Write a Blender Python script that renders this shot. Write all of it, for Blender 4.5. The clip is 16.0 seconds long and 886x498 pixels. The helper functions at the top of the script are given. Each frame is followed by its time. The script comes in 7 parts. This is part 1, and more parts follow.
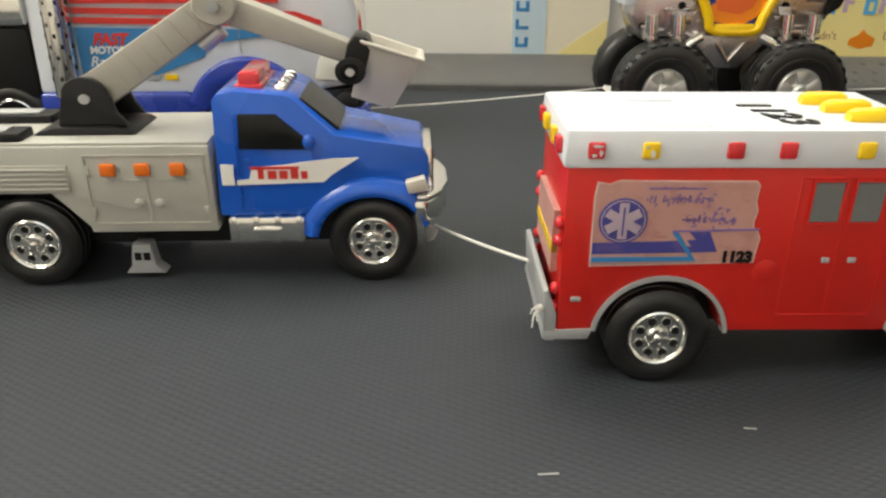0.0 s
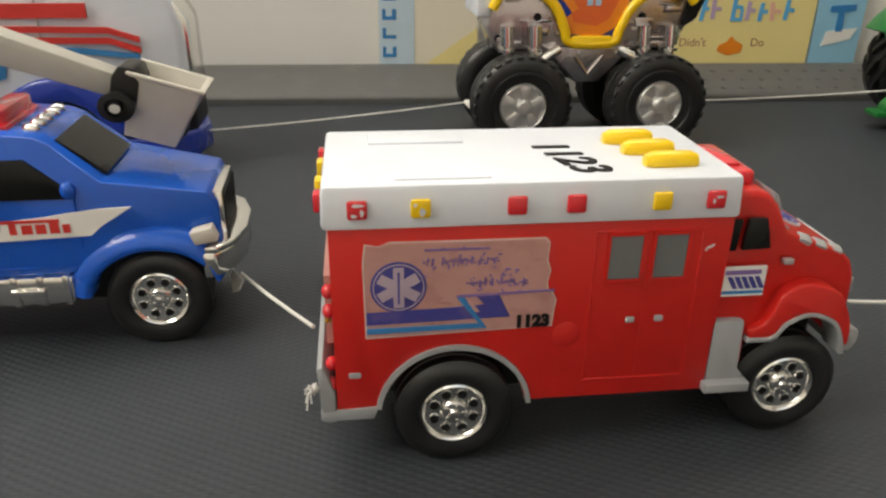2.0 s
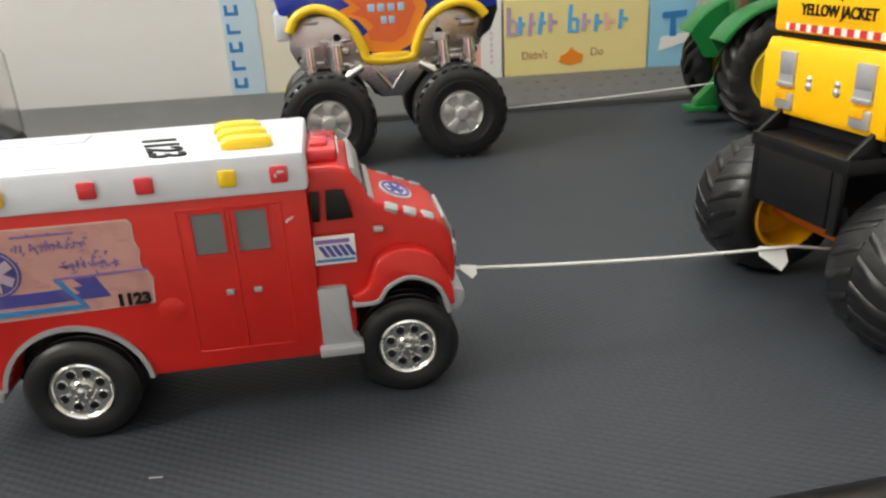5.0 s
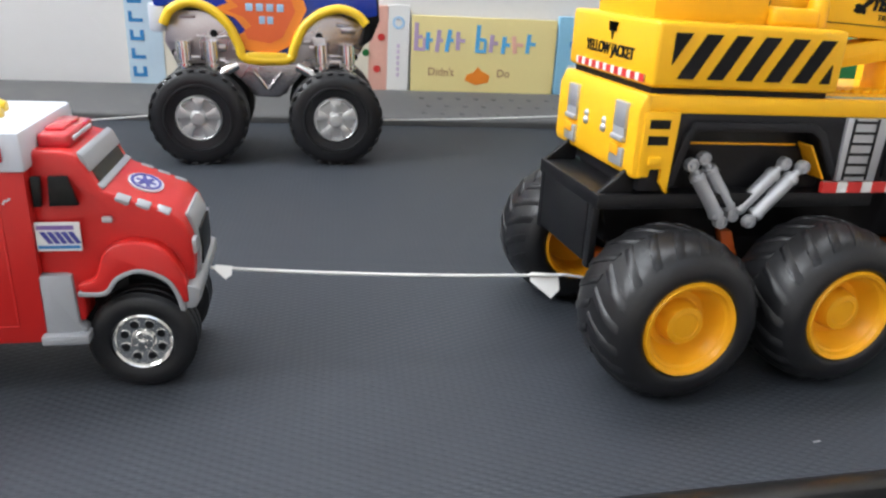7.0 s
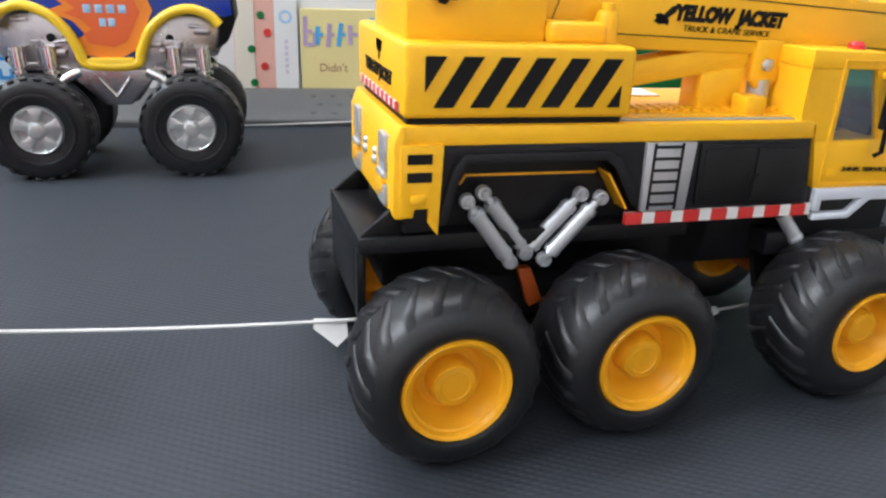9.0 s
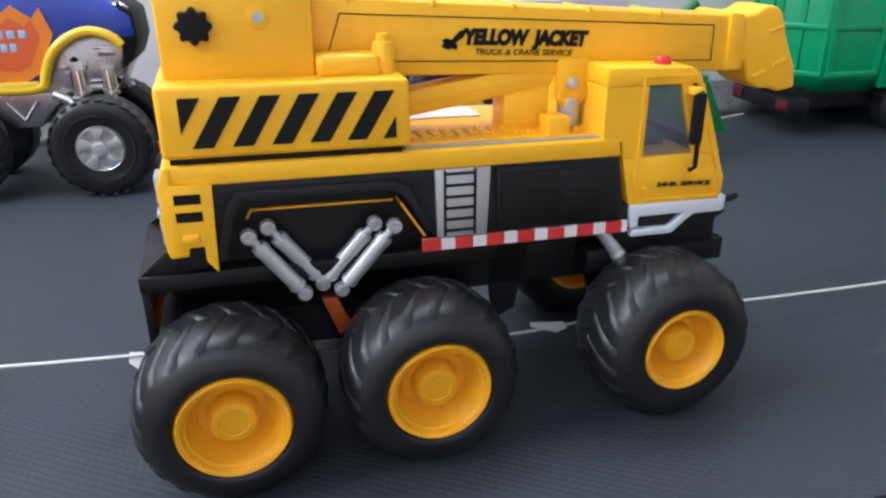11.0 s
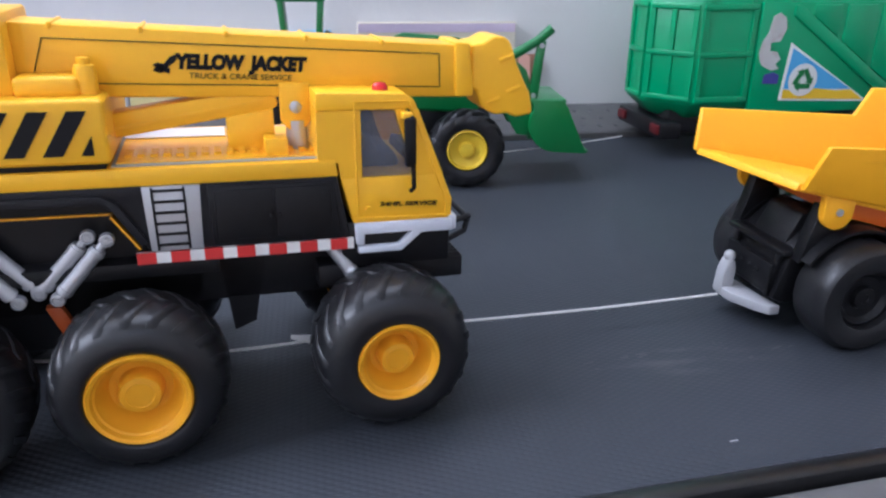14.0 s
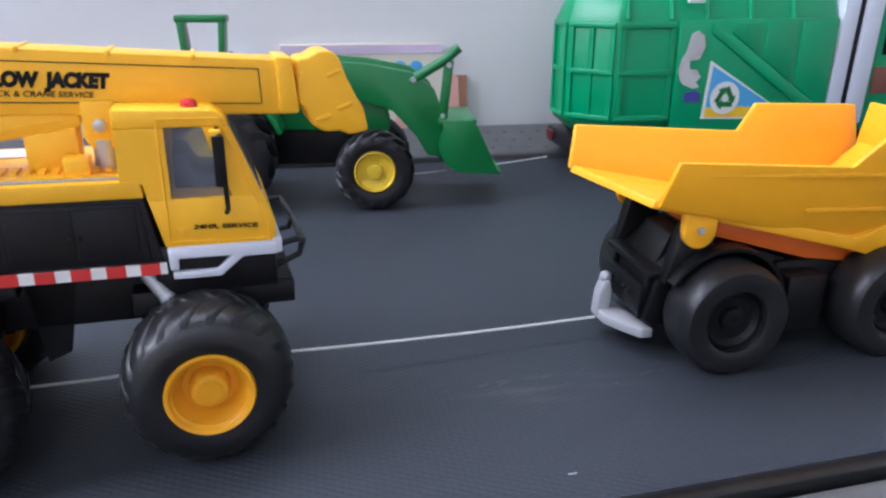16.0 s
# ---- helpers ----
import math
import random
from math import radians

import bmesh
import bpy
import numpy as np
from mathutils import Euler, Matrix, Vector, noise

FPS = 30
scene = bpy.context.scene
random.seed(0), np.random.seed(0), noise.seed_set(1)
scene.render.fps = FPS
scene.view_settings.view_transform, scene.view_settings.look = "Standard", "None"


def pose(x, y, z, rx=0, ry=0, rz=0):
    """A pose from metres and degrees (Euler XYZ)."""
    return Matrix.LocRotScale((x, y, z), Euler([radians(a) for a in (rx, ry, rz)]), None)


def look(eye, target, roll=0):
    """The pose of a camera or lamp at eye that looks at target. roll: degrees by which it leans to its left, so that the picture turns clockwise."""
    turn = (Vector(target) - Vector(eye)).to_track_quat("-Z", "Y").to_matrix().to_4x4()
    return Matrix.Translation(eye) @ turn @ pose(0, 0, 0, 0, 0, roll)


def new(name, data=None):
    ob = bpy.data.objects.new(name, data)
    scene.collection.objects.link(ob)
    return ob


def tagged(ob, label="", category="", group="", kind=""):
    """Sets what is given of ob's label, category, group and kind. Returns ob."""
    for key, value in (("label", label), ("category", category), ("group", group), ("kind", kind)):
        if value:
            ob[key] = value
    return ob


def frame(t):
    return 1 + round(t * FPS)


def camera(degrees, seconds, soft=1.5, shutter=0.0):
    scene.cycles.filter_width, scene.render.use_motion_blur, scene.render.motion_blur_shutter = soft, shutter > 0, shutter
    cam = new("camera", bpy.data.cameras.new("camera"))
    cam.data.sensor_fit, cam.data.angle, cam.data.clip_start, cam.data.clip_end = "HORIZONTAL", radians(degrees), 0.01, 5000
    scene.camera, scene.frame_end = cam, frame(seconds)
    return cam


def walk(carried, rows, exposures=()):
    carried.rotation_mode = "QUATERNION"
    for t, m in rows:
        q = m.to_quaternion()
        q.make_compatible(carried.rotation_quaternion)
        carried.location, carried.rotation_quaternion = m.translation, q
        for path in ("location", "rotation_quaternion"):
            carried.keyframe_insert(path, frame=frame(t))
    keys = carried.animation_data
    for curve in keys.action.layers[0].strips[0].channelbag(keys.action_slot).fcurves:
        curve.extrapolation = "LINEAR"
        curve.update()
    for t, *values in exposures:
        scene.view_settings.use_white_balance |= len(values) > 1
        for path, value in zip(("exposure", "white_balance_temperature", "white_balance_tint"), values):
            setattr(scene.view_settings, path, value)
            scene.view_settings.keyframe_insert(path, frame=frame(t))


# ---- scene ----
EXPOSURES = [(0, -0.1, 7200, 3), (0.6, -0.2, 7200, 3), (1, -0.35, 7200, 4), (2.5, -0.42, 7200, 6), (4.2, -0.2, 7000, 4), (6.3, 0.15, 6050, 8), (8.2, 0.24, 5800, 9), (10.3, 0.15, 5600, 10), (13, 0.12, 5200, 17), (16, 0.15, 5250, 17)]
cam = camera(61.74, 16.0, soft=2.4)
walk(cam, [
    (0, look((-0.0351, -0.3043, 0.1727), (-0.0412, -0.0858, 0.0735), 0.17)),
    (0.5, look((-0.0177, -0.2850, 0.1734), (-0.0229, -0.0673, 0.0726), 1.67)),
    (1, look((-0.0064, -0.2758, 0.1763), (-0.0041, -0.0579, 0.0757), 1.88)),
    (1.5, look((0.0057, -0.2688, 0.1797), (0.0171, -0.0518, 0.0777), 1.76)),
    (2, look((0.0204, -0.2599, 0.1788), (0.0385, -0.0423, 0.0791), 0.71)),
    (2.5, look((0.0367, -0.2662, 0.1776), (0.0565, -0.0480, 0.0795), -1.30)),
    (3, look((0.0555, -0.2838, 0.1808), (0.0757, -0.0656, 0.0829), -2.44)),
    (3.5, look((0.0832, -0.2874, 0.1764), (0.1059, -0.0694, 0.0785), -2.67)),
    (4, look((0.1023, -0.2886, 0.1663), (0.1264, -0.0694, 0.0716), -4.37)),
    (6.5, look((0.2284, -0.3218, 0.1665), (0.2560, -0.0997, 0.0797), 1.62)),
    (7, look((0.2416, -0.3142, 0.1643), (0.2752, -0.0925, 0.0788), 2.91)),
    (7.5, look((0.2649, -0.2980, 0.1611), (0.3081, -0.0777, 0.0763), 3.63)),
    (8, look((0.2840, -0.2822, 0.1647), (0.3326, -0.0636, 0.0783), 3.63)),
    (10.5, look((0.3999, -0.2910, 0.1948), (0.4282, -0.0723, 0.1001), -0.64)),
    (11, look((0.4172, -0.2931, 0.1953), (0.4519, -0.0752, 0.1009), -0.39)),
    (11.5, look((0.4398, -0.2959, 0.2003), (0.4774, -0.0778, 0.1075), -0.48)),
    (12, look((0.4569, -0.3039, 0.1967), (0.4958, -0.0858, 0.1045), -0.11)),
    (12.5, look((0.4742, -0.3108, 0.1975), (0.5131, -0.0930, 0.1046), -0.13)),
    (13, look((0.4940, -0.3163, 0.1978), (0.5317, -0.0978, 0.1060), -0.27)),
    (13.5, look((0.5113, -0.3195, 0.2001), (0.5501, -0.1008, 0.1091), 0.07)),
    (14, look((0.5271, -0.3249, 0.2009), (0.5656, -0.1056, 0.1114), 0.70)),
    (14.5, look((0.5472, -0.3259, 0.1980), (0.5856, -0.1058, 0.1105), 0.87)),
    (15, look((0.5678, -0.3224, 0.1958), (0.6059, -0.1017, 0.1094), 0.55)),
    (15.5, look((0.5868, -0.3193, 0.1950), (0.6255, -0.0983, 0.1100), 0.38)),
    (16, look((0.6013, -0.3217, 0.1947), (0.6431, -0.1001, 0.1125), 0.27)),
], exposures=EXPOSURES)
U = 0.8  # the plan below is drawn in toy-plan units of 0.8 m

# ---- world and lights ----
world = bpy.data.worlds.new("sky")
scene.world = world
world.use_nodes = True
wn = world.node_tree
sky = wn.nodes.new("ShaderNodeTexSky")
sky.sky_type = "NISHITA"
sky.sun_disc = False
sky.sun_elevation = radians(38)
sky.sun_rotation = radians(200)
wn.links.new(sky.outputs[0], wn.nodes["Background"].inputs[0])
wn.nodes["Background"].inputs[1].default_value = 0.15


def area_lamp(name, size_x, size_y, power, place, target, color):
    lamp = bpy.data.lights.new(name, "AREA")
    lamp.shape, lamp.size, lamp.size_y, lamp.energy, lamp.color = "RECTANGLE", size_x, size_y, power, color
    ob = new(name, lamp)
    ob.matrix_world = look(place, target)
    return ob


# area lamps added to light the toys, set in three unseen, assumed window openings
area_lamp("added_lamp_back", 1.80, 0.74, 3, (0.40, -1.27, 1.50), (0.40, 0.2, 0.0), (1.0, 0.98, 0.95))
area_lamp("added_lamp_side", 1.05, 0.88, 33, (-1.27, -0.32, 1.44), (0, 0.0, 0.0), (1.0, 0.97, 0.93))
area_lamp("added_lamp_high", 1.90, 0.74, 27, (0.12, 0.55, 1.50), (0.20, -0.25, 0.0), (1.0, 0.98, 0.96))


# ---- mesh helpers ----
def material(name, color, rough=0.5, metal=0.0, bump=0.0, scale=60.0, vary=0.12, coat=0.0, spec=0.5, stretch=(1, 1, 1), grime=0.0, grime_color=(0.2, 0.19, 0.17), sss=0.0):
    """A painted, plastic or metal surface with fine grain, broad unevenness and worn patches."""
    m = bpy.data.materials.new(name)
    m.use_nodes = True
    nt = m.node_tree
    b = nt.nodes["Principled BSDF"]
    b.inputs["Metallic"].default_value = metal
    b.inputs["Coat Weight"].default_value = coat
    b.inputs["Coat Roughness"].default_value = 0.12
    b.inputs["Specular IOR Level"].default_value = spec
    if sss:
        b.inputs["Subsurface Weight"].default_value = sss
        b.inputs["Subsurface Radius"].default_value = (0.004, 0.003, 0.002)
    tc = nt.nodes.new("ShaderNodeTexCoord")
    mp = nt.nodes.new("ShaderNodeMapping")
    mp.inputs["Scale"].default_value = stretch
    nt.links.new(tc.outputs["Object"], mp.inputs[0])

    def tex(freq, detail):
        n = nt.nodes.new("ShaderNodeTexNoise")
        n.inputs["Scale"].default_value = freq
        n.inputs["Detail"].default_value = detail
        nt.links.new(mp.outputs[0], n.inputs["Vector"])
        return n

    broad, fine = tex(scale * 0.35, 3), tex(scale * 9, 4)
    mix = nt.nodes.new("ShaderNodeMix")
    mix.data_type = "RGBA"
    c = Vector(color)
    mix.inputs[6].default_value = (*(c * (1 - vary)), 1)
    mix.inputs[7].default_value = (*[min(1.0, v * (1 + vary) + vary * 0.01) for v in c], 1)
    blend = nt.nodes.new("ShaderNodeMath")
    blend.operation = "MULTIPLY_ADD"
    blend.inputs[1].default_value = 0.35
    nt.links.new(fine.outputs[0], blend.inputs[0])
    half = nt.nodes.new("ShaderNodeMath")
    half.operation = "MULTIPLY"
    half.inputs[1].default_value = 0.65
    nt.links.new(broad.outputs[0], half.inputs[0])
    nt.links.new(half.outputs[0], blend.inputs[2])
    nt.links.new(blend.outputs[0], mix.inputs[0])
    shade = mix.outputs[2]
    if grime:
        patch = tex(scale * 0.9, 6)
        ramp = nt.nodes.new("ShaderNodeValToRGB")
        ramp.color_ramp.elements[0].position, ramp.color_ramp.elements[1].position = 0.52, 0.78
        ramp.color_ramp.elements[1].color = (grime, grime, grime, 1)
        nt.links.new(patch.outputs[0], ramp.inputs[0])
        dirt = nt.nodes.new("ShaderNodeMix")
        dirt.data_type = "RGBA"
        nt.links.new(ramp.outputs[0], dirt.inputs[0])
        nt.links.new(shade, dirt.inputs[6])
        dirt.inputs[7].default_value = (*grime_color, 1)
        shade = dirt.outputs[2]
    nt.links.new(shade, b.inputs["Base Color"])
    rr = nt.nodes.new("ShaderNodeMapRange")
    rr.inputs["To Min"].default_value = max(0.02, rough - 0.08)
    rr.inputs["To Max"].default_value = min(1.0, rough + 0.1)
    nt.links.new(broad.outputs[0], rr.inputs["Value"])
    nt.links.new(rr.outputs[0], b.inputs["Roughness"])
    if bump:
        bp = nt.nodes.new("ShaderNodeBump")
        bp.inputs["Strength"].default_value = bump
        bp.inputs["Distance"].default_value = 0.0006
        nt.links.new(fine.outputs[0], bp.inputs["Height"])
        nt.links.new(bp.outputs[0], b.inputs["Normal"])
    return m


def finish(bm, mat, name, smooth=38):
    bmesh.ops.recalc_face_normals(bm, faces=bm.faces[:])
    bmesh.ops.scale(bm, vec=(U, U, U), verts=bm.verts[:])
    me = bpy.data.meshes.new(name)
    bm.to_mesh(me)
    bm.free()
    me.polygons.foreach_set("use_smooth", [True] * len(me.polygons))
    me.set_sharp_from_angle(angle=radians(smooth))
    me.materials.append(mat)
    return me


def part(name, bm, mat, parent=None, label="", smooth=38):
    """Links a bmesh as one mesh object under a thing or a part."""
    ob = new(name, finish(bm, mat, name, smooth))
    if parent:
        ob.parent = parent
    return tagged(ob, label)


def share(name, me, parent, m):
    """One more piece on a mesh that others use too."""
    ob = new(name, me)
    ob.parent = parent
    m = m.copy()
    m.translation *= U
    ob.matrix_basis = m
    return ob


def thing(name, x, y, z, yaw, label, category, group="", size=1.0):
    ob = new(name)
    ob.matrix_basis = pose(x * U, y * U, z * U, 0, 0, yaw) @ Matrix.Scale(size, 4)
    return tagged(ob, label, category, group)


def structure(name, bm, mat, label, category, smooth=38):
    return tagged(part(name, bm, mat, None, "", smooth), label, category, "", "structure")


def bevel(bm, width, seg=2, angle=30, geom=None):
    edges = [e for e in (geom or bm.edges) if len(e.link_faces) == 2 and e.calc_face_angle(0) > radians(angle)]
    if edges and width:
        bmesh.ops.bevel(bm, geom=edges, offset=width, segments=seg, affect="EDGES", clamp_overlap=True, profile=0.5)


def merge(bm, other):
    me = bpy.data.meshes.new("tmp")
    other.to_mesh(me)
    other.free()
    bm.from_mesh(me)
    bpy.data.meshes.remove(me)
    return bm


def box(x0, x1, y0, y1, z0, z1, bev=0.0, seg=2):
    bm = bmesh.new()
    bmesh.ops.create_cube(bm, size=1)
    for v in bm.verts:
        v.co = Vector(((x0, x1)[v.co.x > 0], (y0, y1)[v.co.y > 0], (z0, z1)[v.co.z > 0]))
    bevel(bm, bev, seg)
    return bm


def prism(profile, y0, y1, bev=0.0, seg=2, taper=None):
    """A side profile of (x, z) drawn out from y0 to y1. taper: (x, z) by which the far and near outlines shrink, as a function of a point."""
    bm = bmesh.new()
    rings = []
    for y in (y0, y1):
        rings.append([bm.verts.new((x, y, z)) for x, z in profile])
    n = len(profile)
    bm.faces.new(rings[0])
    bm.faces.new(rings[1][::-1])
    for i in range(n):
        bm.faces.new((rings[0][i], rings[1][i], rings[1][(i + 1) % n], rings[0][(i + 1) % n]))
    bmesh.ops.recalc_face_normals(bm, faces=bm.faces[:])
    bevel(bm, bev, seg)
    if taper:
        for v in bm.verts:
            v.co = Vector(taper(*v.co))
    return bm


def plan_prism(outline, z0, z1, bev=0.0, seg=2):
    """A plan outline of (x, y) drawn up from z0 to z1."""
    bm = prism(outline, z0, z1)
    for v in bm.verts:
        v.co = Vector((v.co.x, v.co.z, v.co.y))
    bmesh.ops.recalc_face_normals(bm, faces=bm.faces[:])
    bevel(bm, bev, seg)
    return bm


def arc(cx, cz, r, a0, a1, n=14):
    return [(cx + r * math.cos(radians(a0 + (a1 - a0) * i / n)), cz + r * math.sin(radians(a0 + (a1 - a0) * i / n))) for i in range(n + 1)]


def lathe(profile, seg=40, axis="y", at=(0, 0, 0), closed=False):
    """Turns (radius, along) round an axis."""
    bm = bmesh.new()
    rings = []
    for r, a in profile:
        ring = []
        for i in range(seg):
            w = 2 * math.pi * i / seg
            c, s = r * math.cos(w), r * math.sin(w)
            p = {"y": (c, a, s), "z": (c, s, a), "x": (a, c, s)}[axis]
            ring.append(bm.verts.new(Vector(p) + Vector(at)))
        rings.append(ring)
    pairs = list(zip(rings, rings[1:])) + ([(rings[-1], rings[0])] if closed else [])
    for a, b in pairs:
        for i in range(seg):
            bm.faces.new((a[i], a[(i + 1) % seg], b[(i + 1) % seg], b[i]))
    if not closed:
        for ring in (rings[0], rings[-1]):
            bm.faces.new(ring)
    bmesh.ops.remove_doubles(bm, verts=bm.verts[:], dist=1e-6)
    return bm


def tube(points, r, seg=8, r_end=None):
    """A round rod along points, with closed ends."""
    bm = bmesh.new()
    pts = [Vector(p) for p in points]
    rings = []
    for i, p in enumerate(pts):
        d = (pts[min(i + 1, len(pts) - 1)] - pts[max(i - 1, 0)]).normalized()
        a = d.orthogonal().normalized() if not rings else (last - d * last.dot(d)).normalized()
        last = a
        b = d.cross(a)
        k = r if r_end is None else r + (r_end - r) * i / (len(pts) - 1)
        rings.append([bm.verts.new(p + k * (a * math.cos(w) + b * math.sin(w))) for w in [2 * math.pi * j / seg for j in range(seg)]])
    for q, s in zip(rings, rings[1:]):
        for i in range(seg):
            bm.faces.new((q[i], q[(i + 1) % seg], s[(i + 1) % seg], s[i]))
    bm.faces.new(rings[0][::-1])
    bm.faces.new(rings[-1])
    return bm


def moved(bm, m):
    bmesh.ops.transform(bm, matrix=m, verts=bm.verts[:])
    return bm


def ball(x, y, z, r, sx=1, sy=1, sz=1, seg=14):
    bm = bmesh.new()
    bmesh.ops.create_uvsphere(bm, u_segments=seg, v_segments=max(6, seg // 2), radius=r)
    return moved(bm, Matrix.Translation((x, y, z)) @ Matrix.Diagonal((sx, sy, sz, 1)))


def lettering(body, size, m, shear=0.0, squeeze=1.0, bold=0.0, depth=0.0004):
    """A line of the built-in font, centred, as a bmesh in the plane of m."""
    cu = bpy.data.curves.new("letters", "FONT")
    cu.body, cu.size, cu.align_x, cu.align_y, cu.shear, cu.offset, cu.extrude = body, size, "CENTER", "CENTER", shear, bold, depth
    ob = bpy.data.objects.new("letters", cu)
    scene.collection.objects.link(ob)
    bpy.context.view_layer.update()
    me = bpy.data.meshes.new_from_object(ob.evaluated_get(bpy.context.evaluated_depsgraph_get()))
    bm = bmesh.new()
    bm.from_mesh(me)
    bpy.data.objects.remove(ob)
    bpy.data.curves.remove(cu)
    bpy.data.meshes.remove(me)
    return moved(bm, m @ Matrix.Diagonal((squeeze, 1, 1, 1)))


def side(x, y, z, slant=0):
    """The frame of a picture on a side that faces -y: x along, z up."""
    return pose(x, y, z, 90, slant, 0)


def smooth_path(points, n=5):
    """The points of an open line, rounded by a curve that runs through them all."""
    pts = [Vector(p) for p in points]
    pts = [pts[0] * 2 - pts[1]] + pts + [pts[-1] * 2 - pts[-2]]
    out = []
    for a, b, c, d in zip(pts, pts[1:], pts[2:], pts[3:]):
        for i in range(n):
            u = i / n
            out.append(tuple(0.5 * (2 * b + (c - a) * u + (2 * a - 5 * b + 4 * c - d) * u * u + (3 * b - a - 3 * c + d) * u ** 3)))
    return out + [tuple(pts[-2])]

# ---- materials ----
m_red = material("red_plastic", (0.56, 0.016, 0.013), 0.34, vary=0.06, coat=0.12, spec=0.38, bump=0.05, grime=0.04)
m_red_clear = material("red_lens", (0.62, 0.018, 0.030), 0.18, vary=0.1, coat=0.6)
m_white = material("white_plastic", (0.66, 0.69, 0.755), 0.4, vary=0.03, bump=0.05, grime=0.08)
m_silver_grey = material("grey_plastic_trim", (0.33, 0.34, 0.355), 0.4, vary=0.08, bump=0.08, grime=0.15)
m_light_grey = material("light_grey_plastic", (0.43, 0.425, 0.39), 0.5, vary=0.05, bump=0.1, grime=0.12)
m_boom_grey = material("warm_grey_plastic", (0.38, 0.36, 0.32), 0.5, vary=0.06, bump=0.1, grime=0.12)
m_bucket = material("pale_beige_plastic", (0.55, 0.52, 0.46), 0.5, vary=0.05, bump=0.08, grime=0.15)
m_blue = material("blue_plastic", (0.004, 0.092, 0.53), 0.25, vary=0.08, coat=0.35, spec=0.4, grime=0.03)
m_navy = material("navy_plastic", (0.012, 0.040, 0.35), 0.25, vary=0.1, coat=0.5)
m_yellow = material("yellow_plastic", (0.95, 0.505, 0.004), 0.36, vary=0.05, coat=0.15, spec=0.35, bump=0.05)
m_lamp_yellow = material("yellow_lens", (0.86, 0.56, 0.01), 0.3, vary=0.05, coat=0.3)
m_gold = material("golden_yellow_rim", (0.88, 0.405, 0.004), 0.36, vary=0.07, spec=0.38, bump=0.08, grime=0.04)
m_orange = material("orange_plastic", (0.78, 0.16, 0.01), 0.4, vary=0.08)
m_amber = material("amber_yellow_plastic", (0.93, 0.44, 0.002), 0.42, vary=0.05, coat=0.08, spec=0.3, bump=0.06)
m_black = material("black_plastic", (0.007, 0.007, 0.008), 0.36, spec=0.28, vary=0.2, bump=0.1, grime=0.2, grime_color=(0.022, 0.022, 0.022))
m_charcoal = material("charcoal_plastic", (0.013, 0.013, 0.015), 0.42, spec=0.28, vary=0.15, bump=0.1)
m_tyre = material("tyre_rubber", (0.010, 0.010, 0.011), 0.36, spec=0.5, vary=0.25, bump=0.12, grime=0.3, grime_color=(0.024, 0.025, 0.029))
m_tyre_dull = material("dusty_tyre_rubber", (0.012, 0.012, 0.013), 0.38, spec=0.45, vary=0.25, bump=0.2, grime=0.4, grime_color=(0.034, 0.034, 0.034))
m_chrome = material("chrome", (0.86, 0.85, 0.82), 0.13, metal=1.0, vary=0.06)
m_silver = material("silver_paint", (0.52, 0.53, 0.55), 0.32, metal=0.55, vary=0.08, bump=0.06)
m_glass_dark = material("smoked_window", (0.008, 0.009, 0.009), 0.22, vary=0.2, spec=0.25)
m_glass_grey = material("grey_window", (0.14, 0.15, 0.155), 0.35, vary=0.12, grime=0.1)
m_sticker = material("faded_pink_sticker", (0.50, 0.265, 0.24), 0.4, vary=0.16, scale=150, grime=0.75, grime_color=(0.36, 0.15, 0.14))
m_paper = material("white_paper", (0.78, 0.77, 0.74), 0.8, vary=0.04)
m_ink_blue = material("blue_print", (0.050, 0.050, 0.27), 0.45, vary=0.15, scale=120, grime=0.25, grime_color=(0.45, 0.25, 0.3))
m_ink_teal = material("teal_print", (0.03, 0.2, 0.47), 0.45, vary=0.1)
m_ink_black = material("black_print", (0.007, 0.007, 0.008), 0.5, spec=0.2, vary=0.15)
m_ink_red = material("red_print", (0.6, 0.03, 0.025), 0.45, vary=0.1)
m_ink_violet = material("worn_violet_print", (0.2, 0.12, 0.34), 0.5, vary=0.2, scale=150, grime=0.5, grime_color=(0.6, 0.32, 0.3))
m_green = material("green_plastic", (0.010, 0.165, 0.036), 0.33, vary=0.07, coat=0.25, bump=0.06)
m_green_truck = material("emerald_plastic", (0.010, 0.30, 0.110), 0.36, vary=0.06, coat=0.2, bump=0.06, grime=0.06)
m_rim_yellow = material("bright_yellow_rim", (0.75, 0.52, 0.02), 0.4, vary=0.06)
m_string = material("white_cotton_string", (0.7, 0.69, 0.66), 0.9, vary=0.1, bump=0.5, scale=200)
m_sky_blue = material("sky_blue_print", (0.1, 0.4, 0.72), 0.45, vary=0.08)
m_skyline = material("pale_blue_print", (0.35, 0.55, 0.75), 0.5, vary=0.1)


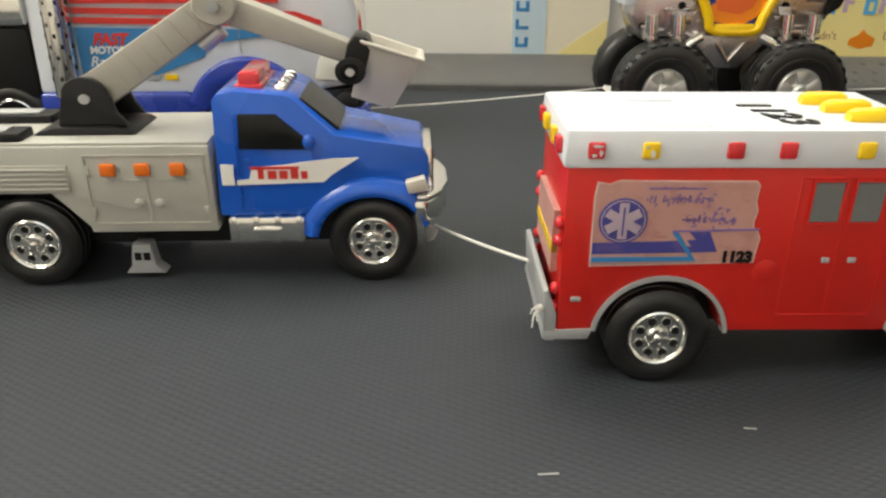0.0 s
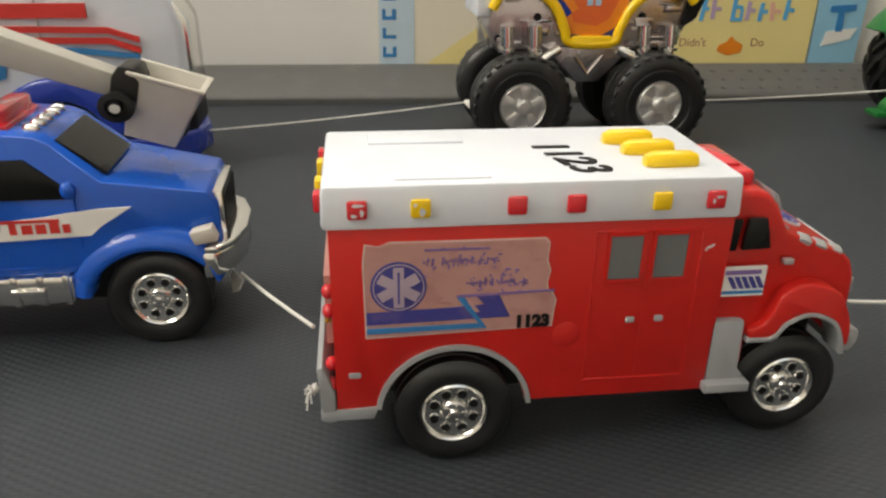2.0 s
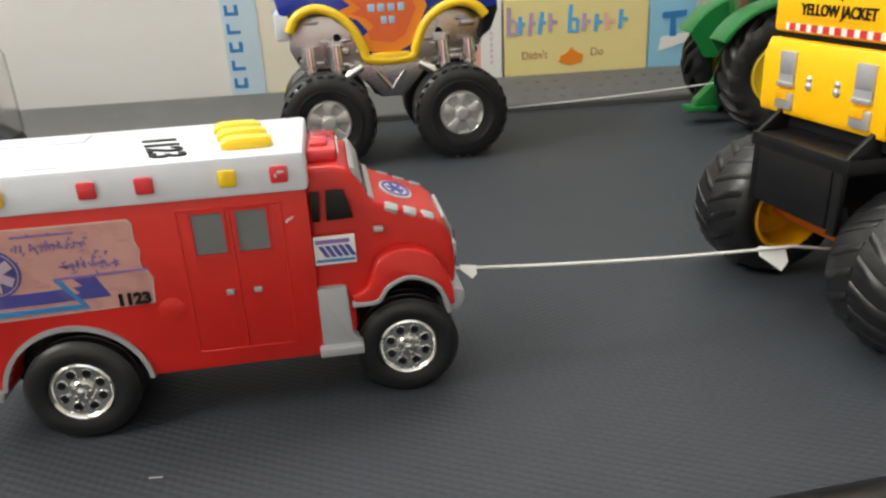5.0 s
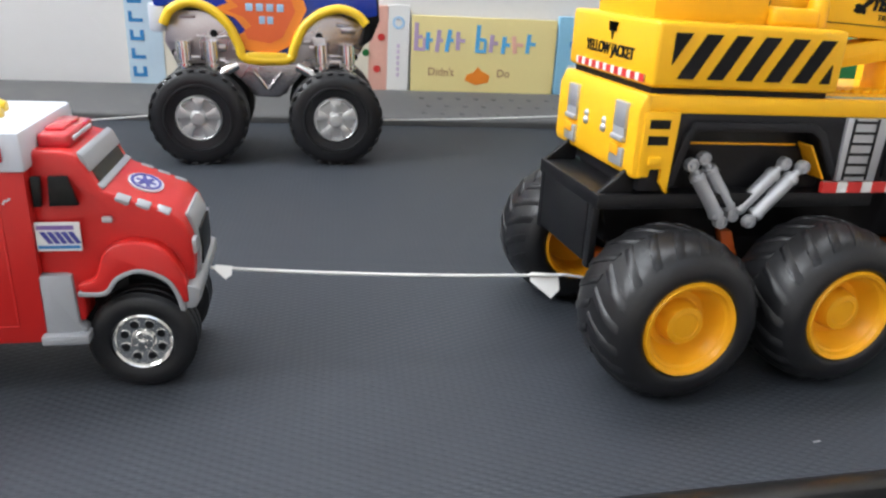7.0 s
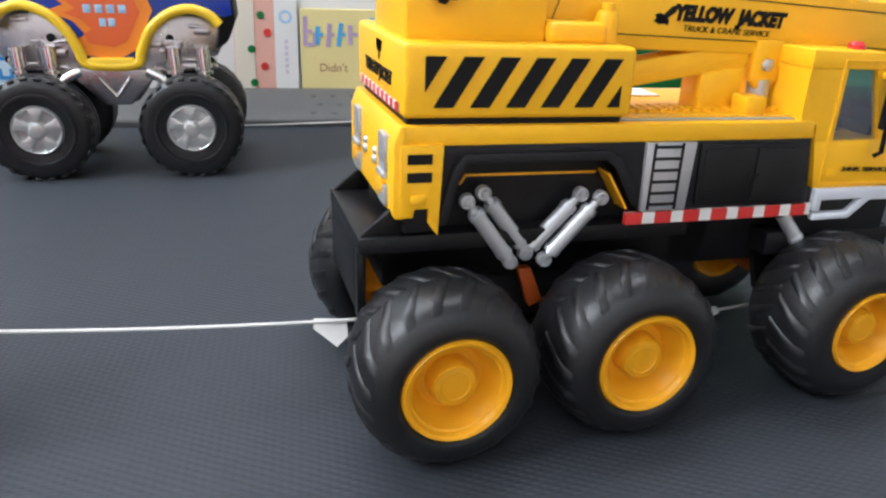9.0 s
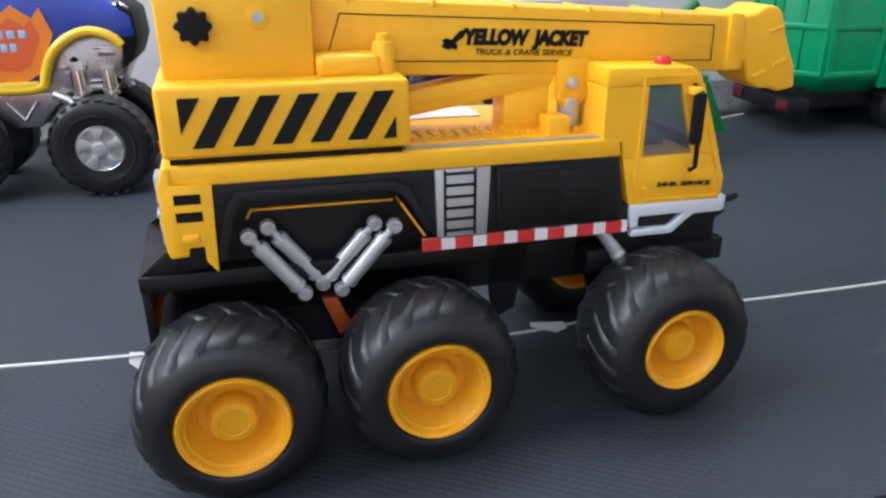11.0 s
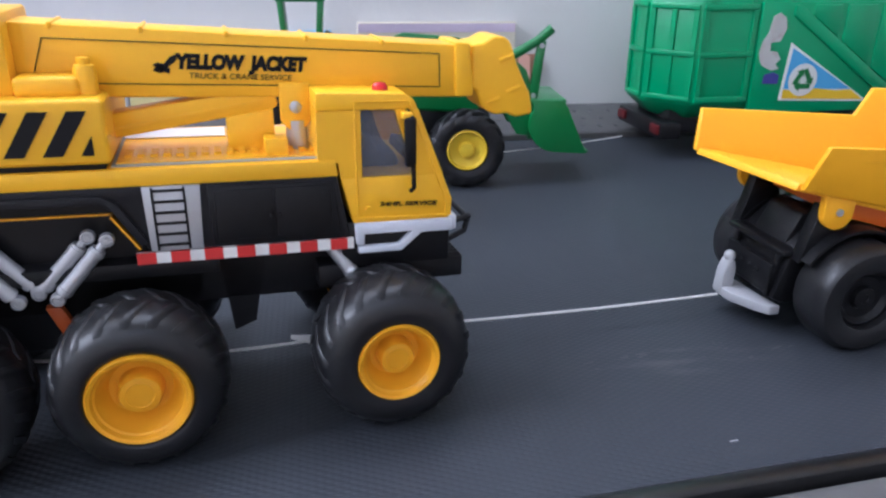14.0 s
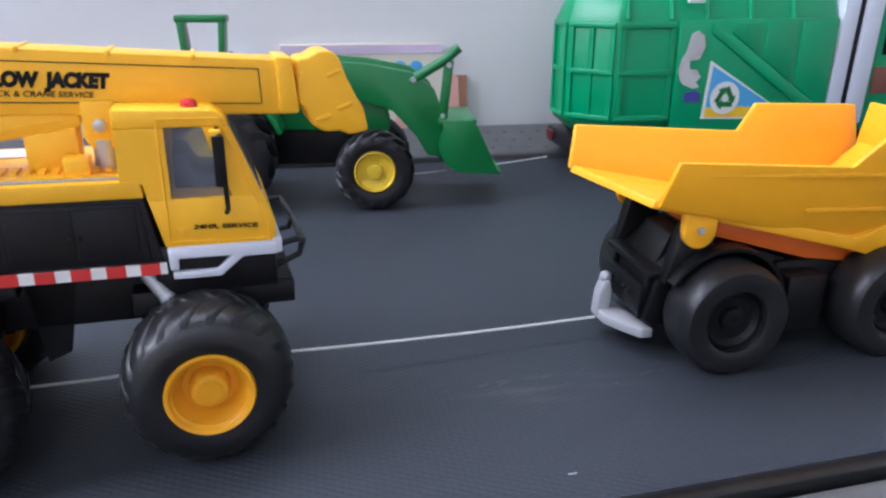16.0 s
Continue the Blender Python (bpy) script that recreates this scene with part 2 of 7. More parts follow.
def belt_material():
    """Black running belt: a fine woven grain of slanted cells, worn streaks along its run."""
    m = material("running_belt", (0.0355, 0.0405, 0.0490), 0.58, spec=0.28, vary=0.12, scale=14, grime=0.16, grime_color=(0.031, 0.033, 0.037), stretch=(0.35, 1, 1))
    nt = m.node_tree
    b = nt.nodes["Principled BSDF"]
    tc = nt.nodes.new("ShaderNodeTexCoord")
    # chalky smudge rubbed along the run
    base = b.inputs["Base Color"].links[0].from_socket
    at = nt.nodes.new("ShaderNodeMapping")
    at.inputs["Location"].default_value = (-0.712 / 0.075, 0.008 / 0.028, 0)
    at.inputs["Scale"].default_value = (1 / 0.075, 1 / 0.028, 1)
    nt.links.new(tc.outputs["Object"], at.inputs[0])
    spot = nt.nodes.new("ShaderNodeTexGradient")
    spot.gradient_type = "SPHERICAL"
    nt.links.new(at.outputs[0], spot.inputs[0])
    streak = nt.nodes.new("ShaderNodeTexNoise")
    streak.inputs["Scale"].default_value = 60
    streak.inputs["Detail"].default_value = 6
    lie = nt.nodes.new("ShaderNodeMapping")
    lie.inputs["Rotation"].default_value = (0, 0, radians(-18))
    lie.inputs["Scale"].default_value = (0.5, 2.2, 1)
    nt.links.new(tc.outputs["Object"], lie.inputs[0])
    nt.links.new(lie.outputs[0], streak.inputs["Vector"])
    cut = nt.nodes.new("ShaderNodeMapRange")
    cut.inputs["From Min"].default_value, cut.inputs["From Max"].default_value = 0.47, 0.72
    nt.links.new(streak.outputs[0], cut.inputs["Value"])
    amount = nt.nodes.new("ShaderNodeMath")
    amount.operation = "MULTIPLY"
    nt.links.new(spot.outputs[1], amount.inputs[0])
    nt.links.new(cut.outputs[0], amount.inputs[1])
    chalk = nt.nodes.new("ShaderNodeMix")
    chalk.data_type = "RGBA"
    nt.links.new(amount.outputs[0], chalk.inputs[0])
    nt.links.new(base, chalk.inputs[6])
    chalk.inputs[7].default_value = (0.072, 0.074, 0.078, 1)
    nt.links.new(chalk.outputs[2], b.inputs["Base Color"])
    heights = []
    for angle, freq in ((28, 620), (-28, 620)):
        mp = nt.nodes.new("ShaderNodeMapping")
        mp.inputs["Rotation"].default_value = (0, 0, radians(90 + angle))
        nt.links.new(tc.outputs["Object"], mp.inputs[0])
        w = nt.nodes.new("ShaderNodeTexWave")
        w.inputs["Scale"].default_value = freq / 3.1416 / 2
        w.inputs["Distortion"].default_value = 0.6
        w.inputs["Detail"].default_value = 1
        nt.links.new(mp.outputs[0], w.inputs["Vector"])
        heights.append(w)
    mul = nt.nodes.new("ShaderNodeMath")
    mul.operation = "MULTIPLY"
    nt.links.new(heights[0].outputs[1], mul.inputs[0])
    nt.links.new(heights[1].outputs[1], mul.inputs[1])
    bp = nt.nodes.new("ShaderNodeBump")
    bp.inputs["Strength"].default_value = 0.22
    bp.inputs["Distance"].default_value = 0.0014
    nt.links.new(mul.outputs[0], bp.inputs["Height"])
    nt.links.new(bp.outputs[0], b.inputs["Normal"])
    return m


m_belt = belt_material()
m_rail = material("grey_rail_plastic", (0.095, 0.094, 0.092), 0.55, vary=0.1, bump=0.3, scale=40, grime=0.2)
m_rail_stud = material("rail_stud_plastic", (0.075, 0.075, 0.075), 0.5, vary=0.1)
m_rail_black = material("black_rail_edge", (0.01, 0.01, 0.01), 0.3, vary=0.2, bump=0.2)
m_wall = material("painted_plaster", (0.70, 0.685, 0.66), 0.9, vary=0.03, bump=0.6, scale=10, grime=0.06, grime_color=(0.5, 0.48, 0.44))
m_ceiling = material("ceiling_paint", (0.78, 0.77, 0.75), 0.9, vary=0.03)
m_floor = material("wooden_floor", (0.3, 0.2, 0.12), 0.45, vary=0.2, scale=8, stretch=(0.2, 1, 1))
m_frame = material("window_frame_paint", (0.75, 0.74, 0.72), 0.5, vary=0.03)

# ---- the room, the treadmill ----
FLOOR, TOP = -0.30, 2.6
structure("floor", box(-1.7, 3.1, -1.7, 0.72, FLOOR - 0.1, FLOOR), m_floor, "brown wooden floor under the treadmill", "floor")
structure("ceiling", box(-1.7, 3.1, -1.7, 0.82, TOP, TOP + 0.1), m_ceiling, "plain white painted ceiling", "ceiling")
structure("wall_east", box(3.0, 3.1, -1.6, 0.70, FLOOR, TOP), m_wall, "off-white plaster wall", "wall")


def wall_with_window(name, m, length, w0, w1, s0, s1):
    """A wall along local x with one window opening cut through it."""
    bm = bmesh.new()
    for x0, x1, z0, z1 in ((0, w0, FLOOR, TOP), (w1, length, FLOOR, TOP), (w0, w1, FLOOR, s0), (w0, w1, s1, TOP)):
        merge(bm, box(x0, x1, 0, 0.1, z0, z1))
    structure(name, moved(bm, m), m_wall, "off-white plaster wall with a window opening", "wall")
    fr = bmesh.new()
    for x0, x1, z0, z1 in ((w0, w0 + 0.05, s0, s1), (w1 - 0.05, w1, s0, s1), (w0 + 0.05, w1 - 0.05, s0, s0 + 0.05), (w0 + 0.05, w1 - 0.05, s1 - 0.05, s1), ((w0 + w1) / 2 - 0.02, (w0 + w1) / 2 + 0.02, s0 + 0.05, s1 - 0.05)):
        merge(fr, box(x0, x1, 0.02, 0.07, z0, z1))
    return moved(fr, m)


# the three windows are added out of view, to hold the area lamps
w1 = wall_with_window("wall_south", pose(-1.7, -1.7, 0), 4.8, 1.0, 3.4, 1.35, 2.4)
structure("added_window_1", w1, m_frame, "white painted frame of an added, unseen window", "window")
w2 = wall_with_window("wall_west", pose(-1.6, -1.6, 0, 0, 0, 90), 2.3, 0.5, 1.9, 1.2, 2.4)
structure("added_window_2", w2, m_frame, "white painted frame of an added, unseen window", "window")

w3 = wall_with_window("wall_north", pose(-1.7, 0.70, 0), 4.8, 0.6, 3.1, 1.35, 2.4)
structure("added_window_3", w3, m_frame, "white painted frame of an added, unseen window", "window")

m_pane = material("window_glass", (0.96, 0.97, 0.97), 0.02, vary=0.01)
m_pane.node_tree.nodes["Principled BSDF"].inputs["Transmission Weight"].default_value = 1.0
for frame_name, m, w0, w1, s0, s1 in (("added_window_1", pose(-1.7, -1.7, 0), 1.0, 3.4, 1.35, 2.4), ("added_window_2", pose(-1.6, -1.6, 0, 0, 0, 90), 0.5, 1.9, 1.2, 2.4), ("added_window_3", pose(-1.7, 0.70, 0), 0.6, 3.1, 1.35, 2.4)):
    mid = (w0 + w1) / 2
    for x0, x1 in ((w0 + 0.051, mid - 0.021), (mid + 0.021, w1 - 0.051)):
        pane = part("pane", moved(box(x0, x1, 0.043, 0.047, s0 + 0.051, s1 - 0.051), m), m_pane, bpy.data.objects[frame_name], "clear glass pane")
        pane.visible_shadow = False

NEAR, FAR = -0.130, 0.605
END0, END1 = -1.1, 2.1
SKEW = 0.07  # the near edge runs a little askew to the far rail


def near_y(x):
    return NEAR + SKEW * (x - 0.8)


def skewed(ob):
    ob.data.transform(Matrix(((1, 0, 0, 0), (SKEW, 1, 0, -0.8 * U * SKEW), (0, 0, 1, 0), (0, 0, 0, 1))))


belt = structure("running_belt", plan_prism([(END0, near_y(END0) - 0.004), (END1, near_y(END1) - 0.004), (END1, FAR + 0.004), (END0, FAR + 0.004)], -0.012, 0.0), m_belt, "black treadmill running belt with fine woven grain", "treadmill belt")
structure("treadmill_deck", plan_prism([(END0, near_y(END0) - 0.05), (END1, near_y(END1) - 0.05), (END1, FAR + 0.09), (END0, FAR + 0.09)], -0.30, -0.014), m_charcoal, "dark treadmill deck under the belt", "treadmill")
rail = structure("side_rail_far", prism([(FAR + 0.002, -0.013), (FAR, 0.008), (FAR + 0.004, 0.0125), (0.672, 0.0345), (0.684, 0.036), (0.684, -0.013)], END0, END1, 0.002), m_rail, "grey ribbed plastic treadmill foot rail against the wall", "foot rail")
rail.data.transform(Matrix(((0, 1, 0, 0), (1, 0, 0, 0), (0, 0, 1, 0), (0, 0, 0, 1))))
rail.data.flip_normals()
near = structure("side_rail_near", prism([(NEAR - 0.004, -0.013), (NEAR - 0.003, 0.008), (NEAR - 0.012, 0.012), (NEAR - 0.019, 0.012), (NEAR - 0.02, -0.013)], END0, END1, 0.0015), m_rail_black, "glossy black edge strip beside the treadmill belt", "edge strip")
near.data.transform(Matrix(((0, 1, 0, 0), (1, 0, 0, 0), (0, 0, 1, 0), (0, 0, 0, 1))))
near.data.flip_normals()
skewed(near)
foot = structure("foot_rail_near", prism([(NEAR - 0.022, -0.013), (NEAR - 0.022, 0.006), (NEAR - 0.026, 0.009), (NEAR - 0.1, 0.009), (NEAR - 0.12, -0.02), (NEAR - 0.12, -0.24), (NEAR - 0.06, -0.24), (NEAR - 0.06, -0.013)], END0, END1, 0.002), m_rail, "grey plastic treadmill foot rail", "foot rail")
foot.data.transform(Matrix(((0, 1, 0, 0), (1, 0, 0, 0), (0, 0, 1, 0), (0, 0, 0, 1))))
foot.data.flip_normals()
skewed(foot)


# ---- wheels, shared between the toys ----
KEPT = {}


def kept(key, make, mat, smooth=38):
    if key not in KEPT:
        KEPT[key] = finish(make(), mat, key.split("/")[0], smooth)
    return KEPT[key]


def tyre_profile(r, w, hole, crown=0.10):
    h = w / 2
    return [(hole, -h * 0.55), (hole * 1.04, -h * 0.86), (r * 0.72, -h * 0.98), (r * 0.88, -h * 0.96), (r * 0.965, -h * 0.80), (r * (1 - crown * 0.12), -h * 0.4), (r, 0),
            (r * (1 - crown * 0.12), h * 0.4), (r * 0.965, h * 0.80), (r * 0.88, h * 0.96), (r * 0.72, h * 0.98), (hole * 1.04, h * 0.86), (hole, h * 0.55)]


def plain_tyre(r, w, hole):
    prof = tyre_profile(r, w, hole)
    ribs = []
    for k in (-0.28, 0.0, 0.28):
        ribs += [(r * 0.985, w * (k - 0.085)), (r * 1.004, w * (k - 0.07)), (r * 1.004, w * (k + 0.07)), (r * 0.985, w * (k + 0.085))]
    return lathe(prof[:5] + ribs + prof[8:], 56, closed=True)


def one_lug(r, w, lugs, height, lean, s, thick):
    """One slanting lug from a shoulder to the middle of the tread."""
    bm = bmesh.new()
    step = 2 * math.pi / lugs
    rows = []
    for f, drop in ((0.02, 0.0), (0.3, 0.004), (0.62, 0.03), (0.88, 0.10), (1.0, 0.2)):
        a, y, ro = lean * f * step, s * f * w / 2, r * (1 - drop * 0.8)
        ri = ro - height * 1.6
        rows.append([bm.verts.new((q * math.cos(b), y, q * math.sin(b))) for q, b in ((ri, a - thick * step), (ro, a - thick * step * 0.7), (ro, a + thick * step * 0.7), (ri, a + thick * step))])
    for p, q in zip(rows, rows[1:]):
        for k in range(3):
            bm.faces.new((p[k], p[k + 1], q[k + 1], q[k]))
    bm.faces.new(rows[0])
    bm.faces.new(rows[-1][::-1])
    return bm


def lug_wheel(key, parent, m, r, w, hole, lugs, height, lean, thick, mat):
    """A tyre whose slanting lugs run from each shoulder to the middle."""
    tyre = share("wheel", kept("tyre/" + key, lambda: lathe(tyre_profile(r - height, w, hole, 0.5), 56, closed=True), mat, 50), parent, m)
    for s in (-1, 1):
        lug = kept("lug%d/" % s + key, lambda: one_lug(r, w, lugs, height, lean, s, thick), mat, 50)
        for i in range(lugs):
            share("tread_lug", lug, tyre, pose(0, 0, 0, 0, 360 / lugs * (i + (0.5 if s > 0 else 0)), 0))
    return tyre


def chrome_rim(r, w):
    """A dished chrome disc with a raised lip, rings round its openings and a nave with bolts."""
    y = -w
    bm = lathe([(r * 0.98, y * 0.2), (r, y), (r * 0.95, y * 1.07), (r * 0.88, y * 0.98), (r * 0.85, y * 0.86), (r * 0.62, y * 0.80), (r * 0.42, y * 0.78), (r * 0.37, y * 0.94), (r * 0.33, y * 1.0), (r * 0.17, y * 1.04), (r * 0.13, y * 1.15), (r * 0.06, y * 1.19), (0.0, y * 1.2)], 40)
    for i in range(5):
        a = 2 * math.pi * i / 5
        merge(bm, lathe([(r * 0.055, y * 0.8), (r * 0.055, y * 1.08), (0, y * 1.1)], 8, at=(r * 0.26 * math.cos(a), 0, r * 0.26 * math.sin(a))))
    for i in range(8):
        a = 2 * math.pi * (i + 0.5) / 8
        merge(bm, lathe([(r * 0.13, y * 0.76), (r * 0.138, y * 0.87), (r * 0.165, y * 0.87), (r * 0.185, y * 0.78)], 14, at=(r * 0.63 * math.cos(a), 0, r * 0.63 * math.sin(a)), closed=True))
    return bm


def road_wheel(parent, x, y, z, flip, r=0.0255, w=0.022, rim=0.0148, key="road"):
    """A chrome-rimmed toy road wheel: the tyre with its rim, and the round openings of the rim."""
    m = pose(x, y, z, 0, 0, 180 if flip else 0)
    tyre = share("wheel", kept("tyre/" + key, lambda: plain_tyre(r, w, rim * 0.99), m_tyre), parent, m)
    disc = share("rim", kept("rim/" + key, lambda: chrome_rim(rim, w * 0.42), m_chrome, 30), tyre, pose(0, 0, 0))
    hole = kept("opening/" + key, lambda: lathe([(rim * 0.14, 0.0), (rim * 0.14, -0.0003), (0.0, -0.0003)], 14), m_ink_black)
    for i in range(8):
        a = 2 * math.pi * (i + 0.5) / 8
        share("rim_opening", hole, tyre, pose(rim * 0.63 * math.cos(a), -w * 0.42 * 0.80, rim * 0.63 * math.sin(a)))
    return tyre


# ---- ambulance ----
def six_star(cx, cz, y, r, mat, parent):
    bm = bmesh.new()
    for k in range(3):
        merge(bm, moved(box(-r, r, -0.0003, 0.0003, -r * 0.24, r * 0.24), pose(cx, y - 0.00008 * k, cz, 0, 60 * k + 90, 0)))
    return part("star_emblem", bm, mat, parent, "white six-armed star emblem")


base_part = part
m_stain = material("rubbed_sticker", (0.47, 0.24, 0.225), 0.45, vary=0.2, scale=200, grime=0.6, grime_color=(0.40, 0.17, 0.16))
m_worn_white = material("scratched_white_print", (0.58, 0.58, 0.62), 0.5, vary=0.15, scale=160, grime=0.5, grime_color=(0.45, 0.2, 0.22))
m_backing = material("torn_paper_edge", (0.62, 0.50, 0.46), 0.6, vary=0.2, scale=200, grime=0.6, grime_color=(0.5, 0.12, 0.08))
m_star = material("worn_white_print", (0.44, 0.34, 0.41), 0.5, vary=0.12, scale=120, grime=0.4, grime_color=(0.3, 0.22, 0.42))


def ambulance():
    t = thing("toy_ambulance", -0.0013, -0.0265, 0, 2.08, "red toy ambulance with white roof and worn side sticker", "toy ambulance", "", 0.9994)
    H = 0.0375
    lift = 0.008

    def part(name, bm, mat, parent=None, label="", smooth=38):
        return base_part(name, moved(bm, Matrix.Translation((0, 0, lift))), mat, parent, label, smooth)

    # box body with the rear wheel arch cut out
    prof = [(0.003, 0.021), (0.0216, 0.0212)] + arc(0.053, 0.0175, 0.0316, 173, 7, 18) + [(0.166, 0.0215), (0.166, 0.107), (0.003, 0.107)]
    part("body", prism(prof, -H, H, 0.0018), m_red, t)
    part("wheel_well", box(0.012, 0.2, -0.019, 0.019, 0.017, 0.06), m_black, t, "black inner frame")
    cap = box(0.0005, 0.1675, -H - 0.0016, H + 0.0016, 0.1045, 0.1225, 0.0022, 2)
    for v in cap.verts:
        if v.co.z > 0.115:
            v.co.x = 0.084 + (v.co.x - 0.084) * 0.993
            v.co.y *= 0.985
    roof = part("roof", cap, m_white, t, "white plastic roof cap")
    part("roof_ridge", prism([(0.028, 0.1222), (0.030, 0.1233), (0.066, 0.1231), (0.067, 0.1222)], -0.0335, -0.0315, 0.0004), m_white, roof)
    part("roof_hatch", box(0.02, 0.062, 0.014, 0.03, 0.1215, 0.1236, 0.0008), m_white, roof)
    part("roof_number", lettering("1123", 0.0215, pose(0.1020, -0.0090, 0.1228, 0, 0, -73), shear=0.31, bold=0.0002), m_ink_black, roof, "black digits 1123")
    for k, (x, y) in enumerate(((0.142, -0.0225), (0.1385, -0.0055), (0.135, 0.0105))):
        part("roof_lamp", moved(lathe([(0, -0.0115), (0.003, -0.011), (0.0043, -0.008), (0.0045, 0), (0.0043, 0.008), (0.003, 0.011), (0, 0.0115)], 14, "x"), pose(x, y, 0.124)), m_lamp_yellow, roof, "yellow capsule lamp")
    for x, kind in ((0.0145, 0), (0.0385, 1), (0.0757, 0), (0.099, 0), (0.1335, 1), (0.1555, 0)):
        part("side_lamp", box(x - 0.0039, x + 0.0039, -H - 0.0034, -H - 0.001, 0.1095, 0.1172, 0.0012), m_lamp_yellow if kind else m_red_clear, roof, "yellow square lamp" if kind else "red square lamp")
        for dx, dz, w, h in {0.0145: ((0.0004, 0.0022, 0.0026, 0.0007), (-0.0012, -0.0020, 0.0014, 0.0009), (0.0018, -0.0008, 0.0009, 0.0016)), 0.0385: ((0.0006, -0.0012, 0.0014, 0.0020), (-0.0022, 0.0018, 0.0008, 0.0008)), 0.1555: ((0.0008, 0.0014, 0.0018, 0.0006), (-0.0014, -0.0002, 0.0006, 0.0011))}.get(x, ()):
            scratch = [(x + dx + w * k * math.cos(q), 0.1133 + dz + h * k * math.sin(q)) for q, k in ((0.2, 1), (1.1, 0.8), (2.0, 1.1), (3.0, 0.9), (4.2, 1.0), (5.3, 0.7))]
            part("lamp_scratch", prism(scratch, -H - 0.0037, -H - 0.0030), m_worn_white, roof, "paint worn to white")
    for y, kind in ((-0.028, 0), (-0.012, 1), (0.012, 1), (0.028, 0)):
        part("rear_lamp", box(-0.0022, 0.001, y - 0.0038, y + 0.0038, 0.1095, 0.1172, 0.001), m_lamp_yellow if kind else m_red_clear, roof)
    # worn side sticker with a torn edge
    Y = -H - 0.0006
    edge = [(0.0166, 0.0568), (0.0928, 0.0588), (0.0934, 0.066), (0.0940, 0.0708), (0.0922, 0.0745), (0.0905, 0.0752), (0.0898, 0.079), (0.0908, 0.084), (0.0893, 0.0885), (0.0897, 0.0962), (0.088, 0.0982), (0.055, 0.0982), (0.027, 0.0985), (0.0225, 0.0968), (0.0172, 0.0978), (0.0162, 0.09)]
    st = part("side_sticker", prism(edge, Y, Y + 0.0005), m_sticker, t, "faded pink sticker with torn edge")
    part("emblem_disc", lathe([(0.0112, Y - 0.0004), (0.0112, Y), (0, Y)], 36, at=(0.0297, 0, 0.0795)), m_ink_blue, st, "blue round emblem")
    part("emblem_ring", lathe([(0.0098, Y - 0.0006), (0.0098, Y), (0.0103, Y), (0.0103, Y - 0.0006)], 36, at=(0.0297, 0, 0.0795), closed=True), m_star, st)
    part("sticker_backing", prism([(0.0550 + (x - 0.0550) * 1.016, 0.0775 + (z - 0.0775) * 1.03) for x, z in edge], Y + 0.0002, Y + 0.0006), m_backing, st, "pale torn paper edge")
    part("star_staff", box(0.0293, 0.0301, Y - 0.0012, Y, 0.0725, 0.0865), m_ink_blue, st)
    six_star(0.0297, 0.0795 + lift, Y - 0.0007, 0.0088, m_star, st)

    def printed(name, points, proud, mat, label=""):
        part(name, prism([(0.0166 + u * 0.0768, 0.0572 + v * 0.041) for u, v in points], Y - proud, Y), mat, st, label)

    printed("teal_band", [(0, 0.035), (0.60, 0.050), (0.64, 0.050), (0.515, 0.405), (0.475, 0.405), (0.595, 0.105), (0, 0.095)][::-1], 0.0005, m_ink_teal, "teal printed lightning line")
    printed("blue_band", [(0, 0.135), (0.765, 0.165), (0.70, 0.42), (0.575, 0.42), (0.625, 0.315), (0.44, 0.295), (0, 0.275)][::-1], 0.0003, m_ink_blue, "blue printed arrow band")
    printed("pale_notch", [(0.50, 0.36), (0.55, 0.36), (0.60, 0.235), (0.545, 0.235)][::-1], 0.0004, m_sticker)
    printed("print_line", [(0.475, 0.405), (1.0, 0.43), (1.0, 0.455), (0.475, 0.432)][::-1], 0.00035, m_ink_violet, "thin violet line")
    part("sticker_number", lettering("1123", 0.0074, side(0.0848, Y - 0.0004, 0.0612), bold=0.0005, depth=0.0001), m_ink_black, st, "black digits 1123")
    rng = random.Random(4)
    for x0, x1, z in ((0.0395, 0.068, 0.0900), (0.0575, 0.079, 0.0800)):
        row = bmesh.new()
        x = x0
        while x < x1:
            h = rng.uniform(0.0022, 0.0036)
            for k in range(rng.choice((1, 2, 2, 3))):
                dx, dz, a = rng.uniform(0, 0.0022), rng.uniform(-0.0008, 0.0008), rng.choice((0, 0, 8, 90, 75, -30))
                merge(row, moved(box(-rng.uniform(0.0002, 0.0005), rng.uniform(0.0002, 0.0005), Y - 0.0003, Y, -h * 0.6, h * 0.5), pose(x + dx, 0, z + dz, 0, a, 0)))
            x += rng.uniform(0.0022, 0.0034)
        for k in range(26):
            x = rng.uniform(x0, x1 + 0.002)
            zz = z + rng.gauss(0, 0.0028)
            merge(row, moved(box(-rng.uniform(0.0003, 0.0012), rng.uniform(0.0003, 0.0012), Y - 0.0003, Y, -0.0003, 0.0004), pose(x, 0, zz, 0, rng.uniform(0, 180), 0)))
        part("worn_lettering", row, m_ink_violet, st, "worn unreadable violet lettering")
    for k in range(16):
        x, z, r = rng.uniform(0.019, 0.088), rng.uniform(0.061, 0.096), rng.uniform(0.0010, 0.0034)
        shape = [(x + r * rng.uniform(0.4, 1.3) * 1.6 * math.cos(w), z + r * rng.uniform(0.3, 1.0) * math.sin(w)) for w in [0.9 * i for i in range(7)]]
        part("worn_patch", prism(shape, Y - 0.00012 - 0.000004 * k, Y + 0.0002), m_stain, st, "darker rubbed patch")
    part("print_line", box(0.040, 0.066, Y - 0.0003, Y, 0.0948, 0.0957), m_ink_violet, st)
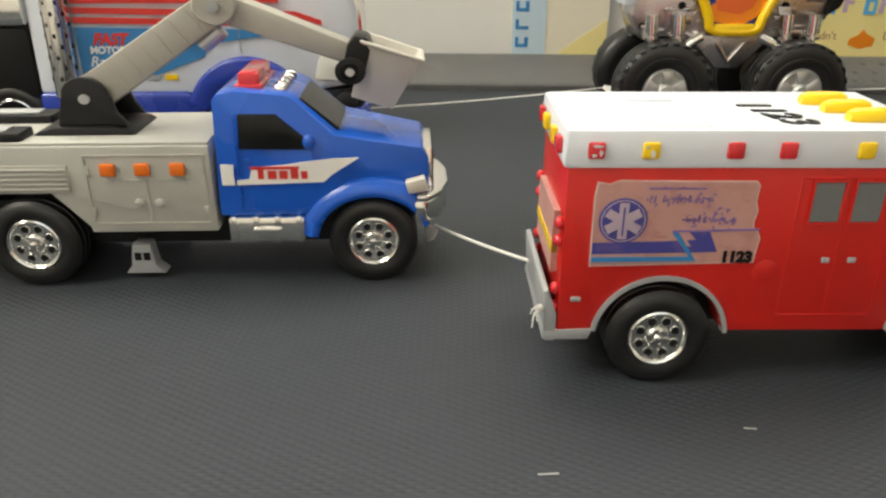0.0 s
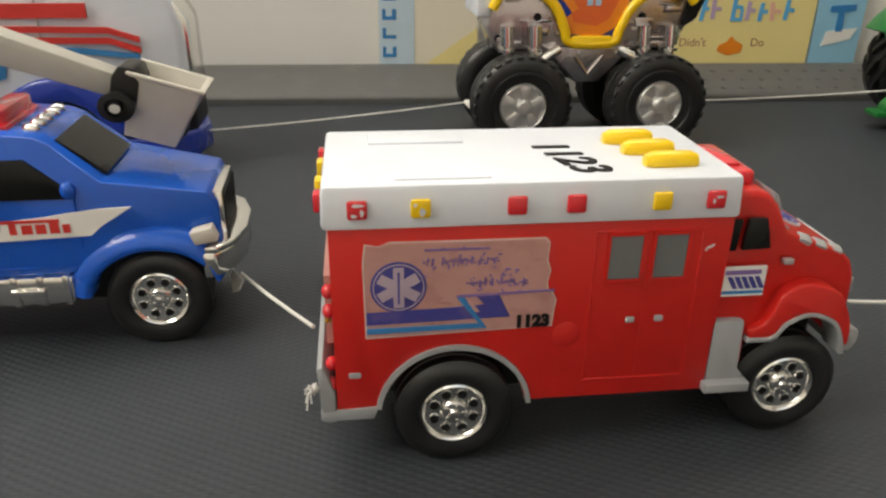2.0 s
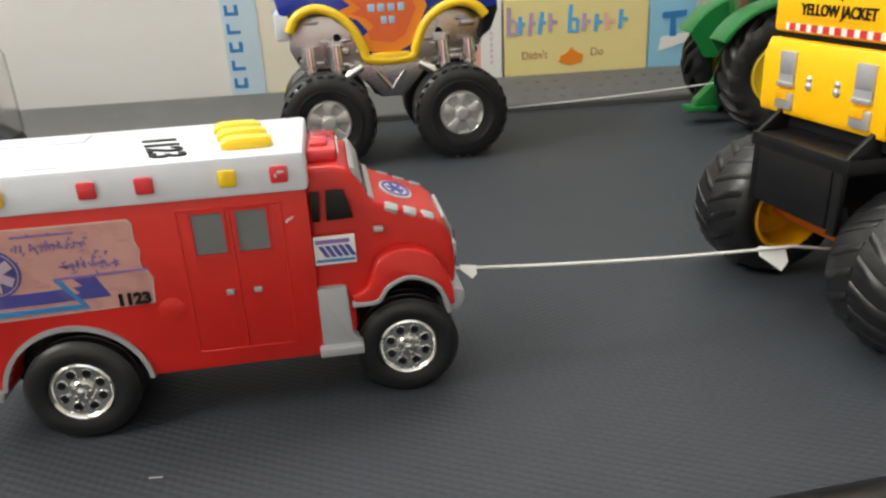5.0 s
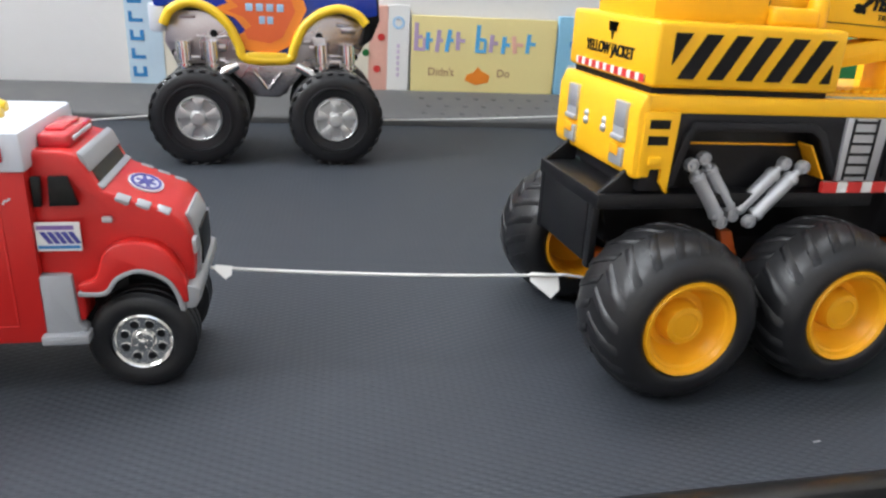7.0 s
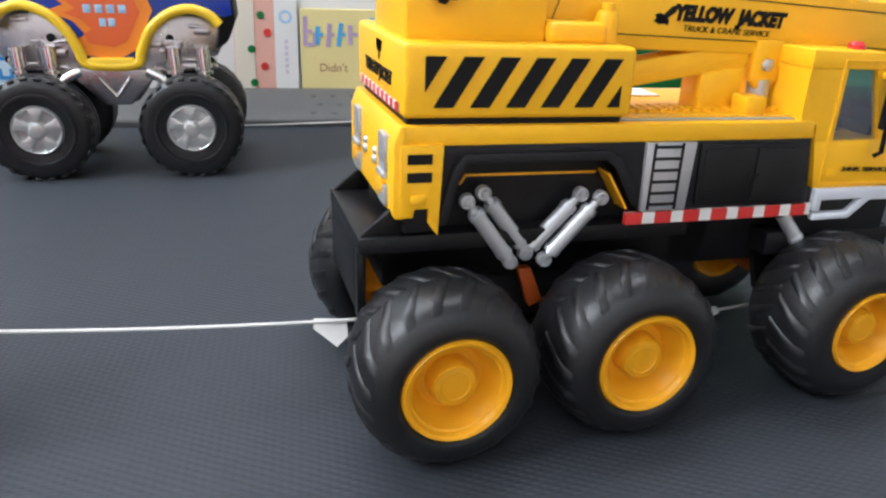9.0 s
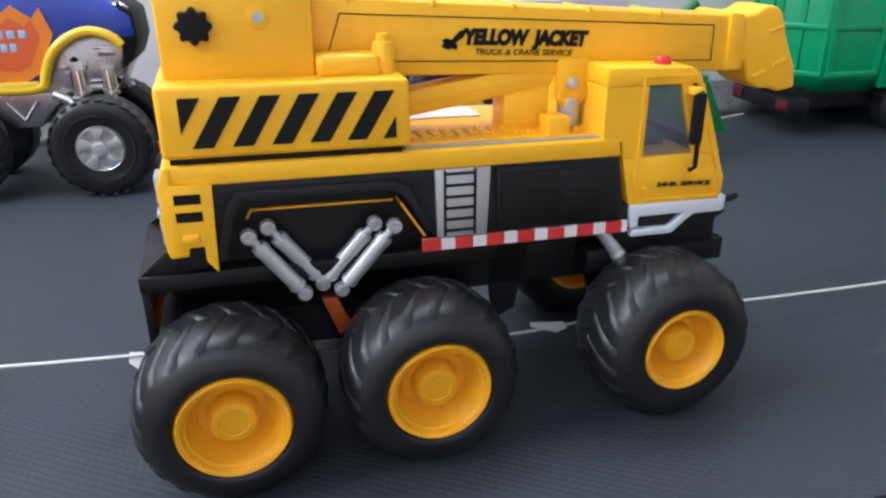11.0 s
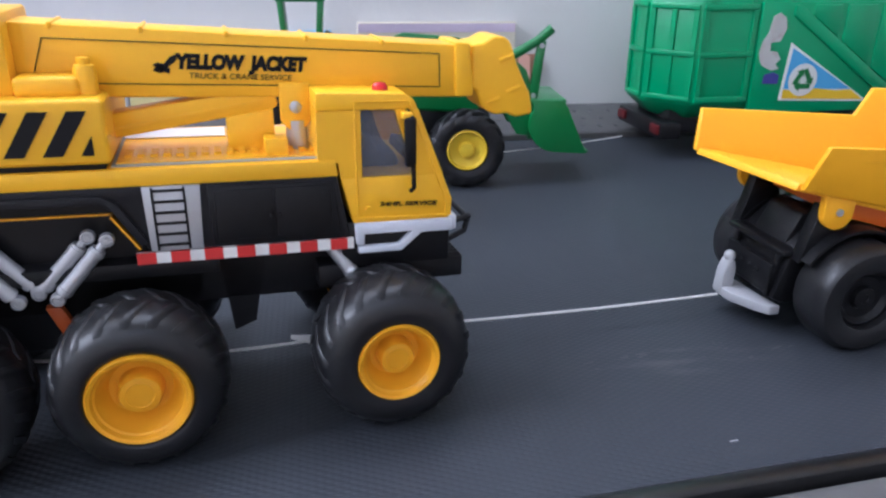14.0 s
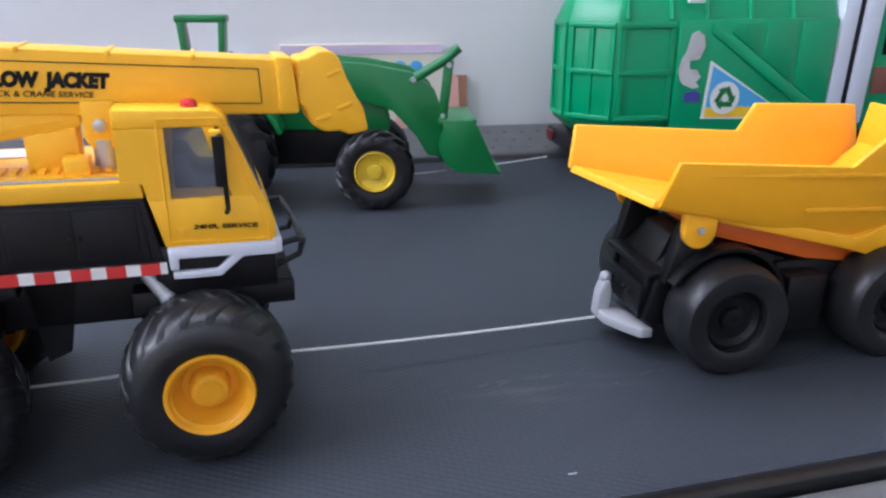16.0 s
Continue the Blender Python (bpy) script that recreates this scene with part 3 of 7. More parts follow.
    # side door, windows, handles
    for x0, x1, z0, z1 in ((0.1085, 0.1095, 0.03, 0.1), (0.1535, 0.1545, 0.03, 0.1), (0.1085, 0.1545, 0.0995, 0.1005), (0.1085, 0.1545, 0.0295, 0.0305), (0.1312, 0.1318, 0.03, 0.1)):
        part("door_ridge", box(x0, x1, -H - 0.0004, -H + 0.0005, z0, z1, 0.0002, 1), m_red, t)
    for x in (0.1218, 0.1408):
        part("side_window", box(x - 0.0069, x + 0.0069, -H - 0.0005, -H + 0.001, 0.0788, 0.0982, 0.0002, 1), m_glass_grey, t, "grey moulded window")
        fr = bmesh.new()
        for a, b, c, d in ((-0.0078, -0.0068, 0.0775, 0.0995), (0.0068, 0.0078, 0.0775, 0.0995), (-0.0068, 0.0068, 0.0775, 0.0787), (-0.0068, 0.0068, 0.0983, 0.0995)):
            merge(fr, box(x + a, x + b, -H - 0.0011, -H + 0.001, c, d))
        part("window_surround", fr, m_red, t)
    for x in (0.127, 0.1395):
        part("door_handle", box(x - 0.0019, x + 0.0019, -H - 0.0014, -H, 0.0583, 0.0610, 0.0005), m_silver_grey, t, "silver painted handle")
    for k, (x, z, w) in enumerate(((0.1571, 0.0917, 0.0014), (0.1586, 0.0925, 0.0008), (0.1560, 0.0906, 0.0007))):
        part("paint_chip", prism([(x - w, z - 0.0003), (x + w * 0.4, z - 0.0006), (x + w, z + 0.0004), (x - w * 0.2, z + 0.0006)], -H - 0.0002, -H + 0.0003), m_worn_white, t, "paint chipped to white")
    part("marker_lamp", box(0.0085, 0.0135, -H - 0.001, -H, 0.0375, 0.0402, 0.0005), m_silver_grey, t)
    part("bump_plate", lathe([(0.0050, -H - 0.0004), (0.006, -H), (0, -H)], 24, at=(0.1, 0, 0.0535)), m_red, t)
    # grey sill, arch trim, rear bumper
    trim = arc(0.053, 0.0175, 0.0338, 173, 5, 22) + arc(0.053, 0.0175, 0.0316, 5, 173, 22)
    part("arch_trim", prism(trim, -H - 0.0014, -H + 0.004), m_silver_grey, t, "grey wheel arch trim")
    part("sill", prism([(-0.004, 0.0165), (-0.004, 0.0215), (0.0205, 0.0225), (0.0185, 0.0165)], -H - 0.0012, H + 0.0012, 0.0008), m_silver_grey, t, "grey rear sill")
    part("rear_bumper", prism([(-0.0048, 0.043), (-0.0022, 0.044), (0.0025, 0.030), (0.0025, 0.0155), (-0.0032, 0.0158)], -H - 0.001, H + 0.001, 0.001), m_silver_grey, t, "grey sloping rear bumper")
    part("rear_door_sticker", box(-0.0002, 0.003, -0.026, 0.026, 0.048, 0.080), m_sticker, t, "pale rear door sticker")
    part("rear_door_band", box(-0.0006, 0.002, -0.026, 0.026, 0.058, 0.063), m_lamp_yellow, t)
    for y in (-0.034, 0.034):
        for z in (0.033, 0.043, 0.068, 0.077):
            part("rear_lamp", ball(0.0015, y, z, 0.0032, 0.8), m_red_clear, t, "red round rear lamp")
    # cab
    cab = [(0.165, 0.030), (0.183, 0.030), (0.183, 0.0465), (0.1935, 0.0475), (0.199, 0.0540), (0.2095, 0.0580), (0.2205, 0.0535), (0.2255, 0.0455), (0.2262, 0.040), (0.232, 0.042), (0.2335, 0.058), (0.2325, 0.070), (0.2295, 0.0775), (0.2235, 0.0830), (0.1945, 0.0945), (0.1890, 0.1060), (0.1845, 0.1105), (0.179, 0.1120), (0.165, 0.1120)]

    def slim(x, y, z):
        k = 1.0
        if x > 0.186:
            k = 0.92 - 0.12 * (x - 0.186) / 0.047
        if z > 0.093:
            k = min(k, 0.93 - 0.12 * (z - 0.093) / 0.02)
        return x, y * k, z

    part("cab", prism(cab, -0.035, 0.035, 0.0026, 3, slim), m_red, t, "red cab and bonnet")
    inner = [(0.2268, 0.042), (0.2255, 0.0520), (0.2208, 0.0595), (0.2095, 0.0640), (0.1992, 0.0600), (0.1935, 0.0530), (0.1830, 0.0530)]
    outer = [(0.1815, 0.0565), (0.1895, 0.0600), (0.1945, 0.0695), (0.2030, 0.0742), (0.2140, 0.0735), (0.2225, 0.0690), (0.2295, 0.0580), (0.2310, 0.0420)]
    edge_in = [(0.2268, 0.038), (0.2248, 0.0516), (0.2203, 0.0588), (0.2095, 0.0630), (0.1998, 0.0592), (0.1940, 0.0520), (0.1815, 0.0516)]
    edge_out = [(0.1815, 0.0540), (0.1930, 0.0542), (0.1987, 0.0612), (0.2095, 0.0652), (0.2215, 0.0606), (0.2268, 0.0526), (0.2295, 0.038)]
    inner, edge_in, edge_out = [[(x, z - (0.007 if z > 0.045 else 0.002)) for x, z in q] for q in (inner, edge_in, edge_out)]
    outer = [(x, z - (0.0035 if z > 0.06 else 0.006 if z > 0.05 else 0.002)) for x, z in outer]
    inner, outer, edge_in, edge_out = [smooth_path(q, 4) for q in (inner, outer, edge_in, edge_out)]
    for s in (-1, 1):
        y0, y1 = min(s * 0.026, s * 0.0375), max(s * 0.026, s * 0.0375)

        def round_top(x, y, z, s=s):
            k = max(0.0, (z - 0.062) / 0.013)
            return x, y - s * 0.0035 * k * k if abs(y) > 0.03 else y, z
        part("fender", prism(outer + inner, y0, y1, 0.003, 3, round_top), m_red, t, "bulging red front fender")
        part("fender_trim", prism(edge_out + edge_in, y0 - 0.0008, y1 + 0.0008, 0.0006), m_silver_grey, t, "grey fender trim")
    part("wheel_housing", box(0.184, 0.2262, -0.014, 0.014, 0.015, 0.057), m_black, t, "black wheel housing")
    for s in (-1, 1):
        y = s * 0.0338
        part("door_window", prism([(0.1735, 0.0880), (0.1860, 0.0885), (0.1825, 0.1020), (0.1745, 0.1020)], y * 0.985 - 0.0012, y * 0.985 + 0.0012, 0.0003), m_glass_dark, t, "dark door window")
        part("quarter_window", prism([(0.1672, 0.0880), (0.1705, 0.0880), (0.1715, 0.1020), (0.1672, 0.1020)], y - 0.0012, y + 0.0012, 0.0002), m_glass_dark, t)
        part("step", prism([(0.1645, 0.0235), (0.1835, 0.0235), (0.1835, 0.0275), (0.1805, 0.0305), (0.1795, 0.0555), (0.1645, 0.0555)], s * 0.0335 - 0.004, s * 0.0335 + 0.004, 0.0008), m_silver_grey, t, "grey side step")
        part("tread_plate", box(0.164, 0.1850, min(s * 0.032, s * 0.042), max(s * 0.032, s * 0.042), 0.0215, 0.0262, 0.0008), m_silver_grey, t)
    c = part("cab_sticker", box(0.1665, 0.1855, -0.0359, -0.0345, 0.0672, 0.0808), m_paper, t, "white and blue cab sticker")
    for k in range(5):
        x = 0.1715 + 0.0030 * k
        part("stripe", prism([(x, 0.0708), (x + 0.0022, 0.0708), (x - 0.001, 0.0765), (x - 0.0032, 0.0765)], -0.0362, -0.0358), m_ink_blue, c)
    part("stripe", box(0.167, 0.185, -0.0362, -0.0358, 0.0684, 0.0698), m_ink_teal, c)
    part("stripe", box(0.1672, 0.183, -0.0362, -0.0358, 0.0775, 0.0795), m_ink_violet, c)
    part("windscreen", prism([(0.1945, 0.0952), (0.1895, 0.1055), (0.1888, 0.1050), (0.1938, 0.0945)], -0.025, 0.025), m_glass_dark, t)
    part("visor", prism([(0.1868, 0.1082), (0.1905, 0.1025), (0.1918, 0.1030), (0.1885, 0.1100), (0.1858, 0.1118)], -0.0285, 0.0285, 0.0008), m_silver_grey, t, "grey sun visor")
    part("cowl_trim", prism([(0.1925, 0.0955), (0.1955, 0.0940), (0.1965, 0.0950), (0.1935, 0.0970)], -0.029, 0.029, 0.0005), m_silver_grey, t)
    part("beacon", box(0.1672, 0.1815, -0.0205, 0.0205, 0.1110, 0.1182, 0.0022, 3), m_red_clear, t, "red light bar")
    part("beacon_stripe", box(0.1795, 0.1822, -0.0150, 0.0150, 0.1140, 0.1160, 0.0004), m_white, t)
    part("beacon_cap", box(0.1690, 0.1775, -0.0140, 0.0140, 0.1175, 0.1198, 0.0012), m_red_clear, t)
    for s in (-1, 1):
        for k, x in enumerate((0.2035, 0.2120, 0.2205)):
            part("bonnet_vent", moved(box(-0.0034, 0.0034, -0.0026, 0.0026, -0.0022, 0.0022, 0.0009), pose(x, s * (0.0282 - 0.0012 * k), 0.0890 - 0.0033 * k, s * -25, 20, 0)), m_silver_grey, t, "grey bonnet vent")
        part("turn_lamp", box(0.1945, 0.1992, s * 0.0315 - 0.0016, s * 0.0315 + 0.0016, 0.0795, 0.0822, 0.0006), m_silver, t)
        part("headlamp", box(0.2305, 0.2345, s * 0.0225 - 0.0040, s * 0.0225 + 0.0040, 0.0605, 0.0685, 0.0012), m_silver, t, "silver headlamp")
    emblem = pose(0.2085, 0, 0.0893, 0, 21, 0) @ Matrix.Diagonal((1, 1.5, 1, 1))
    part("bonnet_emblem", moved(lathe([(0.0085, -0.001), (0.0085, 0.0006), (0, 0.0006)], 28, "z"), emblem), m_worn_white, t, "white and blue bonnet emblem")
    for k in range(3):
        part("emblem_star", moved(box(-0.0048, 0.0048, -0.0009, 0.0009, 0.0004, 0.0009 + 0.0001 * k), emblem @ pose(0, 0, 0, 0, 0, 60 * k)), m_ink_blue, t)
    part("emblem_ring", moved(lathe([(0.0060, 0.0), (0.0060, 0.001), (0.0074, 0.001), (0.0074, 0.0)], 24, "z"), emblem), m_ink_blue, t)
    part("grille", prism([(0.229, 0.049), (0.2345, 0.049), (0.2352, 0.060), (0.2340, 0.072), (0.2305, 0.0800), (0.2285, 0.0785), (0.2320, 0.070)], -0.0185, 0.0185, 0.001), m_silver_grey, t, "grey grille surround")
    part("grille_slats", prism([(0.2340, 0.051), (0.2358, 0.051), (0.2362, 0.060), (0.2354, 0.070), (0.2338, 0.070)], -0.0145, 0.0145, 0.0006), m_black, t)
    part("front_bumper", prism([(0.2275, 0.036), (0.2335, 0.036), (0.2362, 0.041), (0.2362, 0.047), (0.230, 0.049)], -0.0365, 0.0365, 0.0018), m_silver_grey, t, "grey front bumper")
    for x in (0.053, 0.203):
        for s in (-1, 1):
            road_wheel(t, 0.2070 if x > 0.1 else x, s * (0.0240 if x > 0.1 else 0.0300), 0.0255, s > 0)
    part("axle", tube([(0.053, -0.02, 0.0255), (0.053, 0.02, 0.0255)], 0.003), m_black, t)
    return t


ambulance()


# ---- bucket truck ----
def bucket_truck():
    t = thing("toy_bucket_truck", -0.2963, 0.0694, 0, 4.0, "blue and grey toy bucket truck with folded boom", "toy truck", "", 1.05)
    H = 0.036

    def stretch(x):
        return 0.1855 + (x - 0.1855) * 1.075

    def part(name, bm, mat, parent=None, label="", smooth=38):
        for v in bm.verts:
            v.co.x = stretch(v.co.x)
            if v.co.z > 0.026:
                v.co.z = 0.026 + (v.co.z - 0.026) * 0.925
        return base_part(name, bm, mat, parent, label, smooth)

    prof = [(-0.062, 0.036), (-0.040, 0.036), (-0.026, 0.062), (0.014, 0.062), (0.0325, 0.038), (0.0325, 0.0345), (0.101, 0.0345), (0.101, 0.091), (-0.062, 0.091)]
    part("service_body", prism(prof, -H, H, 0.0014), m_light_grey, t, "grey plastic service body")
    part("bed_top", box(-0.061, 0.1005, -H + 0.0015, H - 0.0015, 0.0905, 0.093, 0.001), m_light_grey, t)
    part("chassis", box(-0.055, 0.205, -0.018, 0.018, 0.02, 0.05), m_black, t, "black underframe")
    lou = part("louvre_panel", box(-0.056, 0.0265, -H - 0.0012, -H + 0.001, 0.0615, 0.0795, 0.0008), m_light_grey, t)
    for k in range(5):
        part("louvre", box(-0.055, 0.0255, -H - 0.0022, -H, 0.0635 + 0.0031 * k, 0.0652 + 0.0031 * k, 0.0005, 1), m_light_grey, lou)
    for x0, x1, z0, z1 in ((0.035, 0.0358, 0.041, 0.0855), (0.097, 0.0978, 0.041, 0.0855), (0.035, 0.0978, 0.0848, 0.0856), (0.066, 0.0665, 0.041, 0.069), (0.035, 0.0978, 0.0405, 0.0412), (0.044, 0.09, 0.0692, 0.0698)):
        part("panel_ridge", box(x0, x1, -H - 0.0007, -H + 0.0005, z0, z1), m_light_grey, t)
    for x in (0.0475, 0.0655, 0.0838):
        part("side_lamp", box(x - 0.004, x + 0.004, -H - 0.003, -H, 0.0725, 0.0805, 0.0012), m_orange, t, "orange square lamp")
    for x in (0.061, 0.0718):
        part("latch", lathe([(0.0028, -H), (0.0028, -H - 0.0012), (0.0016, -H - 0.002), (0, -H - 0.002)], 14, at=(x, 0, 0.0545)), m_light_grey, t, "round moulded latch")
    for x, z in ((0.0365, 0.0755), (0.0365, 0.049), (0.096, 0.0755), (0.096, 0.049)):
        part("hinge", box(x - 0.0012, x + 0.0012, -H - 0.001, -H, z - 0.003, z + 0.003, 0.0004), m_light_grey, t)
    for y0, y1 in ((-0.033, -0.015), (0.008, 0.026)):
        part("bed_tray", box(-0.06, 0.004, y0, y1, 0.092, 0.0985, 0.0015), m_charcoal, t, "dark tray on the bed")
        part("tray_rib", box(-0.05, -0.004, y0 + 0.004, y1 - 0.004, 0.098, 0.0998, 0.0008), m_silver, t)
    # cab
    cab = [(0.103, 0.045), (0.157, 0.045)] + arc(0.1855, 0.0265, 0.0305, 150, 12, 12) + [(0.2165, 0.046), (0.2165, 0.078), (0.2125, 0.0865), (0.1675, 0.0965), (0.1475, 0.1175), (0.142, 0.1205), (0.116, 0.1235), (0.107, 0.1215), (0.1045, 0.117)]

    def slim(x, y, z):
        k = 1.0
        if z > 0.088:
            k = 1.0 - 0.11 * min(1, (z - 0.088) / 0.035)
        if x > 0.17:
            k = min(k, 0.94 - 0.14 * (x - 0.17) / 0.047)
        return x, y * k, z

    part("cab", prism(cab, -H, H, 0.0022, 2, slim), m_blue, t, "glossy blue cab and bonnet")
    for s in (-1, 1):
        fen = bmesh.new()
        rings = []
        for i in range(25):
            w = radians(172 - 152 * i / 24)
            k = min(1.0, 0.25 + (math.degrees(w) - 20) / 50)
            rings.append([fen.verts.new((0.1855 + (0.0303 + q * k) * math.cos(w), s * y, 0.0265 + (0.0303 + q * k) * math.sin(w))) for q, y in ((0, 0.026), (0, 0.0380), (0.0012, 0.0396), (0.0040, 0.0398), (0.0080, 0.0380), (0.0112, 0.0345), (0.0132, 0.0300), (0.0135, 0.026))])
        for q0, q1 in zip(rings, rings[1:]):
            for j in range(8):
                fen.faces.new((q0[j], q0[(j + 1) % 8], q1[(j + 1) % 8], q1[j]))
        fen.faces.new(rings[0])
        fen.faces.new(rings[-1][::-1])
        part("fender", fen, m_blue, t, "rounded blue front fender", 60)
        part("headlamp", prism([(0.2035, 0.0665), (0.214, 0.0695), (0.2165, 0.061), (0.2055, 0.0592)], s * 0.0345 - 0.0045, s * 0.0345 + 0.0045, 0.001), m_bucket, t, "pale headlamp")
        y = s * 0.0335
        part("side_window", prism([(0.1165, 0.0880), (0.1530, 0.0875), (0.1535, 0.0930), (0.1370, 0.1095), (0.1175, 0.1095)], y - 0.002, y + 0.0022, 0.0005), m_glass_dark, t, "black side window")
        part("mirror", ball(0.1535, s * 0.036, 0.0925, 0.0042, 0.8, 0.7, 1.2), m_blue, t)
        tank = part("fuel_tank", box(0.107, 0.1485, min(s * 0.024, s * 0.0385), max(s * 0.024, s * 0.0385), 0.028, 0.0445, 0.0018), m_chrome, t, "chromed tank with steps")
        for x in (0.1105, 0.1225, 0.134, 0.1455):
            part("tank_band", box(x - 0.0015, x + 0.0015, min(s * 0.024, s * 0.0395), max(s * 0.024, s * 0.0395), 0.0275, 0.0455, 0.0006), m_chrome, tank)
        part("step", box(0.121, 0.136, min(s * 0.03, s * 0.041), max(s * 0.03, s * 0.041), 0.0345, 0.0385, 0.0008), m_chrome, tank)
    for x0, x1, z0, z1 in ((0.1148, 0.1154, 0.049, 0.110), (0.1548, 0.1554, 0.060, 0.092), (0.1154, 0.1548, 0.049, 0.0496)):
        part("door_ridge", box(x0, x1, -H - 0.0003, -H + 0.0012, z0, z1), m_blue, t)
    part("door_handle", box(0.1180, 0.1225, -H - 0.0013, -H, 0.0810, 0.0828, 0.0005), m_blue, t)
    Y = -H - 0.0005
    part("door_sticker", prism([(0.1060, 0.0655), (0.1128, 0.0655), (0.1124, 0.0718), (0.1130, 0.0785), (0.1060, 0.0790)], Y, Y + 0.001), m_paper, t, "torn end of the white door sticker")
    lg = part("door_sticker", prism([(0.1140, 0.0655), (0.160, 0.067), (0.1655, 0.0725), (0.1795, 0.0825), (0.165, 0.0820), (0.150, 0.0800), (0.1415, 0.0785), (0.1225, 0.0765), (0.1205, 0.0690), (0.1140, 0.0686)], Y, Y + 0.001), m_paper, t, "torn white door sticker")
    for x, w, h in ((0.1270, 0.0042, 0.0070), (0.1330, 0.0058, 0.0052), (0.1390, 0.0056, 0.0052), (0.1448, 0.0052, 0.0064), (0.1500, 0.0044, 0.0048)):
        part("logo_bar", box(x - w / 2 + 0.0006, x + w / 2 - 0.0006, Y - 0.0004, Y, 0.0695, 0.0695 + h), m_ink_red, lg)
    part("logo_bar", box(0.1215, 0.1475, Y - 0.0004, Y, 0.0757, 0.0774), m_ink_red, lg)
    part("windscreen", prism([(0.1690, 0.0980), (0.1495, 0.1170), (0.147, 0.1160), (0.167, 0.0962)], -0.0245, 0.0245), m_glass_dark, t, "smoked windscreen")
    part("beacon", box(0.1165, 0.1275, -0.021, 0.021, 0.1215, 0.1315, 0.002), m_red_clear, t, "red translucent light bar")
    part("beacon_base", box(0.1145, 0.1295, -0.023, 0.023, 0.12, 0.1245, 0.001), m_red_clear, t)
    for k in range(5):
        part("roof_lamp", ball(0.1385, -0.02 + 0.01 * k, 0.1215, 0.003, 1.3, 1, 1.1), m_chrome, t, "chromed roof lamp")
    part("grille", box(0.2135, 0.2185, -0.0225, 0.0225, 0.056, 0.084, 0.001), m_chrome, t, "chromed grille")
    for k in range(9):
        part("grille_bar", box(0.218, 0.2193, -0.0195 + 0.0048 * k, -0.0175 + 0.0048 * k, 0.059, 0.081), m_charcoal, t)
    out = [(0.2085, -0.04), (0.2145, -0.0395), (0.222, -0.03), (0.2265, -0.012), (0.2265, 0.012), (0.222, 0.03), (0.2145, 0.0395), (0.2085, 0.04), (0.2085, 0.034), (0.215, 0.026), (0.215, -0.026), (0.2085, -0.034)]
    part("front_bumper", plan_prism(out, 0.0395, 0.0545, 0.0015), m_chrome, t, "chromed curved front bumper")
    part("bumper_top", plan_prism([(x + 0.0012, y * 1.01) for x, y in out], 0.0545, 0.0585, 0.0012), m_chrome, t)
    # boom on its black turret
    part("turret_base", prism([(0.004, 0.0925), (0.060, 0.0925), (0.056, 0.0955), (0.046, 0.098), (0.016, 0.098), (0.008, 0.0955)], -0.02, 0.022, 0.0015), m_charcoal, t, "black turret base")
    for y0, y1 in ((-0.0165, -0.0125), (0.0135, 0.0175)):
        part("turret_cheek", prism([(0.018, 0.098), (0.055, 0.098), (0.050, 0.106), (0.047, 0.116)] + arc(0.0345, 0.116, 0.0125, 0, 180, 8), y0, y1, 0.001), m_charcoal, t, "black turret cheek")
    A, B, C = Vector((0.0345, 0, 0.115)), Vector((0.1065, 0, 0.1690)), Vector((0.1765, 0, 0.1390))

    def arm(name, p, q, w0, w1, h0, h1):
        d = q - p
        L = d.length
        bm = prism([(-0.006, -h0), (L + 0.004, -h1), (L + 0.006, 0), (L + 0.004, h1), (-0.006, h0)], -w0, w0, 0.0014)
        for v in bm.verts:
            v.co.y *= 1 + (w1 / w0 - 1) * v.co.x / L
        return part(name, moved(bm, Matrix.Translation(p) @ pose(0, 0.0005, 0, 0, -math.degrees(math.atan2(d.z, d.x)), 0)), m_boom_grey, t, "grey plastic boom arm")

    low = arm("lower_boom", A, B, 0.0115, 0.0095, 0.0110, 0.0095)
    for k in range(6):
        p = A.lerp(B, 0.24 + 0.12 * k)
        part("boom_rib", moved(box(-0.0005, 0.0005, -0.0116 + 0.002 * (0.24 + 0.12 * k), -0.009, -0.0085, 0.0085), Matrix.Translation(p) @ pose(0, 0, 0, 0, -32, 0)), m_boom_grey, low)
    arm("upper_boom", B, C, 0.0085, 0.0075, 0.0088, 0.0062)
    part("boom_knuckle", lathe([(0.0105, -0.0125), (0.0115, -0.011), (0.0115, 0.012), (0.0105, 0.0135)], 26, at=(B.x, 0, B.z)), m_boom_grey, t, "round grey boom joint")
    part("knuckle_pin", lathe([(0.0035, -0.0125), (0.0035, -0.0142), (0, -0.0145)], 16, at=(B.x, 0, B.z)), m_silver_grey, t)
    part("turret_pin", lathe([(0.003, -0.016), (0.003, -0.0178), (0, -0.018)], 16, at=(A.x, 0, A.z)), m_silver, t)
    part("strut", tube([(0.096, -0.001, 0.1440), (0.107, -0.001, 0.1540)], 0.005, 12), m_silver, t, "silver strut under the joint")
    part("basket_clamp", moved(prism([(-0.006, -0.009), (0.006, -0.009), (0.0065, 0.008), (0.003, 0.0145), (-0.004, 0.0145), (-0.0065, 0.008)], -0.0125, 0.0125, 0.0015), pose(C.x + 0.002, 0, C.z - 0.002, 0, 14, 0)), m_black, t, "black basket clamp")
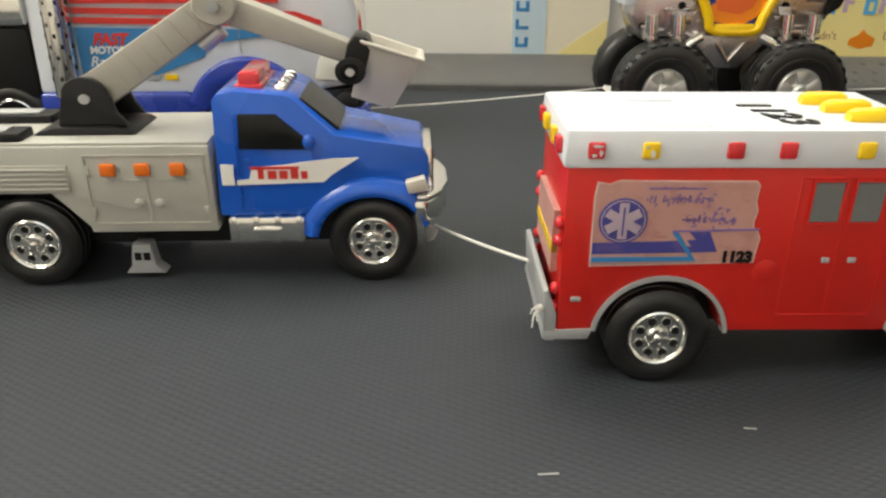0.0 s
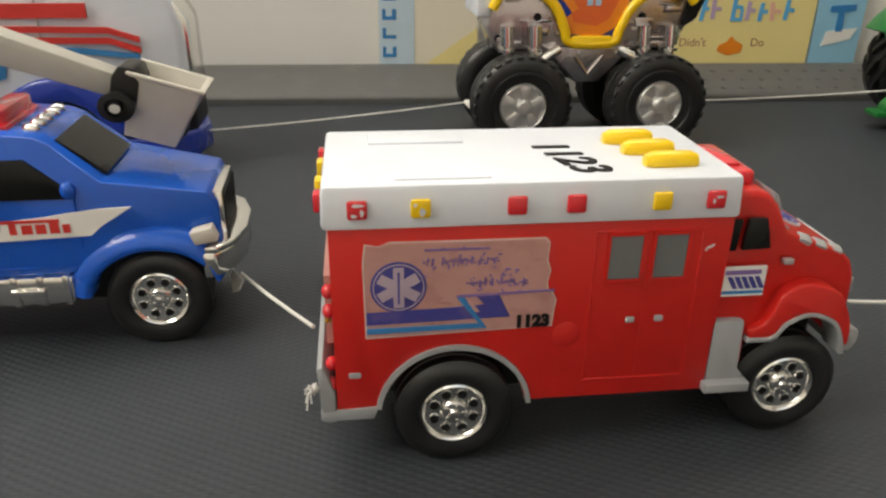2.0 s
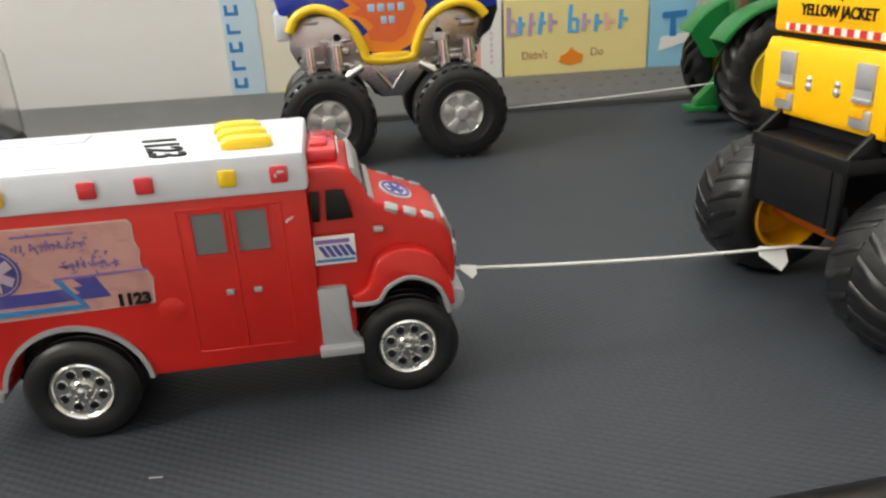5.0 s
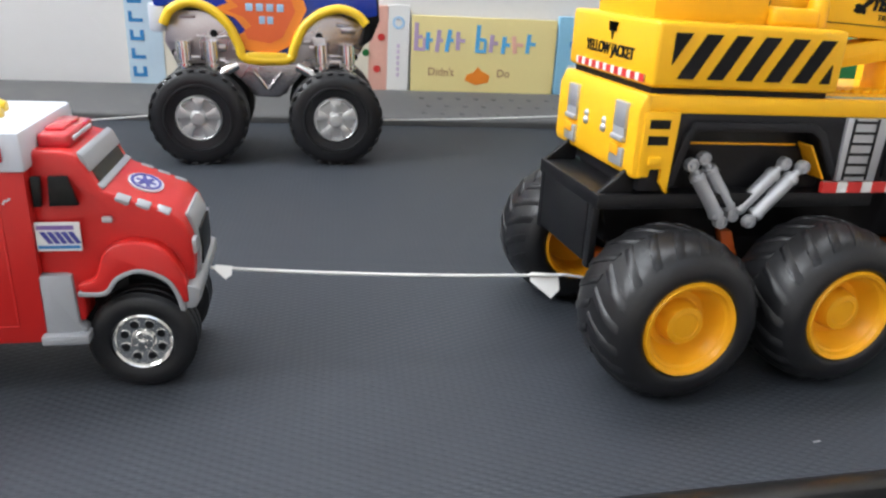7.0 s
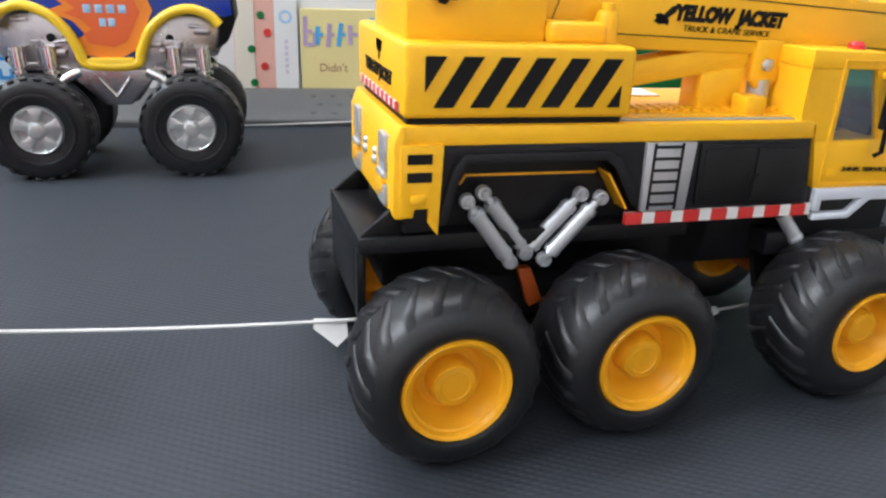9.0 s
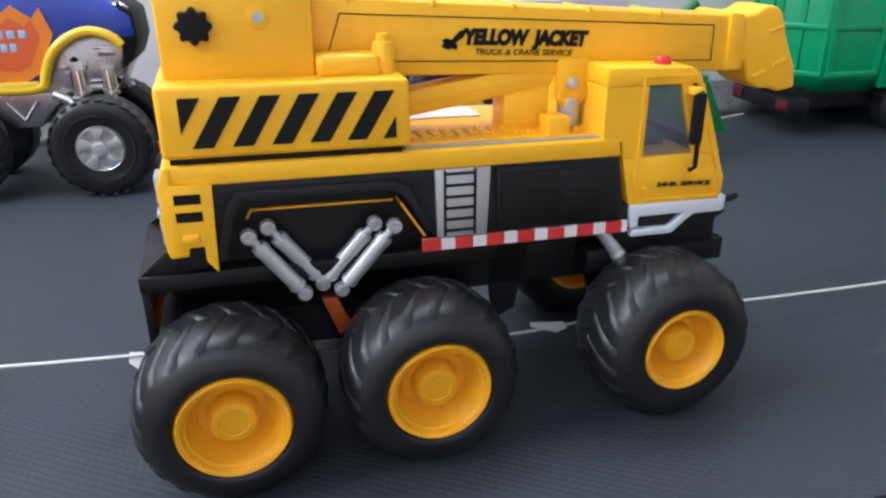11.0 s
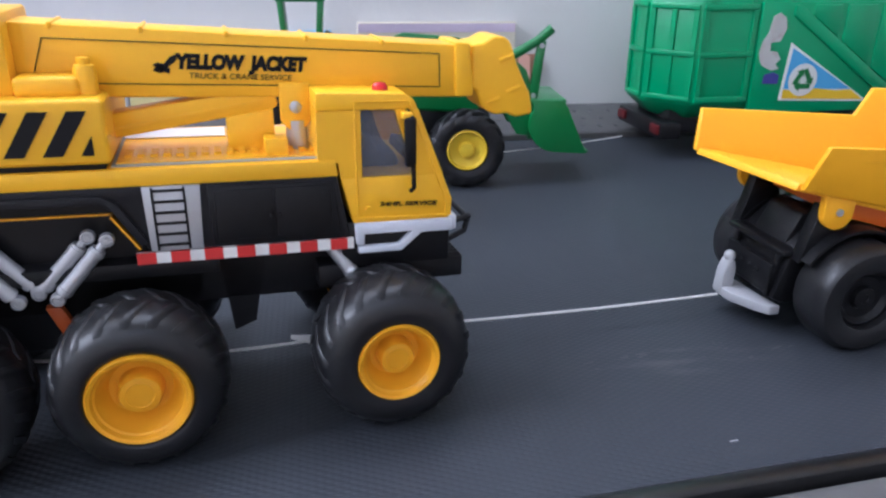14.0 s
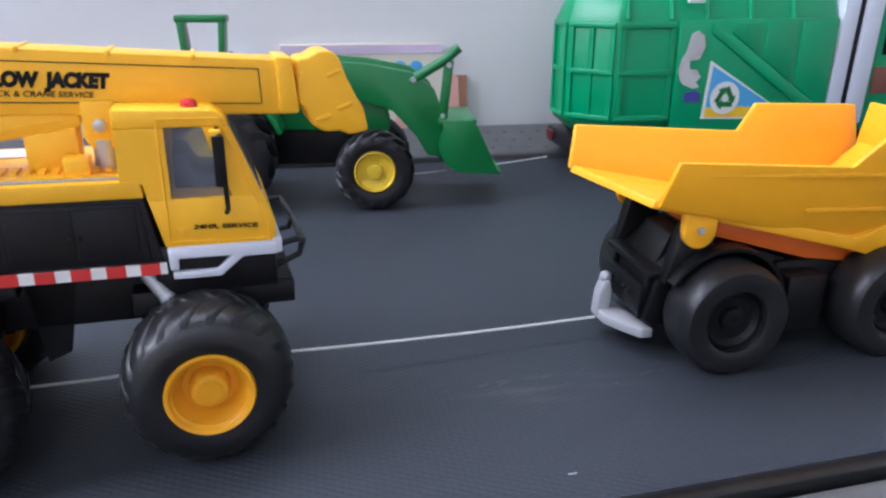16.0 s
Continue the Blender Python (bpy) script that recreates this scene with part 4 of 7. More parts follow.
    for s in (-1, 1):
        part("clamp_knob", lathe([(0.0078, s * 0.0125), (0.0082, s * 0.0175), (0.005, s * 0.018), (0.0045, s * 0.0155), (0.0028, s * 0.0155), (0.0028, s * 0.0195), (0, s * 0.0197)], 24, at=(C.x - 0.001, 0, C.z - 0.008)), m_black, t)
        part("knob_screw", lathe([(0.0026, s * 0.019), (0.0024, s * 0.0202), (0, s * 0.0203)], 12, at=(C.x - 0.001, 0, C.z - 0.008)), m_silver, t)
    # hollow tapered basket
    bk = bmesh.new()
    L = [[bk.verts.new((sx * w, sy * w, z)) for sx, sy in ((-1, -1), (1, -1), (1, 1), (-1, 1))] for w, z in ((0.012, -0.018), (0.0165, 0.0165), (0.0180, 0.0165), (0.0180, 0.0185), (0.0152, 0.0185), (0.0108, -0.0165))]
    for a, b in zip(L, L[1:]):
        for i in range(4):
            bk.faces.new((a[i], a[(i + 1) % 4], b[(i + 1) % 4], b[i]))
    bk.faces.new(L[0])
    bk.faces.new(L[-1])
    bmesh.ops.recalc_face_normals(bk, faces=bk.faces[:])
    bevel(bk, 0.0014, 2)
    part("basket", moved(bk, pose(C.x + 0.0155, 0.004, C.z - 0.0130, 0, 20, 0)), m_bucket, t, "open pale plastic basket")
    for s in (-1, 1):
        leg = part("outrigger", prism([(0.05, 0.0235), (0.06, 0.0235), (0.062, 0.009), (0.067, 0.004), (0.044, 0.004), (0.048, 0.009)], min(s * 0.02, s * 0.03), max(s * 0.02, s * 0.03), 0.0008), m_silver_grey, t, "grey folded outrigger")
        for x in (0.0525, 0.0575):
            part("outrigger_slot", box(x - 0.0018, x + 0.0018, s * 0.03 - 0.0004, s * 0.03 + 0.0004, 0.013, 0.018), m_black, leg)
    for x, r, rim in ((0.0, 0.0268, 0.0158), (0.1855, 0.0262, 0.0152)):
        for s in (-1, 1):
            road_wheel(t, stretch(x), s * 0.0275, r, s > 0, r, 0.022, rim, "bucket%d" % (x > 0.1))
    return t


bucket_truck()


# ---- crane truck ----
def crane_wheel(parent, x, y, z, flip, k=1.0):
    R, W = 0.0435, 0.050
    m = pose(x, y, z, 0, x * 900, 180 if flip else 0)
    prof = [(0.0245 * k, -0.019), (0.0252 * k, -0.0238), (0.0275, -0.0252), (0.0330, -0.0248), (0.0372, -0.0222), (0.0402, -0.0178), (0.0420, -0.0115), (0.0428, -0.004)]
    prof = prof + [(r, -q) for r, q in prof[::-1]]
    tyre = share("wheel", kept("tyre/crane%d" % (100 * k), lambda: lathe(prof, 64, closed=True), m_tyre, 60), parent, m)
    for s in (-1, 1):
        lug = kept("lug%d/crane" % s, lambda: one_lug(R - 0.0001, W * 0.9, 20, 0.0011, 0.9, s, 0.24), m_tyre, 70)
        for i in range(20):
            share("tread_lug", lug, tyre, pose(0, 0, 0, 0, 18 * (i + (0.5 if s > 0 else 0)), 0))
    dish = [(0.0243, 0.0), (0.0250, -0.0235), (0.0240, -0.0252), (0.0222, -0.0244), (0.0212, -0.0222), (0.0202, -0.0215), (0.0165, -0.0125), (0.0150, -0.0108), (0.0112, -0.0105), (0.0106, -0.0175), (0.0096, -0.0192), (0.0068, -0.0197), (0.0064, -0.0192), (0.0, -0.0192)]
    share("rim", kept("rim/crane%d" % (100 * k), lambda: lathe([(r * k, q) for r, q in dish], 44), m_gold, 30), tyre, pose(0, 0, 0))
    back = [(0.0243, 0.0), (0.0248, 0.0236), (0.0236, 0.0248), (0.0218, 0.0232), (0.0185, 0.008), (0.008, 0.006), (0.0072, 0.013), (0.0, 0.013)]
    share("rim_back", kept("rim_back/crane%d" % (100 * k), lambda: lathe([(r * k, q) for r, q in back], 32), m_gold, 30), tyre, pose(0, 0, 0))
    return tyre


def crane_truck():
    t = thing("toy_crane_truck", 0.4627, -0.0071, 0, 7.24, "yellow and black toy crane truck on six big tyres", "toy crane", "", 1.0195)
    H = 0.036

    def lean(bm, wide=True):
        for v in bm.verts:
            v.co.z += 0.005 - 0.022 * (v.co.x - 0.1)
            if wide and v.co.y > 0:
                v.co.y *= 1.55
        return bm

    def p(name, bm, mat, parent=None, label="", smooth=38):
        return part(name, lean(bm), mat, parent or t, label, smooth)

    def rear(name, bm, mat, parent=None, label="", smooth=38):
        return part(name, lean(bm, False), mat, parent or t, label, smooth)

    # frame
    p("chassis", box(-0.02, 0.255, -0.019, 0.019, 0.06, 0.09, 0.001), m_black, None, "black chassis beam")
    rear("rear_platform", prism([(-0.034, 0.083), (-0.034, 0.091), (-0.018, 0.091), (0.135, 0.091), (0.135, 0.083)], -0.034, 0.042, 0.0008), m_black, None, "black rear platform")
    p("rear_plate", box(-0.034, -0.031, -0.024, 0.024, 0.052, 0.084, 0.0008), m_black)
    for s in (-1, 1):
        rear("rear_bracket", prism([(-0.033, 0.091), (-0.018, 0.104), (-0.014, 0.104), (-0.014, 0.091)], 0.004 + s * 0.0345 - 0.0015, 0.004 + s * 0.0345 + 0.0015, 0.0004), m_black)
        rear("rear_leg", box(-0.034, -0.030, 0.004 + s * 0.032 - 0.003, 0.004 + s * 0.032 + 0.003, 0.05, 0.085, 0.0006), m_black)
        p("axle_hanger", prism([(0.135, 0.086), (0.160, 0.086), (0.152, 0.045), (0.140, 0.04)], s * 0.017 - 0.002, s * 0.017 + 0.002), m_black)
        p("axle_hanger", prism([(0.188, 0.08), (0.26, 0.08), (0.25, 0.045), (0.2, 0.04)], s * 0.017 - 0.002, s * 0.017 + 0.002), m_black)
        p("rear_hanger", prism([(-0.025, 0.086), (0.13, 0.086), (0.115, 0.04), (-0.01, 0.04)], s * 0.017 - 0.002, s * 0.017 + 0.002), m_black)
    p("front_platform", box(0.187, 0.271, -0.033, 0.033, 0.0675, 0.0805, 0.0012), m_black, None, "black front platform")
    tread = bmesh.new()
    for i in range(5):
        for j in range(12):
            merge(tread, box(0.2595 + 0.0022 * i, 0.2608 + 0.0022 * i, -0.030 + 0.005 * j, -0.0272 + 0.005 * j, 0.0803, 0.0811))
    p("tread_plate", tread, m_black)
    # lower body with the recessed arch
    low = [(-0.014, 0.093), (0.0015, 0.093), (0.0085, 0.120), (0.013, 0.1255), (0.083, 0.1255), (0.089, 0.122), (0.1005, 0.1025), (0.1035, 0.0965), (0.2055, 0.0965), (0.1990, 0.1335), (-0.014, 0.1335)]
    p("lower_body", prism(low, -H, H, 0.001), m_charcoal, None, "charcoal side body")
    p("arch_inset", box(-0.012, 0.105, -0.023, 0.023, 0.088, 0.128), m_black, None, "black recessed panel")
    for s in (-1, 1):
        y = s * (H + 0.0008)
        band = [(0.0005, 0.0965), (0.0075, 0.122), (0.0125, 0.129), (0.083, 0.129), (0.0905, 0.1245), (0.1025, 0.1035), (0.099, 0.1015), (0.0875, 0.121), (0.082, 0.1245), (0.0145, 0.1245), (0.011, 0.119), (0.005, 0.0965)]
        p("arch_band", prism(band, y - 0.001, y + 0.001, 0.0004), m_charcoal, None, "raised charcoal arch band")
        yl = s * 0.0235
        gold = [(0.0150, 0.111), (0.0176, 0.1160), (0.0850, 0.1157), (0.0846, 0.1145), (0.0184, 0.1148), (0.0160, 0.111)]
        p("gold_line", prism(gold, yl - 0.0005, yl + 0.0005), m_gold, None, "thin golden line in the arch")
        p("arch_lining", prism([(0.0858, 0.1165), (0.0975, 0.0985), (0.0985, 0.0991), (0.0868, 0.1171)], min(s * 0.0345, s * 0.0238), max(s * 0.0345, s * 0.0238)), m_gold, None, "golden strip inside the arch")
        for x in (0.1640, 0.1690):
            p("panel_latch", box(x - 0.0014, x + 0.0014, y - 0.0012, y + 0.0012, 0.1165, 0.1180, 0.0004), m_charcoal, None, "small black panel latch")
        # ladder panel
        lad = p("ladder_panel", prism([(0.1035, 0.0985), (0.1285, 0.0985), (0.130, 0.1325), (0.1025, 0.1325)], y - 0.0012, y + 0.0012, 0.0003), m_silver, None, "silver ladder panel")
        for x0 in (0.1065, 0.1215):
            p("ladder_rail", box(x0, x0 + 0.0012, y - 0.0018, y + 0.0018, 0.0992, 0.1322), m_black, lad)
        for k in range(6):
            p("rung", box(0.1077, 0.1215, y - 0.0018, y + 0.0018, 0.1012 + 0.0057 * k, 0.1026 + 0.0057 * k), m_black, lad)
        # locker doors
        d = p("locker", prism([(0.134, 0.1), (0.2, 0.099), (0.197, 0.1305), (0.133, 0.1315)], y - 0.0008, y + 0.0008, 0.0005), m_black, None, "black locker with two doors")
        for x0, x1 in ((0.136, 0.1655), (0.1665, 0.195)):
            p("locker_door", box(x0, x1, y - 0.0014, y + 0.0014, 0.102, 0.1288, 0.0005), m_black, d)
        for x in (0.164, 0.168):
            p("handle", box(x - 0.001, x + 0.001, y - 0.0026, y + 0.0026, 0.1135, 0.1155, 0.0004), m_black, d)
        # red and white marker tape
        tape = p("marker_tape", box(0.096, 0.2065, y - 0.0010, y + 0.0010, 0.0920, 0.0980), m_paper, None, "red and white reflective tape")
        for k in range(7):
            x = 0.096 + 0.0163 * k
            p("red_block", box(x, x + 0.0092, y - 0.0013, y + 0.0013, 0.0920, 0.0980), m_ink_red, tape)
        # shock absorbers in a V
        for (x0, z0), (x1, z1), off in (((0.0155, 0.1065), (0.0385, 0.0755), 0.004), ((0.0245, 0.1090), (0.0475, 0.0795), 0.0005), ((0.074, 0.1065), (0.0475, 0.0780), 0.0005), ((0.083, 0.1055), (0.0562, 0.0755), 0.004)):
            yy = s * (0.0305 + off)
            a, b = Vector((x0, yy, z0)), Vector((x1, yy, z1))
            bm = tube([a.lerp(b, 0.16), a.lerp(b, 0.90)], 0.0037, 16)
            merge(bm, tube([a, b], 0.0021, 10))
            merge(bm, tube([a.lerp(b, 0.20), a.lerp(b, 0.25)], 0.0042, 14))
            merge(bm, tube([a.lerp(b, 0.82), a.lerp(b, 0.88)], 0.0041, 14))
            shock = p("shock_absorber", bm, m_silver, None, "silver shock absorber")
            for q in (a, b):
                p("eye", lathe([(0, -0.0022), (0.0016, -0.0022), (0.0018, -0.0016), (0.0024, -0.0016), (0.0026, -0.0026), (0.0033, -0.0024), (0.0036, -0.0014), (0.0036, 0.0014), (0.0028, 0.0024), (0, 0.0024)], 20, at=tuple(q)), m_silver, shock)
                p("eye_pin", lathe([(0.0011, -0.0029), (0.0011, 0.0026)], 12, at=tuple(q)), m_silver, shock)
        a, b = Vector((0.1955, s * 0.031, 0.0905)), Vector((0.2045, s * 0.0345, 0.0775))
        jack = p("jack_rod", tube([a, b], 0.0038, 14), m_silver, None, "silver jack rod")
        p("rod_end", ball(*b, 0.0044), m_silver, jack)
    p("deck", prism([(-0.0155, 0.1325), (-0.0155, 0.1415), (0.1985, 0.1415), (0.2000, 0.1325)], -H - 0.0008, H + 0.0008, 0.0012), m_yellow, None, "yellow deck")
    p("deck_top", box(0.09, 0.2, -H + 0.004, H - 0.004, 0.1412, 0.1422), m_silver_grey, None, "grey deck edge line")
    p("deck_walk", box(0.092, 0.198, -H + 0.0075, H - 0.0075, 0.1418, 0.1428), m_yellow)
    p("deck_plate", box(0.092, 0.145, 0.014, H - 0.008, 0.1425, 0.1436), m_paper, None, "white deck plate")
    studs = bmesh.new()
    for i in range(16):
        for j in range(3):
            merge(studs, box(0.095 + 0.0062 * i, 0.0985 + 0.0062 * i, -0.019 + 0.005 * j, -0.0158 + 0.005 * j, 0.1426, 0.1444))
    p("deck_studs", studs, m_yellow)
    # rear end
    p("rear_panel", prism([(-0.0195, 0.1335), (-0.0165, 0.1415), (-0.0135, 0.1415), (-0.0135, 0.100), (-0.0185, 0.100), (-0.0195, 0.104)], -H - 0.0015, H + 0.0015, 0.0012), m_yellow, None, "yellow rear panel")
    for s in (-1, 1):
        y = s * (H + 0.001)
        post = p("rear_post", prism([(-0.0165, 0.101), (-0.0105, 0.101), (-0.0098, 0.105), (-0.0035, 0.105), (-0.0035, 0.098), (0.0012, 0.092), (0.0028, 0.1335), (-0.0165, 0.1335)], y - 0.0016, y + 0.0016, 0.0005), m_yellow, None, "yellow rear corner post")
        for z in (0.1195, 0.1275):
            p("slot", box(-0.0135, -0.0025, y - 0.0019, y + 0.0019, z - 0.0022, z + 0.0022), m_ink_black, post)
        p("lug", box(-0.012, -0.005, y - 0.003, y + 0.003, 0.107, 0.1115, 0.001), m_yellow, post)
        c = 0.007 + s * 0.0285
        lamp = rear("tail_lamp", box(-0.0212, -0.0170, c - 0.0060, c + 0.0060, 0.1230, 0.1355, 0.0005), m_silver, None, "silver tail lamp")
        rear("lamp_band", box(-0.0222, -0.0175, c - 0.0062, c + 0.0062, 0.1160, 0.1188, 0.0007), m_silver, lamp)
        rear("lamp_neck", box(-0.0208, -0.0170, c - 0.0060, c + 0.0060, 0.1187, 0.1231), m_silver_grey, lamp)
        low = rear("reflector", box(-0.0212, -0.0165, c - 0.0066, c + 0.0066, 0.1035, 0.1130, 0.0005), m_silver, None, "silver reflector")
        rear("amber_corner", box(-0.0218, -0.0175, c - 0.0030, c + 0.0060, 0.1085, 0.1140, 0.0005), m_gold, low)
        rear("latch", ball(-0.0190, 0.0075 + s * 0.0105, 0.1185, 0.0026), m_silver, None, "small silver latch")
        rear("latch", ball(-0.0190, 0.0075 + s * 0.0105, 0.1225, 0.0022), m_silver)
    # slewing counterweight with hazard stripes
    up = p("counterweight", box(-0.0155, 0.0915, -H - 0.0018, H + 0.0018, 0.1445, 0.1755, 0.0025, 3), m_yellow, None, "yellow counterweight housing")
    p("slew_gap", box(-0.013, 0.088, -H + 0.002, H - 0.002, 0.141, 0.146), m_ink_black)
    for s in (-1, 1):
        y = s * (H + 0.0022)
        lo, hi, x0, x1 = 0.1495, 0.1705, -0.0065, 0.0845
        for k in range(7):
            b = x0 - 0.0125 + 0.0163 * k
            quad = [(b, lo), (b + 0.0085, lo), (b + 0.0215, hi), (b + 0.0130, hi)]
            # cut the slanted stripe at the ends of the panel
            for lim, keep in ((x0, 1), (x1, -1)):
                cut = []
                for (ax, az), (bx, bz) in zip(quad, quad[1:] + quad[:1]):
                    ina, inb = keep * (ax - lim) >= 0, keep * (bx - lim) >= 0
                    if ina:
                        cut.append((ax, az))
                    if ina != inb:
                        f = (lim - ax) / (bx - ax)
                        cut.append((lim, az + f * (bz - az)))
                quad = cut
            if len(quad) > 2:
                p("hazard_stripe", prism(quad, y - 0.0005, y + 0.0005), m_ink_black, up, "black diagonal stripe")
    rt = rear("rear_tape", box(-0.0162, -0.0148, -0.0310, 0.0465, 0.1462, 0.1500), m_paper, up, "red and white reflective tape")
    for k in range(9):
        rear("red_block", box(-0.0165, -0.0145, -0.0310 + 0.0087 * k, -0.0264 + 0.0087 * k, 0.1462, 0.1500), m_ink_red, rt)
    rear("rear_lettering", lettering("YELLOW JACKET", 0.0082, pose(-0.0158, 0.0090, 0.1575, 90, 0, -90), squeeze=0.86, bold=0.0002, depth=0.0003), m_ink_black, up, "black lettering YELLOW JACKET")
    rear("rear_subtitle", box(-0.0160, -0.0150, -0.0080, 0.0270, 0.1528, 0.1534), m_gold, up)
    wasp = prism([(0, -0.0048), (0.0010, -0.002), (0.0012, 0.0005), (0.0022, 0.0012), (0.0050, 0.0040), (0.0030, 0.0012), (0.0036, -0.0008), (0.0018, 0.0002), (0.0010, 0.0026), (0.0012, 0.0042), (-0.0012, 0.0042), (-0.0010, 0.0026), (-0.0018, 0.0002), (-0.0036, -0.0008), (-0.0030, 0.0012), (-0.0050, 0.0040), (-0.0022, 0.0012), (-0.0012, 0.0005), (-0.0010, -0.002)][::-1], -0.0003, 0.0003)
    rear("rear_emblem", moved(wasp, pose(-0.0158, 0.0068, 0.1675, 0, 0, -90)), m_ink_black, up, "small black winged emblem")
    # winch block, knob and bolts
    blk = p("winch_block", box(-0.0115, 0.0525, -0.0235, 0.0235, 0.1745, 0.2125, 0.002), m_yellow, None, "yellow winch block")
    p("block_top", box(-0.006, 0.016, -0.015, 0.015, 0.212, 0.222, 0.002), m_yellow, blk)
    for s in (-1, 1):
        kn = prism([((0.0068 + 0.0009 * math.cos(8 * w)) * math.cos(w), (0.0068 + 0.0009 * math.cos(8 * w)) * math.sin(w)) for w in [2 * math.pi * i / 64 for i in range(64)]], min(s * 0.0235, s * 0.0300), max(s * 0.0235, s * 0.0300), 0.0007)
        p("winch_knob", moved(kn, pose(0.0035, 0, 0.1975)), m_ink_black, None, "black scalloped winch knob")
        p("bolt_boss", lathe([(0.0048, s * 0.023), (0.0048, s * 0.0246), (0.0034, s * 0.025), (0, s * 0.025)], 22, at=(0.0295, 0, 0.2005)), m_yellow)
        p("bolt", lathe([(0.0023, s * 0.0245), (0.0023, s * 0.0258), (0, s * 0.026)], 12, at=(0.0295, 0, 0.2005)), m_silver)
    p("tank", box(0.0525, 0.081, -0.0275, 0.012, 0.1745, 0.1845, 0.003, 3), m_yellow, None, "yellow tank")
    p("filler", lathe([(0.0052, 0.174), (0.0055, 0.186), (0.0045, 0.189), (0.003, 0.1895), (0.003, 0.1925), (0, 0.193)], 20, "z", at=(0.0835, -0.0205, 0)), m_yellow, None, "yellow filler neck")
    # boom
    boom = p("boom", prism([(0.045, 0.1725), (0.276, 0.1683), (0.276, 0.1971), (0.045, 0.2085)], -0.0115, 0.0115, 0.0018), m_yellow, None, "yellow telescopic boom")
    for s in (-1, 1):
        y = s * 0.0118
        fr = bmesh.new()
        for a, b in (((0.0585, 0.1795), (0.066, 0.2005)), ((0.066, 0.2005), (0.262, 0.1925)), ((0.262, 0.1925), (0.2625, 0.1745)), ((0.2625, 0.1745), (0.0585, 0.1795))):
            merge(fr, tube([(a[0], y, a[1]), (b[0], y, b[1])], 0.00028, 6))
        p("boom_groove", fr, m_charcoal, boom)
    for x in (0.07, 0.11, 0.15, 0.19, 0.23):
        p("boom_stud", box(x - 0.0011, x + 0.0011, -0.0122, 0.0122, 0.2055 - 0.0493 * (x - 0.06), 0.2085 - 0.0493 * (x - 0.06), 0.0005), m_yellow, boom)
    slope = 2.0
    p("boom_lettering", lettering("YELLOW  JACKET", 0.0094, side(0.1565, -0.0119, 0.1879, slope), shear=0.15, squeeze=0.86, bold=0.0007, depth=0.0002), m_ink_black, boom, "black lettering YELLOW JACKET")
    p("boom_sublettering", lettering("TRUCK & CRANE SERVICE", 0.0040, side(0.1555, -0.0119, 0.1812, slope), shear=0.15, squeeze=1.10, depth=0.0002), m_ink_black, boom, "thin lettering TRUCK & CRANE SERVICE")
    em = bmesh.new()
    for a, l, w in ((40, 0.0095, 0.0011), (200, 0.006, 0.0012), (170, 0.0055, 0.001), (225, 0.0045, 0.001), (300, 0.004, 0.001)):
        merge(em, moved(prism([(0, -w), (l * 0.6, -w * 1.5), (l, 0), (l * 0.6, w * 1.5), (0, w)], -0.0003, 0.0003), pose(0, 0, 0, 0, -a, 0)))
    p("boom_emblem", moved(em, pose(0.1190, -0.0119, 0.1868)), m_ink_black, boom, "small black winged emblem")
    p("boom_collar", prism([(0.2715, 0.1685), (0.2825, 0.1690), (0.2795, 0.1985), (0.2705, 0.1990)], -0.0135, 0.0135, 0.0018), m_yellow, boom, "yellow boom collar")
    head = [(0.2815, 0.1735), (0.285, 0.171), (0.288, 0.162), (0.2962, 0.1575), (0.304, 0.158), (0.3095, 0.1555), (0.3205, 0.1575), (0.318, 0.17), (0.3135, 0.178), (0.309, 0.187), (0.305, 0.1985), (0.3005, 0.2018), (0.294, 0.202), (0.288, 0.1985), (0.2815, 0.1975)]
    for hx, hz in ((0.3080, 0.1900), (0.3130, 0.1720), (0.3010, 0.1660)):
        p("head_rib", moved(box(-0.0045, 0.0045, -0.0122, 0.0122, -0.0012, 0.0012, 0.0008), pose(hx - 0.006, 0, hz, 0, -20, 0)), m_yellow, boom)
    p("boom_head", prism(head, -0.0112, 0.0112, 0.003, 3), m_yellow, boom, "yellow hooked boom head")
    # luffing cylinder and its posts
    cyl = p("luffing_cylinder", prism([(0.086, 0.1500), (0.171, 0.1640), (0.1735, 0.1665), (0.171, 0.1762), (0.086, 0.1625)], -0.0105, 0.003, 0.0012), m_yellow, None, "yellow luffing cylinder")
    p("cylinder_rib", prism([(0.090, 0.1550), (0.165, 0.1680), (0.165, 0.1692), (0.090, 0.1562)], -0.0109, -0.0100), m_yellow, cyl)
    p("cylinder_post", prism([(0.146, 0.142), (0.1705, 0.142), (0.1705, 0.1645), (0.146, 0.1605)], -0.0115, 0.004, 0.001), m_yellow)
    p("deck_box", box(0.164, 0.176, -0.026, -0.013, 0.142, 0.1515, 0.001), m_yellow)
    p("boom_fork", prism([(0.174, 0.158), (0.178, 0.153), (0.186, 0.153), (0.190, 0.158), (0.190, 0.178), (0.174, 0.178)], -0.0135, -0.009, 0.001), m_yellow, None, "yellow boom fork")
    p("fork_pin", lathe([(0.0032, -0.0132), (0.0032, -0.0152), (0.002, -0.016), (0, -0.016)], 16, at=(0.182, 0, 0.1655)), m_silver, None, "silver pin")
    p("piston", tube([(0.1825, -0.009, 0.1405), (0.1825, -0.009, 0.158)], 0.0058, 16), m_silver, None, "silver piston")
